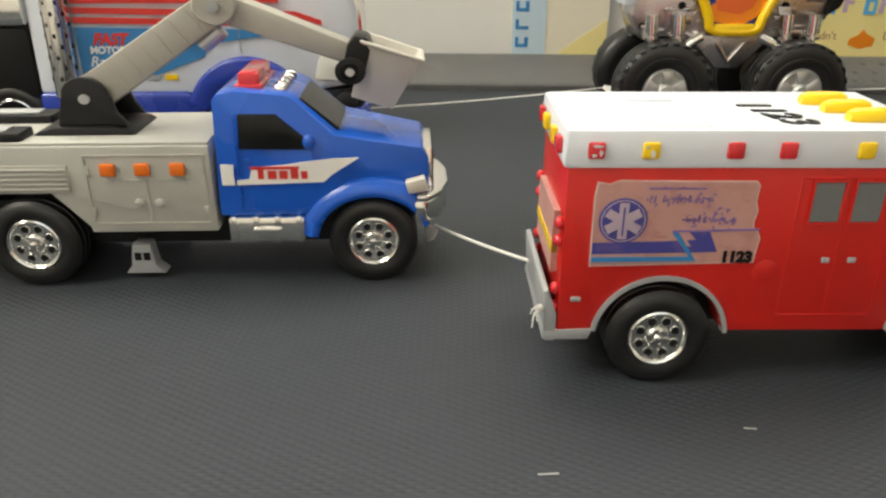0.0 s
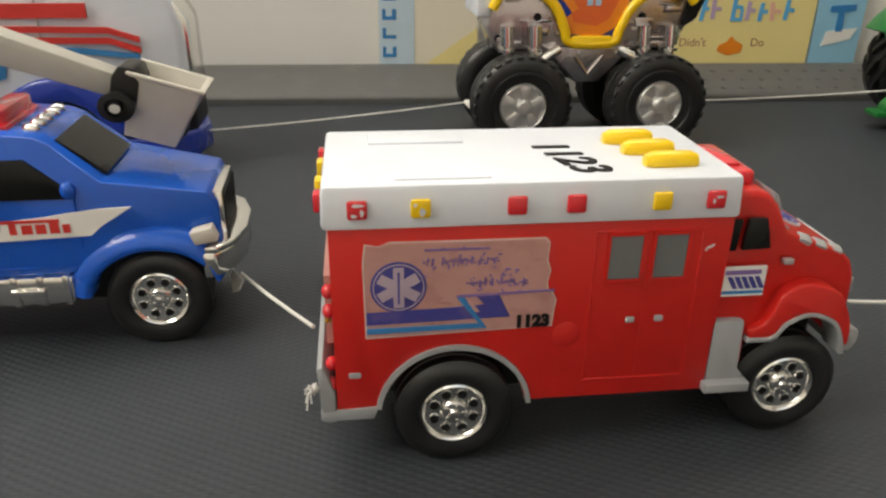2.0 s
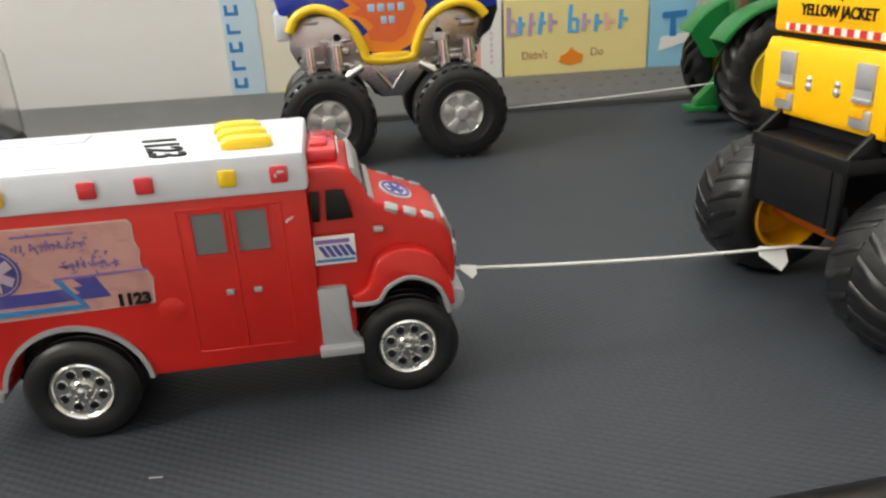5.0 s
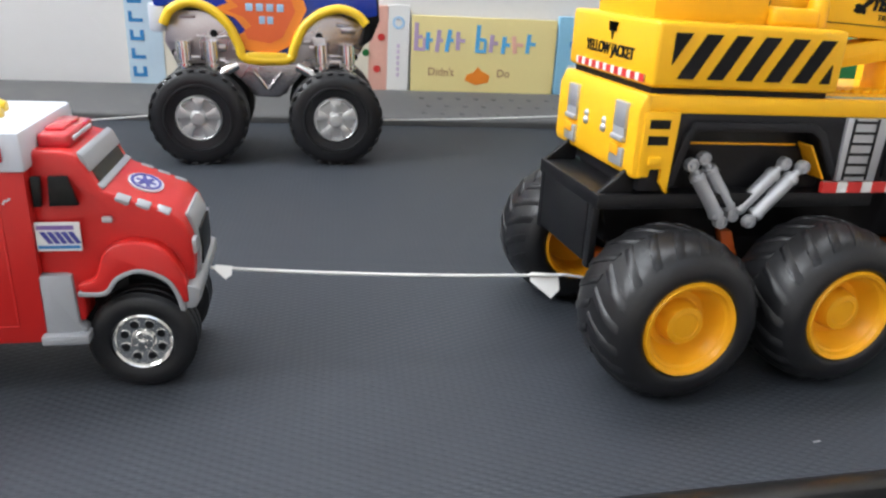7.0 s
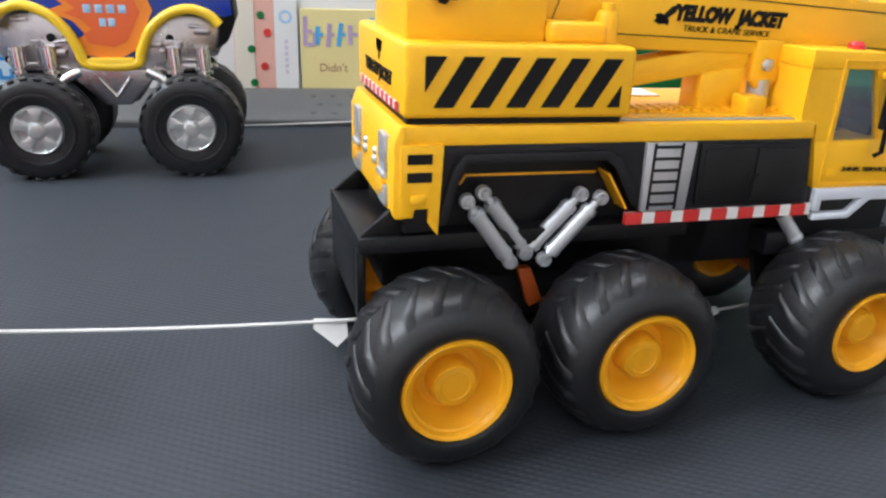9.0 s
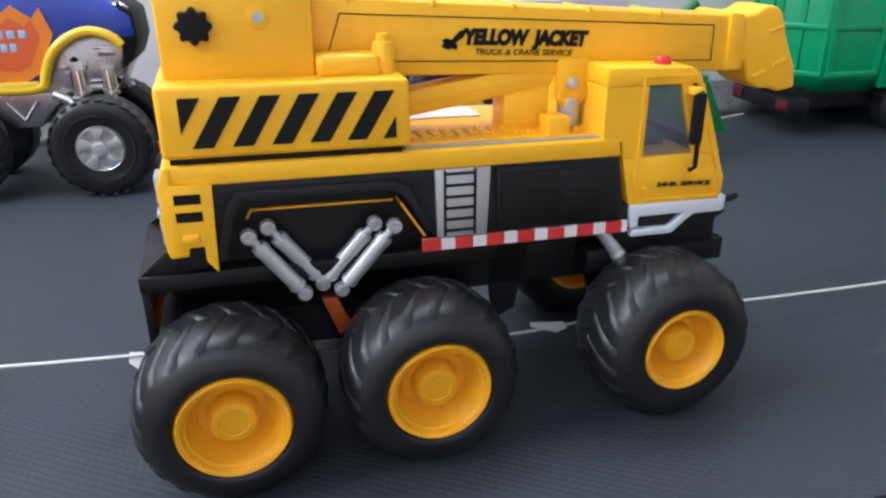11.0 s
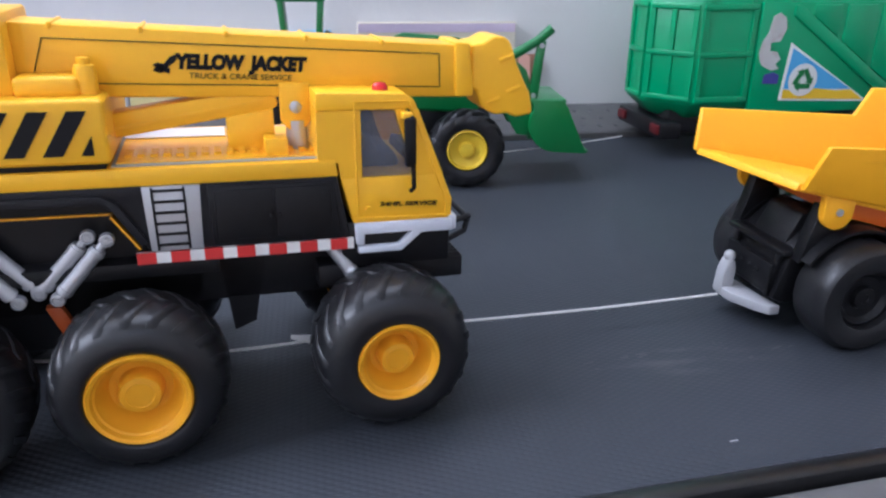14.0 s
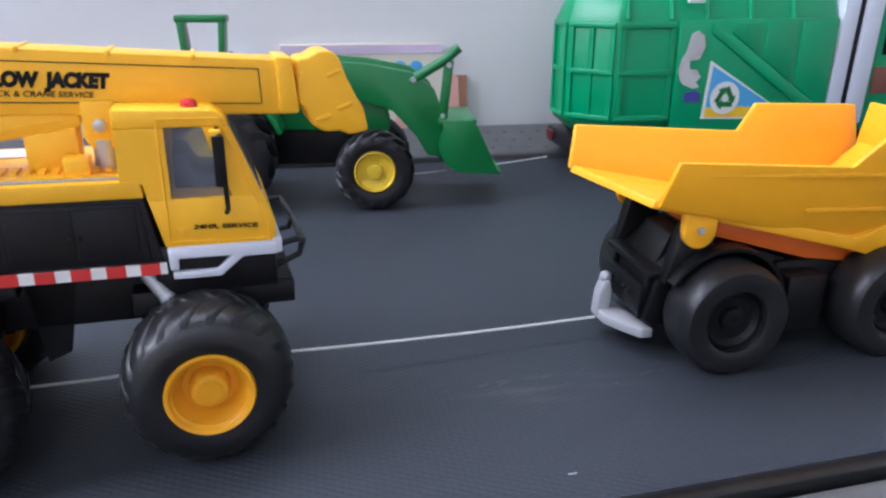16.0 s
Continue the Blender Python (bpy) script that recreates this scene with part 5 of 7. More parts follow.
    # cab
    cb = p("cab", prism([(0.2012, 0.1310), (0.2070, 0.1055), (0.2625, 0.1055), (0.263, 0.1165), (0.2575, 0.1310)], -H, H, 0.0008), m_yellow, None, "yellow operator cab")
    p("cab_roof", prism([(0.1895, 0.1670), (0.2436, 0.1670), (0.2415, 0.172), (0.2365, 0.1755), (0.1895, 0.1765)], -H, H, 0.0012), m_yellow, cb)
    p("cab_back", prism([(0.1895, 0.1412), (0.2000, 0.1395), (0.2012, 0.1309), (0.2125, 0.1309), (0.2125, 0.1671), (0.1895, 0.1671)], -H, H), m_yellow, cb)
    for s in (-1, 1):
        y = s * (H - 0.002)
        p("front_pillar", prism([(0.2425, 0.1309), (0.2575, 0.1309), (0.2436, 0.1671), (0.2306, 0.1671)], y - 0.002, y + 0.002), m_yellow, cb)
    p("cab_seat", prism([(0.214, 0.131), (0.238, 0.131), (0.236, 0.139), (0.226, 0.140), (0.221, 0.150), (0.214, 0.151)], -0.016, 0.016, 0.002), m_seat, cb, "dark seat")
    p("dashboard", prism([(0.244, 0.131), (0.2565, 0.131), (0.2545, 0.136), (0.246, 0.1375)], -0.026, 0.026, 0.001), m_charcoal, cb)
    for s in (-1, 1):
        y = s * (H + 0.0003)
        frame_lines = bmesh.new()
        edge = [(0.2095, 0.1085), (0.2590, 0.1075), (0.2590, 0.1170), (0.2385, 0.1715), (0.2095, 0.1715)]
        for q0, q1 in zip(edge, edge[1:] + edge[:1]):
            merge(frame_lines, tube([(q0[0], y, q0[1]), (q1[0], y, q1[1])], 0.0006, 6))
        door = p("cab_door", frame_lines, m_yellow, cb, "raised yellow door edge")
        p("door_window", prism([(0.2124, 0.1308), (0.2428, 0.1308), (0.2308, 0.1672), (0.2124, 0.1672)], y - s * 0.0025 - 0.0004, y - s * 0.0025 + 0.0004), m_cab_glass, door, "tinted clear door window").visible_shadow = False
        p("door_button", lathe([(0.0019, y - 0.0015), (0.0019, y + 0.0015)], 12, at=(0.2155, 0, 0.1135)), m_yellow, door)
        mir = p("mirror_arm", tube([(0.2375, y, 0.1665), (0.2385, y + s * 0.006, 0.164), (0.2395, y + s * 0.006, 0.126), (0.2385, y + s * 0.003, 0.1235)], 0.0013, 8), m_ink_black, None, "black mirror arm")
        p("mirror", box(0.2345, 0.2405, y + s * 0.006 - 0.0022, y + s * 0.006 + 0.0022, 0.1380, 0.1640, 0.0012), m_ink_black, mir)
        p("mirror_bracket", box(0.2335, 0.2395, min(y, y + s * 0.006), max(y, y + s * 0.006), 0.1625, 0.1665, 0.001), m_yellow, mir)
        p("front_skirt_bar", prism([(0.208, 0.0935), (0.2075, 0.1058), (0.2625, 0.1055), (0.2625, 0.0985), (0.245, 0.0985), (0.233, 0.0885), (0.209, 0.0885), (0.209, 0.0925), (0.2315, 0.0925), (0.239, 0.0995), (0.2125, 0.0995), (0.2125, 0.0935)], y - 0.0022, y + 0.0022, 0.0008), m_white, None, "white front skirt")
    p("cab_lettering", lettering("24HR. SERVICE", 0.0031, side(0.2375, -H - 0.0014, 0.1156, slope), shear=0.1, squeeze=1.6, bold=0.0001, depth=0.0002), m_ink_black, cb, "small black lettering 24HR. SERVICE")
    p("cab_underbody", box(0.2, 0.262, -H + 0.001, H - 0.001, 0.0795, 0.106, 0.001), m_black, None, "black cab underbody")
    p("front_bumper", box(0.2605, 0.2655, -H - 0.001, H + 0.001, 0.0985, 0.107, 0.001), m_white)
    p("windscreen", prism([(0.2573, 0.1312), (0.2438, 0.1668), (0.2446, 0.1670), (0.2581, 0.1314)], -0.0275, 0.0275), m_cab_glass, cb).visible_shadow = False
    p("beacon", lathe([(0.0042, 0.1745), (0.0042, 0.178), (0.003, 0.1795), (0, 0.18)], 18, "z", at=(0.2255, -0.0245, 0)), m_red_clear, None, "small red beacon")
    guard = tube([(0.258, -H, 0.102), (0.274, -H + 0.003, 0.1045), (0.2785, -0.018, 0.098), (0.276, -0.02, 0.091), (0.262, -0.024, 0.0865)], 0.0018, 8)
    p("front_guard", guard, m_charcoal, None, "black front guard")
    p("front_guard", tube([(0.258, H, 0.102), (0.274, H - 0.003, 0.1045), (0.2785, 0.018, 0.098), (0.276, 0.02, 0.091), (0.262, 0.024, 0.0865)], 0.0018, 8), m_charcoal)
    p("guard_bar", tube([(0.2785, -0.018, 0.098), (0.2785, 0.018, 0.098)], 0.0018, 8), m_charcoal)
    for x in (0.0, 0.0925, 0.2215):
        for y in (-0.0555, 0.0660):
            crane_wheel(t, x, y, 0.0435, y > 0, 0.9 if x > 0.2 else 1.0)
        part("axle", tube([(x, -0.045, 0.0435), (x, 0.058, 0.0435)], 0.005, 12), m_orange, t, "orange axle")
    for y in (-0.0225, 0.0325):
        part("bogie_link", prism([(0.0470, 0.073), (0.0545, 0.073), (0.0625, 0.054), (0.0550, 0.051)], y - 0.003, y + 0.003, 0.001), m_orange_dark, t, "orange bogie link")
    return t


m_cab_glass = material("tinted_cab_window", (0.62, 0.66, 0.74), 0.05, vary=0.1, scale=30)
m_cab_glass.node_tree.nodes["Principled BSDF"].inputs["Transmission Weight"].default_value = 0.9
m_cab_glass.node_tree.nodes["Principled BSDF"].inputs["IOR"].default_value = 1.15
m_orange_dark = material("deep_orange_plastic", (0.42, 0.075, 0.008), 0.45, vary=0.15)
m_seat = material("seat_blue_grey", (0.05, 0.055, 0.075), 0.6, vary=0.15)
crane_truck()


# ---- dump truck ----
m_hook = material("mid_grey_plastic", (0.42, 0.42, 0.43), 0.42, vary=0.08, bump=0.1, grime=0.1)
def dump_truck():
    t = thing("toy_dump_truck", 1.0292, 0.0507, 0, 1.7, "yellow and black toy dump truck with raised-side bed", "toy truck", "", 1.032)
    # bed: a hollow hopper with sloping floor and flared sides
    S = 0.050

    def skew(x, y, z):
        return x - 0.16 * y * min(1, max(0, (0.10 - x) / 0.18)), y, z

    side_prof = [(-0.078, 0.1105), (-0.0715, 0.1395), (0.050, 0.1310), (0.066, 0.1500), (0.150, 0.1470), (0.150, 0.118), (0.092, 0.069), (0.072, 0.0755)]
    bed = part("bed_floor", prism([(-0.079, 0.1090), (-0.0765, 0.1135), (0.074, 0.0805), (0.112, 0.0935), (0.146, 0.121), (0.150, 0.118), (0.092, 0.066), (0.070, 0.0725)], -S + 0.003, S - 0.003, 0.0008, 2, skew), m_amber, t, "yellow sloping bed floor")
    for s in (-1, 1):
        def flare(x, y, z, s=s):
            x, y, z = skew(x, y, z)
            return x, y + s * 0.011 * (z - 0.1) / 0.035, z
        part("bed_side", prism(side_prof, min(s * S, s * (S - 0.004)), max(s * S, s * (S - 0.004)), 0.0013, 2, flare), m_amber, t, "yellow bed side wall")
        y = s * (S + 0.0008)
        part("bed_rib", prism([(-0.040, 0.1285), (0.13, 0.1205), (0.13, 0.1235), (-0.041, 0.1310)], min(y + s * 0.005, y + s * 0.0085), max(y + s * 0.005, y + s * 0.0085), 0.0005), m_amber, t)
        part("bed_rib", prism([(0.030, 0.101), (0.13, 0.097), (0.13, 0.1), (0.029, 0.104)], min(y, y + s * 0.0008), max(y, y + s * 0.0008), 0.0003), m_amber, t)
        tab = part("pivot_tab", prism([(-0.0495, 0.106), (-0.0275, 0.101)] + arc(-0.0385, 0.0925, 0.0108, 0, -180, 10), s * 0.046 - 0.003, s * 0.046 + 0.003, 0.0008), m_amber, t, "yellow pivot tab")
        part("pivot_pin", lathe([(0.0024, s * 0.046 - 0.0042), (0.0024, s * 0.046 + 0.0042)], 14, at=(-0.0385, 0, 0.0935)), m_silver, tab)
    part("headboard", prism([(0.146, 0.118), (0.150, 0.118), (0.156, 0.150), (0.152, 0.150)], -S, S, 0.001), m_amber, t, "yellow headboard")
    part("bed_keel", prism([(-0.030, 0.099), (0.070, 0.0755), (0.094, 0.068), (0.094, 0.058), (0.05, 0.064), (-0.030, 0.087)], -0.036, 0.036, 0.001), m_orange, t, "orange underside of the bed")
    part("rear_frame", prism([(-0.060, 0.026), (-0.052, 0.022), (0.038, 0.022), (0.046, 0.060), (0.02, 0.070), (-0.03, 0.079), (-0.052, 0.058)], -0.030, 0.030, 0.0018), m_black, t, "black rear frame")
    part("frame_box", box(0.03, 0.135, -0.034, 0.034, 0.018, 0.062, 0.0015), m_black, t, "black frame box")
    for s in (-1, 1):
        part("pivot_arm", prism([(-0.054, 0.056), (-0.016, 0.062), (-0.026, 0.090), (-0.044, 0.096)], s * 0.036 - 0.005, s * 0.036 + 0.005, 0.0012), m_black, t)
        part("wheel_fender", prism(arc(-0.015, 0.037, 0.0435, 150, 20, 12) + arc(-0.015, 0.037, 0.0415, 20, 150, 12), min(s * 0.03, s * 0.05), max(s * 0.03, s * 0.05)), m_black, t)
    part("tail_plate", box(-0.0625, -0.0585, -0.026, 0.026, 0.03, 0.05, 0.0008), m_black, t)
    for y in (-0.012, -0.004, 0.006, 0.014):
        part("rivet", ball(-0.0628, y, 0.0415, 0.0016), m_black, t)
    part("frame_ledge", box(-0.060, -0.040, -0.033, 0.033, 0.0575, 0.0615, 0.0012), m_black, t)
    part("frame_hump", prism([(-0.050, 0.060), (-0.020, 0.066), (-0.026, 0.084), (-0.040, 0.082)], -0.018, 0.018, 0.002), m_black, t, "black pivot hump")
    for s in (-1, 1):
        part("frame_rib", prism([(-0.0625, 0.026), (-0.0585, 0.026), (-0.0535, 0.058), (-0.0575, 0.058)], s * 0.024 - 0.002, s * 0.024 + 0.002, 0.0006), m_black, t)
        part("side_tank", box(0.030, 0.058, min(s * 0.032, s * 0.049), max(s * 0.032, s * 0.049), 0.019, 0.057, 0.002, 2), m_black, t, "black side tank")
    hk = part("tow_hook", plan_prism([(-0.066, -0.022), (-0.060, -0.03), (-0.052, -0.03), (-0.055, -0.014), (-0.058, 0.016), (-0.070, 0.02), (-0.076, 0.012), (-0.0755, -0.004)], 0.0135, 0.0205, 0.0012), m_hook, t, "grey tow hook")
    part("hook_post", prism([(-0.077, 0.0145), (-0.0665, 0.0145), (-0.0660, 0.034), (-0.0675, 0.041), (-0.0722, 0.041), (-0.0755, 0.032)], 0.005, 0.016, 0.0018), m_hook, hk)
    part("hook_knob", ball(-0.0697, 0.0105, 0.0425, 0.0042), m_hook, hk)

    def wheel(x, s, r):
        m = pose(x, s * 0.0515, r, 0, 0, 180 if s > 0 else 0)
        w = share("wheel", kept("tyre/dump%d" % (x > 0), lambda: lathe([(0.0195, -0.004), (0.0205, -0.0135), (r * 0.66, -0.0155), (r * 0.9, -0.0145), (r * 0.985, -0.011), (r, -0.004), (r * 0.995, 0.004), (r, 0.011), (r * 0.96, 0.0145), (0.0205, 0.0155), (0.0195, 0.01)], 48, closed=True), m_tyre_dull), t, m)
        share("rim", kept("rim/dump", lambda: lathe([(0.0198, 0.004), (0.0198, -0.0085), (0.0175, -0.0095), (0.0145, -0.006), (0.0085, -0.0055), (0.0075, -0.009), (0.0035, -0.0095), (0.003, -0.0085), (0, -0.0085)], 32), m_black, 30), w, pose(0, 0, 0))

    for x, r in ((-0.015, 0.0368), (0.103, 0.0368)):
        for s in (-1, 1):
            wheel(x, s, r)
    part("cab", prism([(0.12, 0.03), (0.18, 0.03), (0.185, 0.07), (0.168, 0.105), (0.152, 0.108), (0.152, 0.06), (0.12, 0.06)], -0.04, 0.04, 0.002), m_amber, t, "yellow cab")
    return t


dump_truck()


# ---- monster truck ----
def monster_truck():
    t = thing("toy_monster_truck", 0.2283, 0.4526, 0, 2.5, "blue toy monster truck with chrome chassis and yellow fender trim", "toy truck", "", 1.019)
    W = 0.068  # half the spacing of the wheels along the truck
    S = 0.036
    chassis = [(-0.096, 0.150), (-0.100, 0.118), (-0.088, 0.094), (-0.030, 0.094), (-0.018, 0.068), (0.018, 0.068), (0.030, 0.094), (0.084, 0.094), (0.100, 0.122), (0.098, 0.150)]
    part("chassis", prism(chassis, -S + 0.004, S - 0.004, 0.002), m_mchrome, t, "dull chrome moulded chassis")
    part("chassis_keel", prism([(-0.044, 0.1), (-0.012, 0.066), (0.012, 0.066), (0.044, 0.1)], -S - 0.002, S + 0.002, 0.002), m_mchrome, t)
    for a, b in (((-0.014, 0.092), (0.0, 0.074)), ((0.014, 0.092), (0.0, 0.074))):
        part("chassis_rib", tube([(a[0], -S - 0.0025, a[1]), (b[0], -S - 0.0025, b[1])], 0.0022, 8), m_mchrome, t)
    rng = random.Random(8)
    for k in range(34):
        x, z, w, h = rng.uniform(-0.088, 0.088), rng.uniform(0.1, 0.146), rng.uniform(0.003, 0.012), rng.uniform(0.0012, 0.004)
        if k % 3 == 0:
            bm = moved(tube([(-w, 0, 0), (w, 0, 0)], h * 0.6, 8), pose(x, -S + 0.0038, z, 0, rng.uniform(-6, 6), 0))
        else:
            bm = box(x - w, x + w, -S + 0.001, -S + rng.uniform(0.003, 0.006), z - h, z + h, 0.001)
        part("engine_detail", bm, m_mchrome, t)
    for x in (-0.09, 0.088, -0.052, 0.052):
        part("frame_hole", lathe([(0.0036, -S + 0.0015), (0.0036, -S + 0.004)], 14, at=(x, 0, 0.108 if abs(x) > 0.06 else 0.128)), m_ink_black, t)
    for sx in (-1, 1):
        for dx in (-0.014, 0.013):
            for s in (-1, 1):
                a, b = Vector((sx * W + dx + 0.002, s * (S + 0.003), 0.072)), Vector((sx * W + dx, s * (S + 0.001), 0.120))
                bm = tube([a, b], 0.0042, 12)
                for f in (0.12, 0.24, 0.36, 0.5):
                    merge(bm, tube([a.lerp(b, f), a.lerp(b, f + 0.055)], 0.0078, 16))
                merge(bm, tube([a.lerp(b, 0.62), b], 0.0072, 16))
                part("coil_spring", bm, m_chrome, t, "chrome coil-over spring")
        part("hose", tube([(sx * 0.030, -S - 0.001, 0.098), (sx * 0.042, -S - 0.004, 0.092), (sx * 0.05, -S - 0.003, 0.082)], 0.0052, 10), m_chrome, t)
        part("axle", tube([(sx * W, -0.04, 0.048), (sx * W, 0.04, 0.048)], 0.008, 12), m_black, t)
    # yellow fender trim: two arches joined by a low bar
    path = [(-0.098, 0.136), (-0.090, 0.150), (-0.072, 0.157), (-0.052, 0.151), (-0.036, 0.136), (-0.027, 0.117), (-0.020, 0.105), (0.020, 0.105), (0.027, 0.117), (0.036, 0.136), (0.052, 0.150), (0.072, 0.156), (0.090, 0.151), (0.099, 0.142)]
    for s in (-1, 1):
        part("fender_trim", tube([(x, s * (S + 0.007), z) for x, z in smooth_path(path, 4)], 0.0048, 12), m_lamp_yellow, t, "yellow fender trim")
        part("trim_bar", box(-0.020, 0.020, s * (S + 0.007) - 0.004, s * (S + 0.007) + 0.004, 0.1, 0.1115, 0.002), m_lamp_yellow, t)
    # shell
    shell = [(-0.106, 0.150)] + [(x, z) for x, z in path[2:-2]] + [(0.102, 0.148), (0.112, 0.150), (0.110, 0.170), (0.088, 0.184), (0.05, 0.192), (0.02, 0.198), (-0.01, 0.225), (-0.06, 0.228), (-0.098, 0.196), (-0.112, 0.180)]

    def round_top(x, y, z):
        k = 1.0 - 0.3 * max(0, (z - 0.165) / 0.06)
        return x, y * k, z

    part("shell", prism(shell, -S - 0.004, S + 0.004, 0.003, 2, round_top), m_shell, t, "glossy blue bodywork")
    y = -S - 0.0047
    flame = [(-0.026, 0.114), (0.005, 0.109), (0.022, 0.118), (0.030, 0.134), (0.040, 0.154), (0.032, 0.178), (0.024, 0.168), (0.008, 0.180), (-0.004, 0.172), (-0.030, 0.180), (-0.024, 0.168), (-0.055, 0.174), (-0.036, 0.158), (-0.052, 0.152), (-0.030, 0.144), (-0.020, 0.132), (-0.030, 0.126)]
    fl = part("flame_decal", prism(flame, y - 0.0006, y + 0.001), m_flame, t, "orange flame decal")
    part("flame_core", prism([(x * 0.72 - 0.0, 0.147 + (z - 0.147) * 0.7) for x, z in flame], y - 0.0009, y), m_flame_core, fl)
    for x, h in ((-0.016, 0.0075), (-0.006, 0.0075), (0.004, 0.0075), (0.014, 0.0075)):
        part("name_bar", box(x - 0.0035, x + 0.0035, y - 0.0013, y, 0.151, 0.151 + h, 0.0008), m_skyline, fl, "pale blue printed bar")
    for x in (-0.004, 0.004):
        part("name_bar", box(x - 0.003, x + 0.003, y - 0.0013, y, 0.139, 0.1465, 0.0008), m_skyline, fl)
    part("nose", prism([(0.094, 0.118), (0.106, 0.126), (0.114, 0.146), (0.112, 0.172), (0.098, 0.182), (0.100, 0.150)], -S - 0.002, S + 0.002, 0.003), m_ink_black, t, "black nose cone")
    part("nose_glass", ball(0.099, -0.030, 0.168, 0.011, 1, 0.6, 1.2), m_chrome, t)
    part("tail", prism([(-0.112, 0.128), (-0.098, 0.128), (-0.096, 0.152), (-0.112, 0.156)], -S - 0.004, S + 0.004, 0.003), m_white, t, "white rear bumper")
    part("seat_figure", ball(-0.02, 0, 0.230, 0.018, 1, 0.8, 0.8), m_red, t, "plain red rounded cockpit shape")
    for x in (-W, W):
        for s in (-1, 1):
            m = pose(x, s * 0.048, 0.048, 0, x * 500, 180 if s > 0 else 0)
            w = share("wheel", kept("tyre/monster", lambda: plain_tyre(0.048, 0.036, 0.0225), m_tyre, 50), t, m)
            share("sidewall_ring", kept("ring/monster", lambda: lathe([(0.0305, -0.0165), (0.0318, -0.0188), (0.0335, -0.0188), (0.0345, -0.0165)], 48, closed=True), m_tyre), w, pose(0, 0, 0))
            share("rim", kept("rim/monster", lambda: lathe([(0.0225, 0.0), (0.0228, -0.0155), (0.0212, -0.0178), (0.0196, -0.0165), (0.0185, -0.0138), (0.0090, -0.0138), (0.0078, -0.0180), (0.0060, -0.0205), (0.0, -0.0214)], 40), m_dullrim, 30), w, pose(0, 0, 0))
            block = kept("block/monster", lambda: box(-0.0034, 0.0034, -0.0162, -0.003, 0.0455, 0.0484, 0.0010, 1), m_tyre)
            for k in range(26):
                share("tread_block", block, w, pose(0, 0, 0, 0, 360 / 26 * k, 0))
            spoke = kept("spoke/monster", lambda: prism([(0.0060, -0.0030), (0.0130, -0.0038), (0.0200, -0.0068), (0.0206, 0.0), (0.0200, 0.0068), (0.0130, 0.0038), (0.0060, 0.0030)], -0.0176, -0.0130, 0.0008), m_dullrim, 30)
            for k in range(5):
                share("spoke", spoke, w, pose(0, 0, 0, 0, 72 * k + 18, 0))
    return t


m_shell = material("racing_blue_plastic", (0.012, 0.04, 0.36), 0.22, vary=0.1, coat=0.5)
m_mchrome = material("dull_chrome", (0.56, 0.52, 0.52), 0.26, metal=1.0, vary=0.35, scale=70, bump=0.35)
m_dullrim = material("brushed_silver_rim", (0.62, 0.62, 0.61), 0.32, metal=0.7, vary=0.12, scale=80)
m_flame = material("orange_flame_print", (0.80, 0.24, 0.02), 0.3, vary=0.15, scale=50)
m_flame_core = material("red_flame_print", (0.72, 0.13, 0.03), 0.3, vary=0.15, scale=50)
monster_truck()


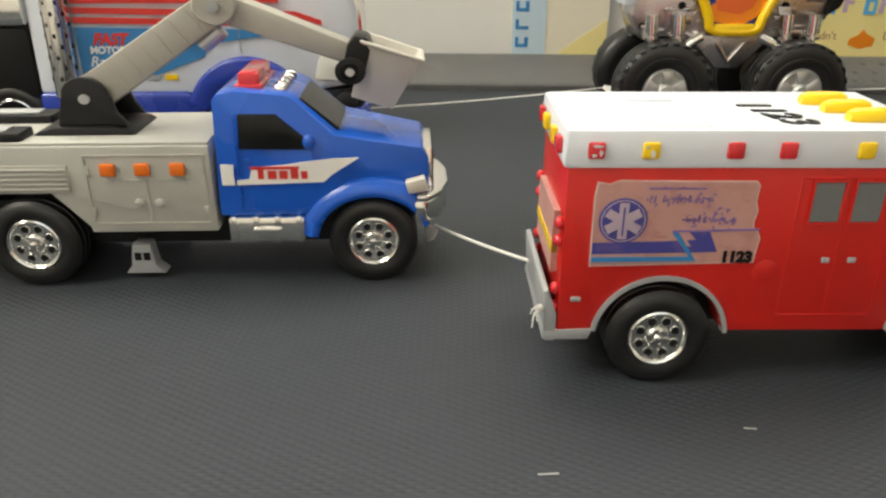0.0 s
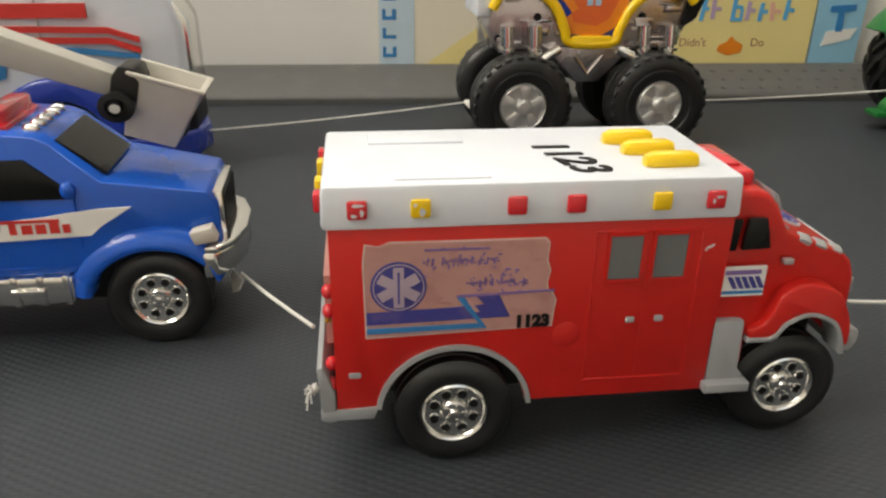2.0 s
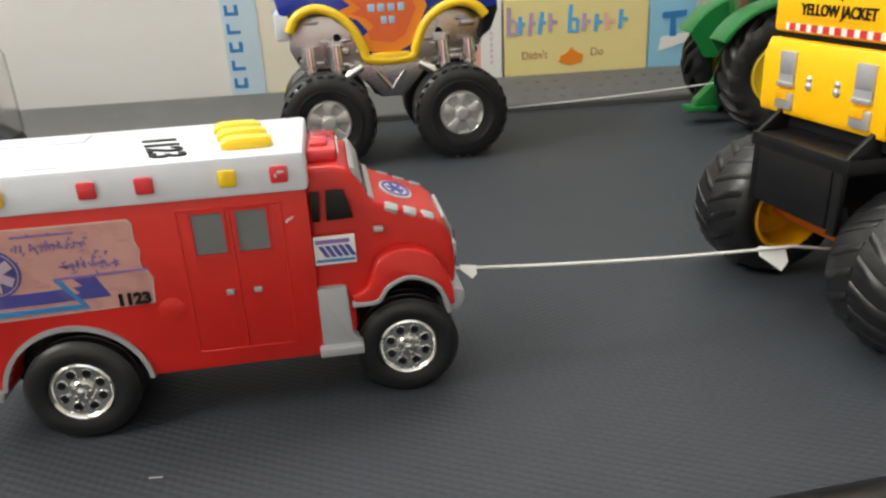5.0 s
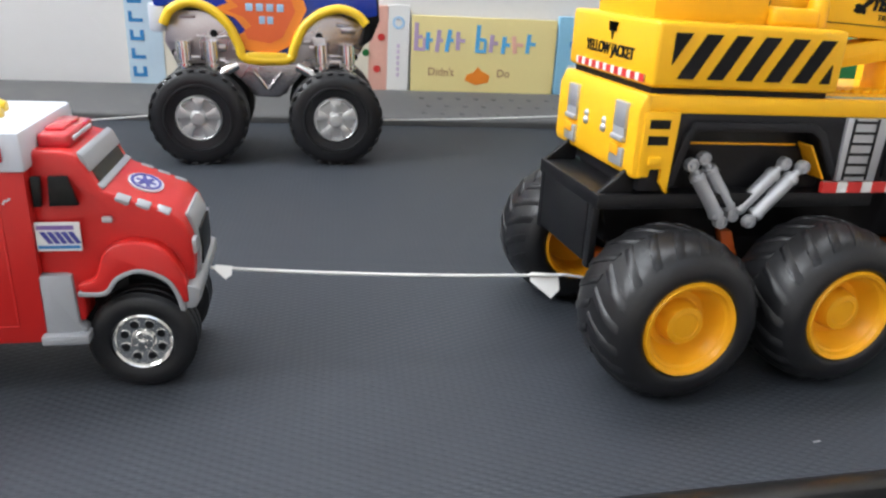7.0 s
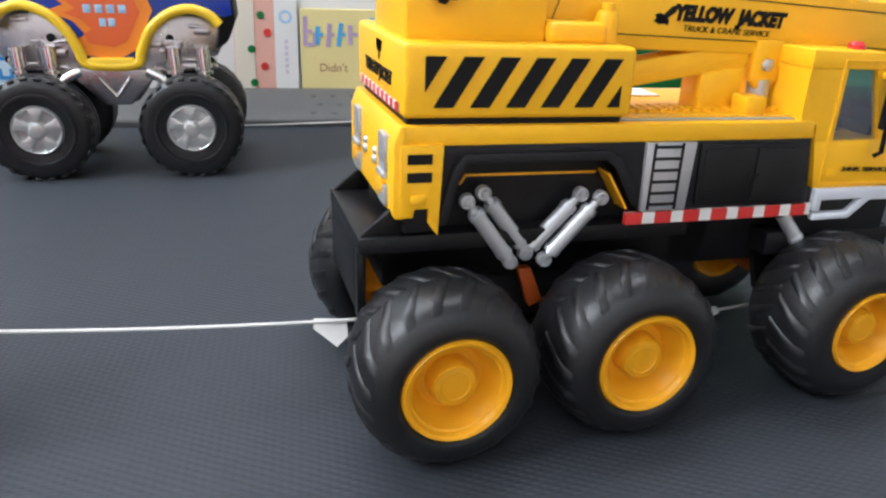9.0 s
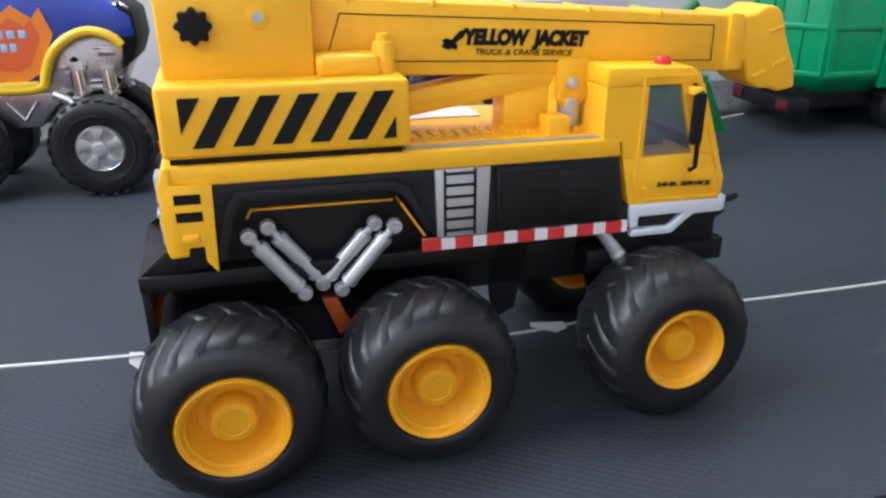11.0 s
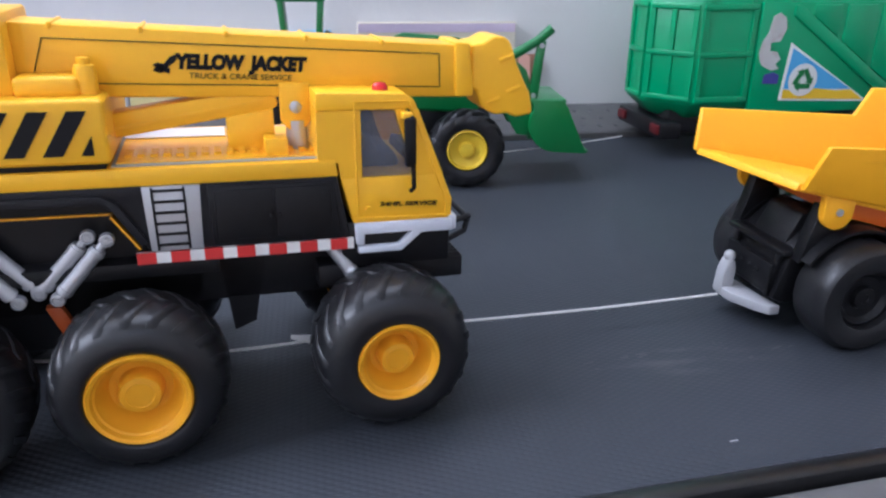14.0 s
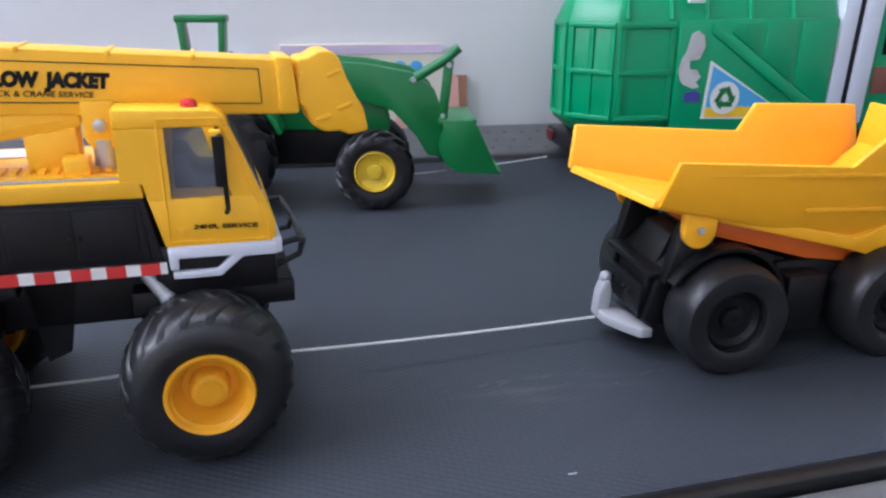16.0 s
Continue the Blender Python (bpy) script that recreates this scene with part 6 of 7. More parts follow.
# ---- tractor with front loader ----
def tractor():
    t = thing("toy_tractor", 0.6610, 0.4660, 0, -5, "green toy tractor with front loader bucket and yellow rims", "toy tractor", "", 0.965)

    def wheel(x, y, r, w, hole, key, lugs, flip):
        m = pose(x, y, r, 0, x * 300, 180 if flip else 0)
        ty = lug_wheel(key, t, m, r, w, hole, lugs, r * 0.075, 1.2, 0.22, m_tyre_dull)
        share("rim", kept("rim/" + key, lambda: lathe([(hole, 0.004), (hole, -w * 0.40), (hole * 0.93, -w * 0.44), (hole * 0.84, -w * 0.34), (hole * 0.4, -w * 0.26), (hole * 0.34, -w * 0.38), (hole * 0.2, -w * 0.40), (0, -w * 0.40)], 36), m_rim_yellow, 30), ty, pose(0, 0, 0))

    for s in (-1, 1):
        wheel(0.0, s * 0.058, 0.068, 0.046, 0.036, "tractor_rear", 16, s > 0)
        wheel(0.176, s * 0.05, 0.0455, 0.036, 0.0240, "tractor_front", 15, s > 0)
        part("rear_fender", prism(arc(0.0, 0.066, 0.082, 150, 20, 14) + arc(0.0, 0.066, 0.077, 20, 150, 14), min(s * 0.034, s * 0.078), max(s * 0.034, s * 0.078), 0.0012), m_green, t, "green rear fender")
        part("fender_wall", prism(arc(0.0, 0.066, 0.081, 150, 20, 14) + [(0.05, 0.075), (-0.05, 0.075)], min(s * 0.031, s * 0.035), max(s * 0.031, s * 0.035)), m_green, t)
        part("axle_end", tube([(0, s * 0.02, 0.068), (0, s * 0.05, 0.068)], 0.01, 12), m_green, t)
        arm = [(0.045, 0.115), (0.060, 0.150), (0.105, 0.168), (0.170, 0.163), (0.222, 0.153), (0.246, 0.134), (0.258, 0.102), (0.262, 0.066), (0.254, 0.056), (0.238, 0.058), (0.224, 0.082), (0.198, 0.110), (0.150, 0.126), (0.085, 0.124), (0.058, 0.104)]
        part("loader_arm", prism(arm, s * 0.034 - 0.004, s * 0.034 + 0.004, 0.0015), m_green, t, "green curved loader arm")
        part("roll_post", prism([(-0.012 + s * 0.017 - 0.0035, 0.128), (-0.012 + s * 0.017 + 0.0035, 0.128), (-0.012 + s * 0.023 + 0.0035, 0.212), (-0.012 + s * 0.023 - 0.0035, 0.212)], -0.012, 0.012, 0.0015), m_green, t, "green roll bar post")
        part("step", box(0.035, 0.062, min(s * 0.03, s * 0.048), max(s * 0.03, s * 0.048), 0.05, 0.056, 0.001), m_green, t)
    part("tilt_link", tube([(0.218, -0.034, 0.143), (0.258, -0.034, 0.166), (0.274, -0.034, 0.180)], 0.0056, 10), m_green, t, "green tilt link")
    part("tilt_link", prism([(0.258, 0.166), (0.268, 0.166), (0.261, 0.100), (0.250, 0.100)], -0.038, -0.030, 0.0015), m_green, t)
    for px, pz in ((0.2625, 0.161), (0.2555, 0.104), (0.222, 0.145)):
        part("link_pin", lathe([(0.003, -0.040), (0.003, -0.028)], 12, at=(px, 0, pz)), m_silver, t)
    part("roll_bar_top", box(-0.040, 0.016, -0.013, 0.013, 0.2055, 0.2135, 0.002), m_green, t)
    part("bonnet", prism([(0.030, 0.088), (0.192, 0.080), (0.197, 0.092), (0.192, 0.118), (0.180, 0.126), (0.04, 0.140), (0.030, 0.138)], -0.024, 0.024, 0.005, 3), m_green, t, "green bonnet")
    part("engine_block", box(0.02, 0.185, -0.018, 0.018, 0.045, 0.092, 0.003), m_black, t, "black engine block")
    part("gearbox", box(-0.03, 0.045, -0.028, 0.028, 0.05, 0.11, 0.003), m_green, t)
    part("axle_housing", tube([(0, -0.04, 0.068), (0, 0.04, 0.068)], 0.014, 14), m_green, t, "green rear axle housing")
    part("seat", prism([(-0.03, 0.12), (0.012, 0.12), (0.012, 0.13), (-0.018, 0.133), (-0.026, 0.165), (-0.034, 0.163)], -0.018, 0.018, 0.003), m_seat_brown, t, "brown seat")
    part("steering_wheel", moved(lathe([(0.014, -0.0015), (0.0165, -0.0015), (0.0165, 0.0015), (0.014, 0.0015)], 24, "z", closed=True), pose(0.028, 0, 0.163, 0, 35, 0)), m_ink_black, t)
    part("hitch", prism([(-0.072, 0.022), (-0.055, 0.018), (-0.04, 0.02), (-0.026, 0.055), (-0.030, 0.078), (-0.040, 0.078), (-0.048, 0.052), (-0.070, 0.030)], -0.009, 0.009, 0.0015), m_green, t, "green rear hitch")
    part("hitch_foot", box(-0.082, -0.045, -0.014, 0.014, 0.0155, 0.022, 0.0015), m_green, t)
    part("front_axle", tube([(0.176, -0.04, 0.0455), (0.176, 0.04, 0.0455)], 0.006, 10), m_rim_yellow, t)
    # bucket: a curved shell with end plates
    curve = [(0.254, 0.100)] + arc(0.284, 0.071, 0.033, 150, 270, 10) + [(0.322, 0.036)]
    inner = [(x + 0.004 * (0.8 if i else 0.6), z + 0.003) for i, (x, z) in enumerate(curve)]
    part("bucket_shell", prism(curve + inner[::-1], -0.046, 0.046, 0.0006), m_green, t, "green loader bucket")
    for s in (-1, 1):
        part("bucket_end", prism(curve + [(0.296, 0.092), (0.288, 0.100), (0.255, 0.100)], s * 0.046 - 0.0018, s * 0.046 + 0.0018, 0.0008), m_green, t, "green bucket end plate")
    for yy in (-0.03, -0.01, 0.01, 0.03):
        part("bucket_bracket", prism(arc(0.284, 0.071, 0.037, 140, 215, 8) + arc(0.284, 0.071, 0.0318, 215, 140, 8), yy - 0.002, yy + 0.002, 0.0006), m_green, t)
    part("bucket_lip", box(0.25, 0.294, -0.046, 0.046, 0.094, 0.101, 0.0015), m_green, t)
    return t


m_seat_brown = material("seat_brown", (0.16, 0.08, 0.05), 0.6, vary=0.15)
tractor()


# ---- garbage truck ----
def garbage_truck():
    t = thing("toy_garbage_truck", 1.0838, 0.5431, 0, 1.9, "large green toy garbage truck with recycling sticker", "toy truck", "", 1.007)
    S = 0.072
    def ring(z, inset, cut):
        x0, x1, y = inset, 0.345, S - inset
        return [(x0, y - cut, z), (x0, cut - y, z), (x0 + cut * 0.9, -y, z), (x1, -y, z), (x1, y, z), (x0 + cut * 0.9, y, z)]

    hop = bmesh.new()
    rings = [[hop.verts.new(q) for q in ring(*r)] for r in ((0.050, 0.026, 0.030), (0.072, 0.0, 0.050), (0.196, 0.0, 0.050), (0.236, 0.014, 0.046), (0.258, 0.034, 0.030))]
    for r0, r1 in zip(rings, rings[1:]):
        for i in range(6):
            hop.faces.new((r0[i], r0[(i + 1) % 6], r1[(i + 1) % 6], r1[i]))
    hop.faces.new(rings[0][::-1])
    hop.faces.new(rings[-1])
    bmesh.ops.recalc_face_normals(hop, faces=hop.faces[:])
    bevel(hop, 0.003, 2)
    part("hopper", hop, m_green_truck, t, "green hopper body with slanted corners")

    def rib_frame(m, cols, rows, wide):
        """Raised bars round recessed panels, butted end to end."""
        for z in rows:
            part("body_rib", moved(box(cols[0] - wide, cols[-1] + wide, -0.0034, 0.001, z - wide, z + wide, 0.0012), m), m_green_truck, t, "green moulded rib")
        for x in cols:
            for z0, z1 in zip(rows, rows[1:]):
                part("body_rib", moved(box(x - wide, x + wide, -0.0030, 0.001, z0 + wide, z1 - wide), m), m_green_truck, t)

    rows = (0.078, 0.134, 0.190)
    rib_frame(pose(0, -S, 0), (0.050, 0.116), rows, 0.0035)
    angle = math.degrees(math.atan2(-0.050, 0.045))
    rib_frame(pose(0.0, 0.050 - S, 0, 0, 0, angle), (0.006, 0.033, 0.061), rows, 0.0032)
    rib_frame(pose(0.0, 0.0, 0, 0, 0, -90), (-0.018, 0.018), rows, 0.0032)
    for x in (0.055, 0.112, 0.16, 0.22, 0.28):
        part("body_rib", tube([(x, -S - 0.001, 0.197), (x + 0.002, -S + 0.0125, 0.236), (x + 0.003, -S + 0.032, 0.257)], 0.003, 6), m_green_truck, t)
    part("number_bar", box(0.130, 0.150, -S - 0.0075, -S, 0.216, 0.224, 0.0004), m_paper, t, "small white printed bar")
    part("side_panel", prism([(0.122, 0.060), (0.344, 0.060), (0.344, 0.197), (0.122, 0.197)], -S - 0.006, -S + 0.002, 0.002), m_green_truck, t, "green side panel")
    part("brace", prism([(0.165, 0.180), (0.165, 0.193), (0.172, 0.193), (0.340, 0.080), (0.340, 0.068), (0.330, 0.068)], -S - 0.0095, -S - 0.004, 0.0015), m_green_truck, t, "green diagonal brace")
    for x0, x1 in ((0.192, 0.232), (0.240, 0.282), (0.290, 0.338)):
        part("upper_panel", prism([(x0, 0.191 - 0.672 * (x0 - 0.177)), (x1, 0.191 - 0.672 * (x1 - 0.177)), (x1, 0.1935), (x0, 0.1935)], -S - 0.0078, -S - 0.004, 0.0012), m_green_truck, t)
    y = -S - 0.0064
    tri = part("recycling_sticker", prism([(0.163, 0.076), (0.296, 0.072), (0.168, 0.148)], y - 0.0006, y + 0.001), m_paper, t, "white-edged triangular recycling sticker")
    part("sticker_sky", prism([(0.1675, 0.0905), (0.266, 0.0885), (0.172, 0.1415)], y - 0.001, y), m_sky_blue, tri, "sky blue field")
    part("sticker_sand", prism([(0.1672, 0.0785), (0.287, 0.0748), (0.266, 0.0880), (0.245, 0.0868), (0.215, 0.0905), (0.19, 0.0872), (0.1672, 0.090)], y - 0.0011, y), m_lamp_yellow, tri, "yellow field")
    part("sticker_disc", lathe([(0.0205, y - 0.0014), (0.0205, y), (0, y)], 32, at=(0.193, 0, 0.1015)), m_paper, tri)
    for k in range(3):
        a = 120 * k + 180
        bm = moved(prism([(-0.011, -0.0035), (0.004, -0.0035), (0.004, -0.0065), (0.0115, 0.0), (0.004, 0.0062), (0.004, 0.0028), (-0.011, 0.0028)], -0.0004, 0.0004), pose(0, 0, 0, 0, a, 0) @ Matrix.Translation((0, 0, 0.0082)))
        part("recycling_arrow", moved(bm, pose(0.193, y - 0.0016, 0.1015)), m_green, tri, "green bent arrow")
    part("torn_sticker", prism([(0.128, 0.126), (0.132, 0.120), (0.146, 0.114), (0.156, 0.116), (0.150, 0.122), (0.156, 0.128), (0.150, 0.137), (0.140, 0.138), (0.139, 0.148), (0.152, 0.150), (0.158, 0.165), (0.155, 0.178), (0.146, 0.184), (0.138, 0.180), (0.134, 0.160), (0.128, 0.150), (0.125, 0.136)], y - 0.0006, y + 0.001), m_torn, t, "torn faded sticker")
    part("sticker_scrap", prism([(0.136, 0.098), (0.158, 0.097), (0.158, 0.108), (0.150, 0.112), (0.137, 0.109)], y - 0.0006, y + 0.001), m_ink_blue, t)
    part("white_band", prism([(0.343, 0.062), (0.366, 0.062), (0.372, 0.255), (0.350, 0.255)], -S - 0.006, S, 0.002), m_white, t, "white body band")
    part("gap_band", prism([(0.366, 0.058), (0.376, 0.058), (0.382, 0.25), (0.372, 0.25)], -S - 0.002, S, 0.001), m_ink_black, t)
    part("white_band", prism([(0.376, 0.062), (0.402, 0.062), (0.408, 0.255), (0.382, 0.255)], -S - 0.006, S, 0.002), m_white, t)
    part("latch", box(0.352, 0.388, -S - 0.009, -S - 0.004, 0.058, 0.074, 0.002), m_navy, t, "blue latch")
    part("cab", prism([(0.405, 0.05), (0.52, 0.05), (0.53, 0.15), (0.512, 0.25), (0.41, 0.255)], -S, S, 0.006, 3), m_green_truck, t, "green cab")
    part("cab_window", box(0.42, 0.49, -S - 0.001, -S + 0.002, 0.15, 0.232, 0.002), m_glass_dark, t)
    part("cab_badge", box(0.412, 0.44, -S - 0.0012, -S + 0.002, 0.1, 0.135, 0.001), m_torn_red, t)
    part("frame", box(0.03, 0.52, -0.045, 0.045, 0.03, 0.06, 0.003), m_black, t, "black frame")
    part("rear_bumper", box(0.012, 0.04, -0.066, 0.066, 0.026, 0.048, 0.003), m_black, t, "black rear bumper")
    for yy in (-0.05, 0.05):
        part("tail_lamp", box(0.0085, 0.014, yy - 0.011, yy + 0.011, 0.032, 0.044, 0.0015), m_tail, t, "dark red tail lamp")
    for x in (0.175, 0.265, 0.46):
        part("wheel_arch", prism(arc(x, 0.036, 0.042, 165, 15, 14) + arc(x, 0.036, 0.036, 15, 165, 14), -S - 0.003, S + 0.003, 0.001), m_black, t, "black wheel arch")
        for s in (-1, 1):
            road_wheel(t, x, s * 0.058, 0.034, s > 0, 0.034, 0.026, 0.018, "garbage")
    return t


m_torn = material("torn_pale_sticker", (0.55, 0.55, 0.52), 0.6, vary=0.2, scale=120, grime=0.5, grime_color=(0.3, 0.12, 0.1))
m_tail = material("dark_red_lens", (0.10, 0.006, 0.008), 0.3, vary=0.1)
m_torn_red = material("brown_badge", (0.22, 0.08, 0.05), 0.5, vary=0.2)
garbage_truck()


# ---- blue racing transporter ----
def racing_truck():
    t = thing("toy_racing_truck", -0.2583, 0.3782, 0, 4.5, "white and blue toy racing truck with printed livery", "toy truck", "", 0.96)
    S = 0.056
    body = [(-0.20, 0.058), (-0.045, 0.058)] + arc(0.004, 0.036, 0.047, 150, 15, 14) + [(0.075, 0.062), (0.108, 0.066), (0.116, 0.078), (0.114, 0.135), (0.104, 0.165), (0.06, 0.185), (-0.05, 0.215), (-0.20, 0.215)]

    def nose(x, y, z):
        k = 1.0
        if x > 0.05:
            k = 1 - 0.16 * ((x - 0.05) / 0.066) ** 2
        if z > 0.13:
            k *= 1 - 0.10 * (z - 0.13) / 0.08
        return x, y * k, z

    part("body", prism(body, -S, S, 0.006, 3, nose), m_white, t, "glossy white body")
    part("skirt", prism([(-0.20, 0.028), (-0.046, 0.028), (-0.042, 0.046), (-0.054, 0.062), (-0.20, 0.062)], -S - 0.004, S + 0.004, 0.004, 3), m_navy, t, "blue side skirt")
    for s in (-1, 1):
        fen = arc(0.004, 0.034, 0.062, 165, 12, 20) + arc(0.004, 0.034, 0.0405, 5, 172, 20)
        part("fender", prism(fen, min(s * (S - 0.012), s * (S + 0.006)), max(s * (S - 0.012), s * (S + 0.006)), 0.005, 3), m_navy, t, "round blue fender")
        part("headlamp", prism([(0.070, 0.072), (0.100, 0.070), (0.098, 0.098), (0.078, 0.102)], min(s * (S - 0.014), s * (S + 0.001)), max(s * (S - 0.014), s * (S + 0.001)), 0.003), m_lampglass, t, "clear white headlamp")
        part("bumper_lamp", lathe([(0.011, s * (S - 0.012)), (0.011, s * (S - 0.001)), (0.007, s * (S + 0.001)), (0, s * (S + 0.001))], 20, at=(0.100, 0, 0.048)), m_charcoal, t)
        part("lamp_glass", ball(0.103, s * (S - 0.002), 0.048, 0.006, 1, 0.5, 1), m_blue, t)
        part("exhaust_pipe", tube([(-0.170, s * (S + 0.004), 0.060), (-0.167, s * (S + 0.004), 0.21)], 0.0125, 18), m_chrome, t, "perforated chrome exhaust pipe")
        for k in range(24):
            a = radians((-50, 0, 50)[k % 3] + (25 if k // 3 % 2 else 0))
            z = 0.078 + 0.005 * (k // 3) * 2
            part("pipe_hole", ball(-0.1695 + 0.02 * (z - 0.06) + 0.0122 * math.sin(a), s * (S + 0.004) + s * 0.0122 * math.cos(a), z, 0.0022, 0.8, 0.4, 1.1, 8), m_ink_black, t)
    part("bumper", plan_prism([(0.045, -S - 0.004), (0.09, -S - 0.001), (0.116, -0.034), (0.124, 0), (0.116, 0.034), (0.09, S + 0.001), (0.045, S + 0.004), (0.045, 0.03), (0.08, 0.0), (0.045, -0.03)], 0.014, 0.040, 0.004, 3), m_navy, t, "blue front bumper")
    part("bumper_step", plan_prism([(0.06, -S + 0.004), (0.094, -S + 0.004), (0.116, -0.03), (0.118, 0.03), (0.094, S - 0.004), (0.06, S - 0.004)], 0.038, 0.062, 0.003), m_charcoal, t, "dark grille opening")
    part("grille", prism([(0.109, 0.060), (0.119, 0.060), (0.118, 0.140), (0.108, 0.158), (0.102, 0.156)], -0.034, 0.034, 0.003), m_chrome, t, "chrome grille")
    # printed livery on the near side
    y = -S - 0.0006
    for k, z in enumerate((0.128, 0.137)):
        part("red_stripe", prism([(-0.155, z), (0.055, z - 0.004), (0.080, z - 0.012), (0.080, z - 0.0075), (0.055, z + 0.001), (-0.155, z + 0.0055)], y - 0.0004, y + 0.003), m_ink_red, t, "red printed stripe")
    part("red_stripe", box(-0.155, 0.04, y - 0.0004, y + 0.003, 0.146, 0.158), m_ink_red, t)
    part("teal_stripe", prism([(-0.155, 0.070), (-0.085, 0.078), (-0.035, 0.096), (-0.032, 0.108), (0.03, 0.116), (0.078, 0.111), (0.078, 0.115), (0.03, 0.121), (-0.155, 0.124)], y - 0.0003, y + 0.003), m_ink_teal, t, "teal printed field")
    part("livery_lettering", lettering("FAST", 0.0145, side(-0.124, y - 0.0006, 0.1125), shear=0.3, bold=0.0008, depth=0.0002), m_ink_red, t, "red slanted lettering FAST")
    part("livery_lettering", lettering("MOTOR", 0.0092, side(-0.127, y - 0.0006, 0.1025), shear=0.05, bold=0.0004, depth=0.0002), m_paper, t, "white lettering MOTOR")
    part("livery_lettering", lettering("Ra", 0.0135, side(-0.139, y - 0.0006, 0.0915), shear=0.3, bold=0.0002, depth=0.0002), m_paper, t, "white script lettering")
    for x, w, m in ((-0.13, 0.007, m_ink_red), (-0.108, 0.007, m_lamp_yellow), (-0.088, 0.007, m_silver_grey), (-0.07, 0.006, m_lamp_yellow)):
        part("sponsor_bar", box(x - w, x + w, y - 0.0005, y + 0.002, 0.0735, 0.0785), m, t, "small printed bar")
    part("side_seam", box(-0.0005, 0.0005, y - 0.0003, y + 0.002, 0.1, 0.17), m_silver_grey, t)
    part("mirror_bracket", tube([(-0.05, -S - 0.001, 0.108), (-0.05, -S - 0.006, 0.13)], 0.005, 10), m_chrome, t)
    part("trailer_hitch", box(-0.27, -0.19, -0.03, 0.03, 0.03, 0.055, 0.003), m_black, t)
    part("rear_wall", box(-0.222, -0.198, -0.05, 0.05, 0.035, 0.19, 0.004), m_black, t, "black cab rear")
    part("rear_tank", box(-0.27, -0.2, -S, S, 0.03, 0.125, 0.008), m_ink_black, t, "black rear tank")
    part("rear_frame", box(-0.26, -0.2, -S - 0.002, S + 0.002, 0.125, 0.16, 0.005), m_chrome, t)
    for x in (0.004, -0.23):
        for s in (-1, 1):
            road_wheel(t, x, s * 0.046, 0.034, s > 0, 0.034, 0.024, 0.0215, "racing")
    return t


m_lampglass = material("clear_headlamp", (0.75, 0.74, 0.68), 0.15, vary=0.2, scale=60, coat=0.5)
racing_truck()


# ---- picture books between the rail and the wall ----
def book(name, x0, x1, top, mat, label, tilt=0.0):
    t = thing(name, (x0 + x1) / 2, 0.6925, -0.0825, 0, label, "book")
    t.rotation_euler = (0, radians(tilt), 0)
    w, h = (x1 - x0) / 2, top + 0.1
    part("cover", box(-w, w, -0.0055, -0.004, 0, h, 0.0004, 1), mat, t)
    part("pages", box(-w + 0.002, w - 0.002, -0.0038, 0.0025, 0.002, h - 0.002), m_paper, t, "white page block")
    part("back_cover", box(-w, w, 0.0026, 0.004, 0, h, 0.0004, 1), mat, t)
    return t, w, h


def print_mark(parent, bm, mat, label=""):
    return part("print_mark", bm, mat, parent, label)


m_pale_yellow = material("pale_yellow_cover", (0.80, 0.68, 0.30), 0.45, vary=0.06, scale=30)
m_pale_blue = material("pale_blue_cover", (0.50, 0.62, 0.70), 0.45, vary=0.12, scale=30)
m_cream = material("cream_cover", (0.74, 0.68, 0.55), 0.45, vary=0.05, scale=30)
m_pink = material("pink_spine", (0.75, 0.42, 0.33), 0.5, vary=0.12, scale=40)
m_violet = material("violet_print", (0.45, 0.33, 0.50), 0.5, vary=0.1)
m_sky = material("light_sky_cover", (0.28, 0.55, 0.74), 0.45, vary=0.15, scale=30)
m_brown = material("brown_cover", (0.36, 0.17, 0.10), 0.5, vary=0.15, scale=40)
m_lilac = material("lilac_cover", (0.62, 0.52, 0.64), 0.5, vary=0.2, scale=40)

bk, w, h = book("picture_book", 0.406, 0.616, 0.122, m_pale_yellow, "pale yellow picture book with colourful title letters, upright")
rng = random.Random(3)
for i, (dx, mat, hh) in enumerate(zip((-0.096, -0.080, -0.066, -0.052, -0.036, -0.008, 0.012, 0.030, 0.048, 0.066), (m_violet, m_sky_blue, m_violet, m_sky_blue, m_violet, m_sky_blue, m_violet, m_sky_blue, m_pink, m_sky_blue), (0.030, 0.019, 0.024, 0.024, 0.020, 0.030, 0.019, 0.019, 0.019, 0.021))):
    z = h - 0.047 + rng.uniform(-0.002, 0.002)
    bm = moved(box(-0.0030, 0.0030, -0.0004, 0.0004, 0, hh * 1.28, 0.0002, 1), pose(dx - 0.003, -0.0058, z, 0, rng.uniform(-8, 8), 0))
    merge(bm, moved(box(-0.001, 0.0088, -0.0004, 0.0004, hh * 0.55, hh * 0.55 + 0.005, 0.0002, 1), pose(dx - 0.002, -0.0060, z, 0, rng.uniform(-10, 10), 0)))
    if i in (0, 5):
        merge(bm, moved(box(-0.001, 0.0115, -0.0004, 0.0004, 0, 0.0045), pose(dx - 0.002, -0.0062, z)))
        merge(bm, moved(box(0.0085, 0.0125, -0.0004, 0.0004, 0, hh * 0.6), pose(dx - 0.002, -0.0064, z)))
    print_mark(bk, bm, mat, "coloured title letter bar")
part("title_line", lettering("Didn't", 0.0155, side(-0.062, -0.0058, h - 0.077), depth=0.0002), m_brown, bk, "small title lettering")
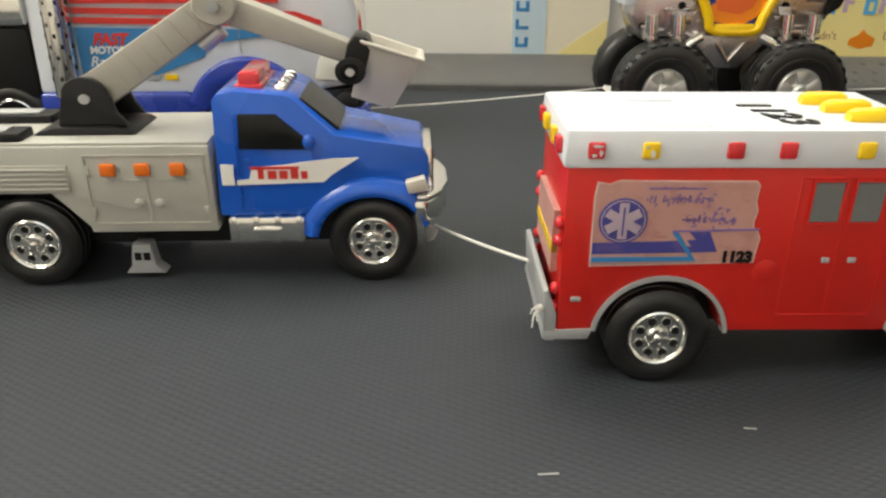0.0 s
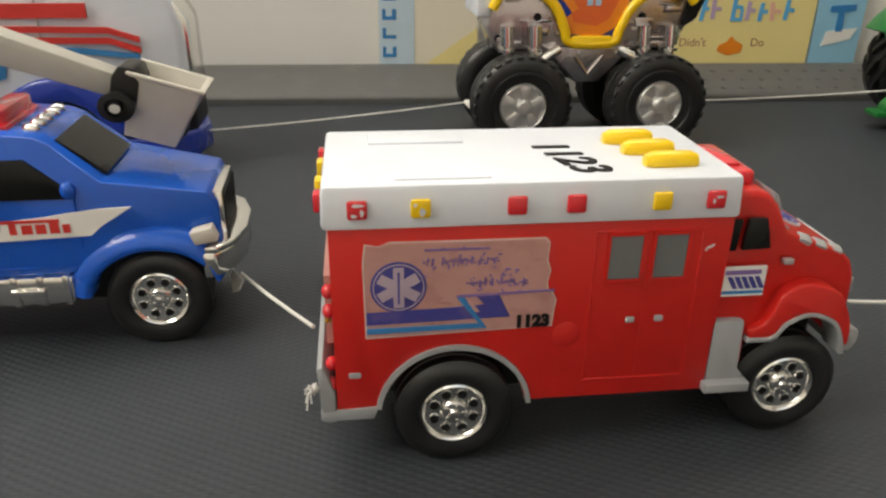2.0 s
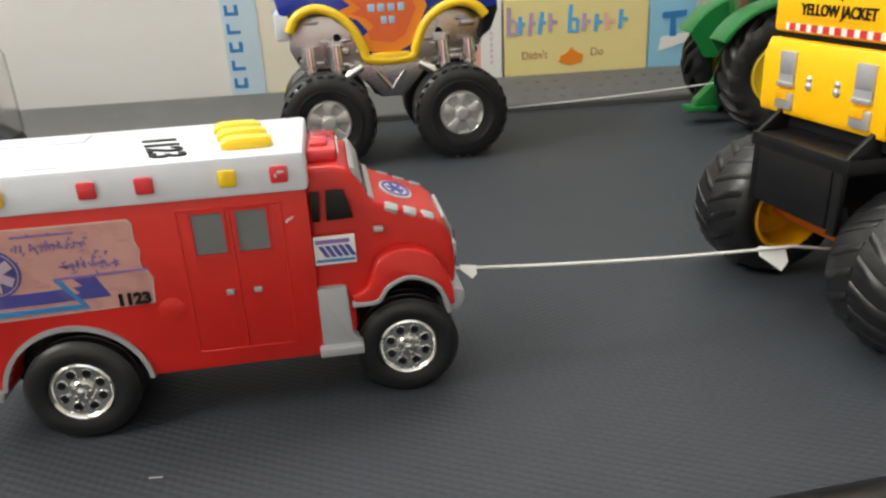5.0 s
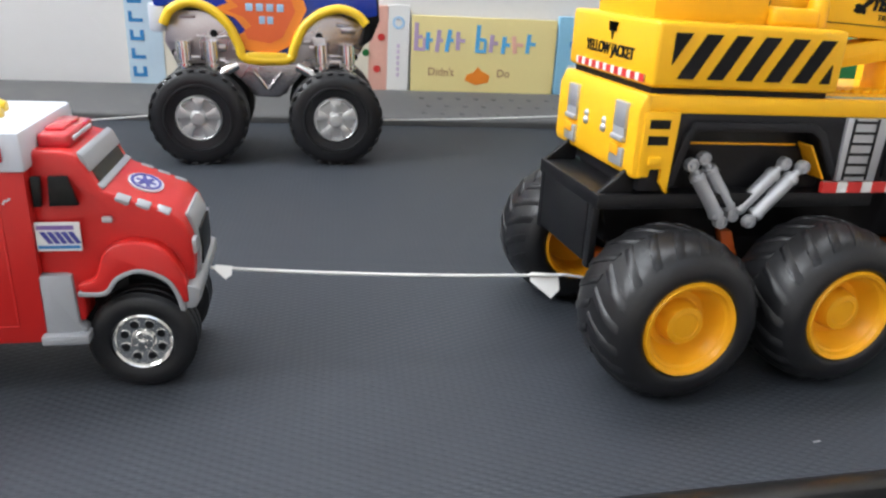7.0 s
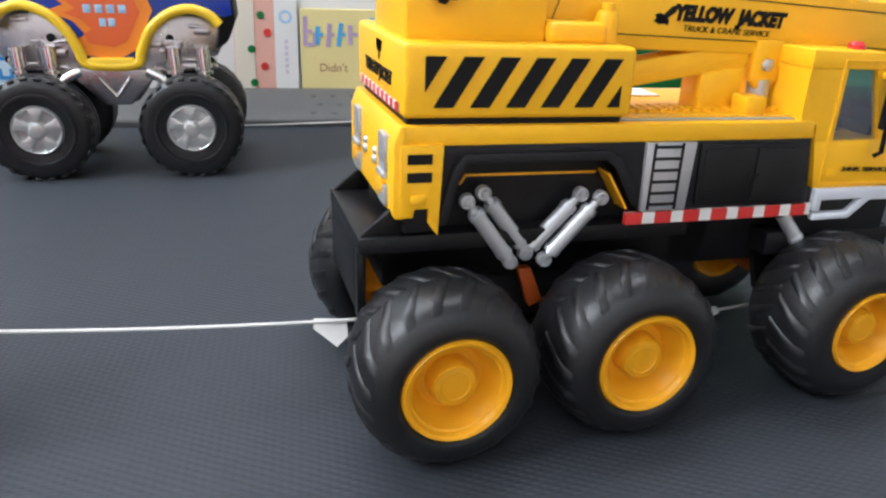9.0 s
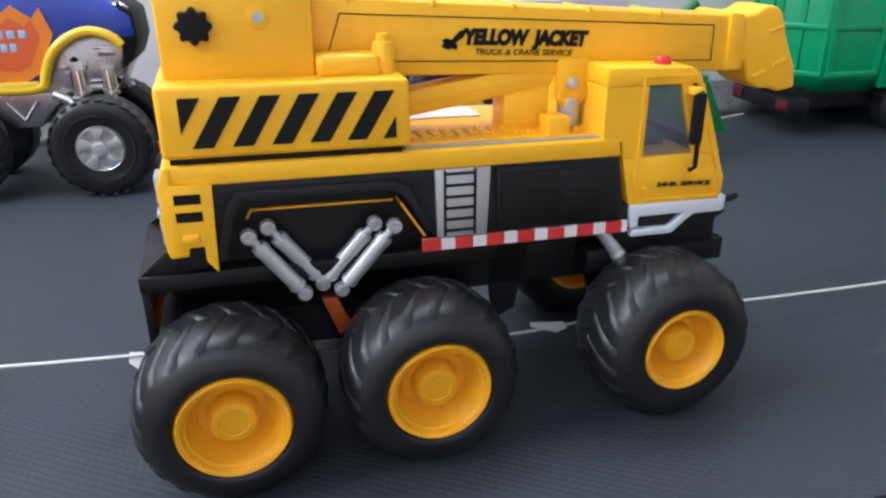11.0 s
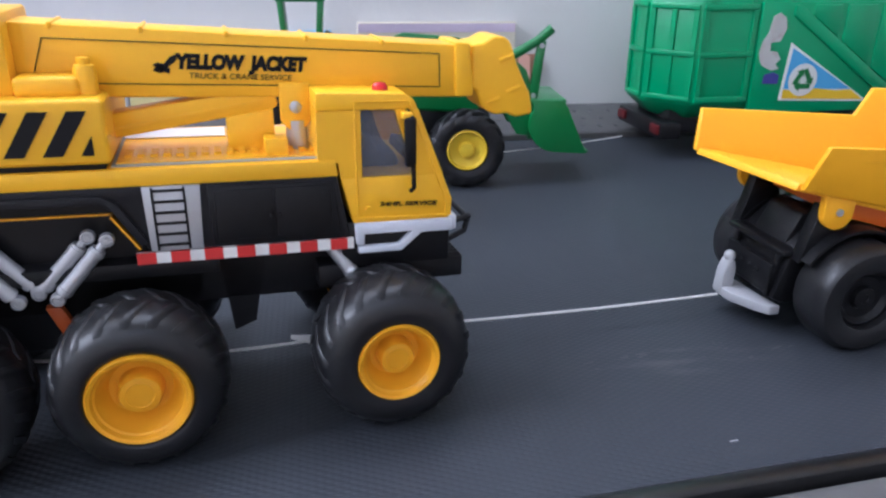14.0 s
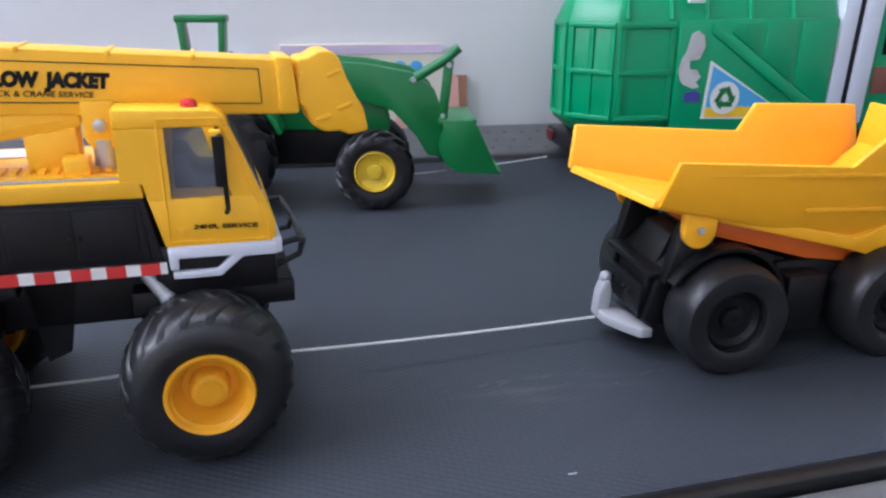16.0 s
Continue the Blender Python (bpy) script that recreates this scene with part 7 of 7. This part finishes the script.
part("title_line", lettering("Do", 0.0155, side(0.030, -0.0058, h - 0.077), depth=0.0002), m_brown, bk, "small title lettering")
print_mark(bk, moved(prism([(-0.016, -0.006), (0.0, -0.012), (0.018, -0.008), (0.020, 0.002), (0.008, 0.008), (0.002, 0.014), (-0.004, 0.006), (-0.014, 0.002)], -0.0004, 0.0004), pose(-0.010, -0.0058, h - 0.082)), m_flame, "orange printed shape")

bk, w, h = book("picture_book", 0.3715, 0.402, 0.135, m_paper, "white picture book with a blue round mark, upright")
print_mark(bk, lathe([(0.0085, -0.0062), (0.0085, -0.0054), (0.0055, -0.0054), (0.0055, -0.0062)], 24, at=(0.0, 0, h - 0.024), closed=True), m_skyline, "blue printed ring")
for k in range(6):
    print_mark(bk, box(-0.002, 0.002, -0.0062, -0.0054, h - 0.058 - 0.008 * k, h - 0.053 - 0.008 * k), m_lilac)
bk, w, h = book("picture_book", 0.316, 0.3690, 0.133, m_pink, "pink and cream picture book, upright", 1.0)
print_mark(bk, box(-w + 0.001, 0.0, -0.0064, -0.0054, 0.01, h - 0.002), m_cream)
for k in range(5):
    print_mark(bk, lathe([(0.005, -0.0068), (0.005, -0.0055), (0, -0.0055)], 16, at=(rng.uniform(-0.02, 0.02), 0, h - 0.02 - 0.022 * k)), m_ink_red if k % 2 else m_green)
bk, w, h = book("picture_book", 0.020, 0.154, 0.24, m_cream, "cream picture book with a pale blue edge, upright")
print_mark(bk, box(-w + 0.001, -w + 0.048, -0.0064, -0.0054, 0.002, h - 0.002), m_pale_blue, "pale blue printed band")
for k in range(8):
    z = h - 0.045 - 0.024 * k
    bm = box(-w + 0.006, -w + 0.024, -0.0069, -0.006, z, z + 0.0045)
    merge(bm, box(-w + 0.006, -w + 0.0105, -0.0069, -0.006, z + 0.0045, z + 0.0135))
    if k % 2:
        merge(bm, box(-w + 0.019, -w + 0.024, -0.0069, -0.006, z + 0.0045, z + 0.0135))
    print_mark(bk, bm, m_ink_teal, "blue title letter bar")
for k in range(7):
    print_mark(bk, box(-w + 0.068 + 0.0 * k, -w + 0.074, -0.0064, -0.0054, h - 0.03 - 0.018 * k, h - 0.022 - 0.018 * k), m_pale_blue)
print_mark(bk, prism([(0.0, 0.12), (w - 0.002, 0.165), (w - 0.002, 0.04), (0.012, 0.06)], -0.0064, -0.0054), m_pale_yellow, "pale printed shape")
bk, w, h = book("picture_book", 0.619, 0.687, 0.128, m_sky, "light blue picture book with white shapes, upright")
print_mark(bk, prism([(-0.02, 0.14), (0.02, 0.15), (0.028, 0.165), (-0.016, 0.16)], -0.0064, -0.0054), m_paper)
print_mark(bk, prism([(-0.004, 0.16), (0.006, 0.16), (0.004, 0.185), (0.02, 0.188), (0.02, 0.196), (-0.016, 0.194), (-0.016, 0.186), (-0.004, 0.185)], -0.0066, -0.0054), m_ink_teal)
bk, w, h = book("picture_book", 0.724, 0.955, 0.139, m_cream, "cream picture book with teal and lilac print, upright")
print_mark(bk, box(-w + 0.001, w - 0.001, -0.0064, -0.0054, h - 0.014, h - 0.002), m_lilac, "lilac printed band")
for k in range(4):
    print_mark(bk, ball(0.005 + 0.024 * k, -0.0055, h - 0.032, 0.0095, 1, 0.06, 0.8), m_sky_blue, "teal rounded letter bar")
print_mark(bk, prism([(0.03, 0.06), (0.09, 0.06), (0.085, 0.18), (0.05, 0.15)], -0.0064, -0.0054), m_pink)
bk, w, h = book("picture_book", 0.957, 0.992, 0.092, m_brown, "brown and orange picture book, upright")
print_mark(bk, prism([(-0.015, 0.1), (0.008, 0.1), (0.004, 0.19), (-0.013, 0.2)], -0.0064, -0.0054), m_pink)


# ---- string between the toys ----
def string(points, label):
    t = tagged(part("string", tube(points, 0.0010, 6), m_string), label, "string", "strings between the toys")
    return t


def frayed_end(x, y, z):
    """Loose cotton threads of a knotted string."""
    bm = bmesh.new()
    rng = random.Random(21)
    for k in range(11):
        d = Vector((rng.uniform(-0.005, 0.001), rng.uniform(-0.003, 0.002), rng.uniform(-0.010, 0.004)))
        p0 = Vector((x, y, z))
        merge(bm, tube([p0, p0 + d * 0.5 + Vector((-0.001, 0, 0.001)), p0 + d], 0.0004, 5))
    merge(bm, ball(x, y, z, 0.0018, 1, 1, 1.2, 8))
    tagged(part("string_knot", bm, m_string), "frayed white string knot at the ambulance bumper", "string", "strings between the toys")


def sag(a, b, drop=0.002, n=10):
    a, b = Vector(a), Vector(b)
    return [a.lerp(b, i / n) - Vector((0, 0, drop * 4 * (i / n) * (1 - i / n))) for i in range(n + 1)]


string(sag((-0.0627, 0.0858, 0.022), (-0.0087, -0.0283, 0.050), 0.001), "white cotton string from bucket truck to ambulance")
string(sag((0.2355, -0.0209, 0.052), (0.4325, -0.0089, 0.041)), "white cotton string from ambulance to crane truck")
string(sag((0.4325, -0.0089, 0.041), (0.6964, 0.0251, 0.022), 0.010) + sag((0.6964, 0.0251, 0.022), (0.9494, 0.0556, 0.0145))[1:], "white cotton string from crane truck to dump truck")
string(sag((-0.1468, 0.3802, 0.030), (0.1183, 0.4498, 0.040)), "white cotton string from racing truck to monster truck")
string(sag((0.3270, 0.4589, 0.036), (0.6180, 0.4555, 0.050)), "white cotton string from monster truck to tractor")
string(sag((0.8490, 0.4465, 0.024), (1.0690, 0.5325, 0.020)), "white cotton string from tractor to garbage truck")
string(sag((-0.3759, 0.0638, 0.032), (-0.95, 0.06, 0.03)), "white cotton string behind the bucket truck")

frayed_end(-0.0058, -0.0655, 0.042)


def tape_tag(x, y, z, yaw, tilt, w=0.018, h=0.011):
    bm = plan_prism([(0, -h * 0.2), (w * 0.7, -h), (w, -h * 0.5), (w * 0.95, h * 0.35), (0, h * 0.3)], -0.0004, 0.0004)
    ob = part("tape_tag", moved(bm, pose(x, y, z, tilt, 8, yaw)), m_paper)
    tagged(ob, "folded white tape tag on the string", "tape", "tape tags")


tape_tag(0.4117, -0.0105, 0.040, 4, 55)
tape_tag(0.2380, -0.0214, 0.052, 0, 40, 0.009, 0.006)
tape_tag(-0.0690, 0.0885, 0.021, -55, 60, 0.014, 0.008)
tape_tag(0.6363, 0.0175, 0.0235, 7, 50, 0.024, 0.005)
tape_tag(0.1103, 0.4468, 0.040, 0, 40, 0.012, 0.010)


# ---- faint scuffs on the belt and dimples in the far rail ----
m_scuff = material("chalky_scuff", (0.068, 0.070, 0.074), 0.8, vary=0.3, scale=200)
m_mark = material("white_fleck", (0.42, 0.42, 0.42), 0.8, vary=0.2)
scuff = bmesh.new()
rng = random.Random(12)
for k in range(16):
    x, y2 = 0.893 + rng.gauss(0, 0.045), -0.006 + rng.gauss(0, 0.011)
    l, wd = rng.uniform(0.002, 0.009), rng.uniform(0.0002, 0.0009)
    merge(scuff, moved(box(-l / 2, l / 2, -wd, wd, 0.0, 0.00012), pose(x, y2, 0.0001, 0, 0, rng.uniform(6, 26))))
tagged(part("belt_scuffs", scuff, m_scuff), "pale chalky scuff marks on the black belt", "scuff", "", "stuff")
fleck = bmesh.new()
for x, y2, l, a in ((-0.006, -0.1335, 0.009, 6), (0.09, -0.10, 0.006, -4), (0.53, -0.12, 0.004, 10), (0.879, -0.096, 0.005, 4)):
    merge(fleck, moved(box(-l / 2, l / 2, -0.0004, 0.0004, 0.0, 0.0003), pose(x, y2, 0.0001, 0, 0, a)))
tagged(part("belt_flecks", fleck, m_mark), "tiny white flecks on the black belt", "scuff", "", "stuff")
dim = bmesh.new()
tilt = math.degrees(math.atan2(0.022, 0.063))
for i in range(64):
    for j in range(3):
        x = 0.42 + 0.026 * i + (0.008 if j % 2 else 0)
        stud = lathe([(0.0042, -0.0006), (0.0040, 0.0006), (0.0028, 0.0010), (0, 0.0010)], 8, "z")
        merge(dim, moved(stud, pose(x, FAR + 0.014 + 0.020 * j, 0.0159 + 0.0070 * j, tilt)))
tagged(part("rail_studs", dim, m_rail_stud, rail), "", "", "", "stuff")
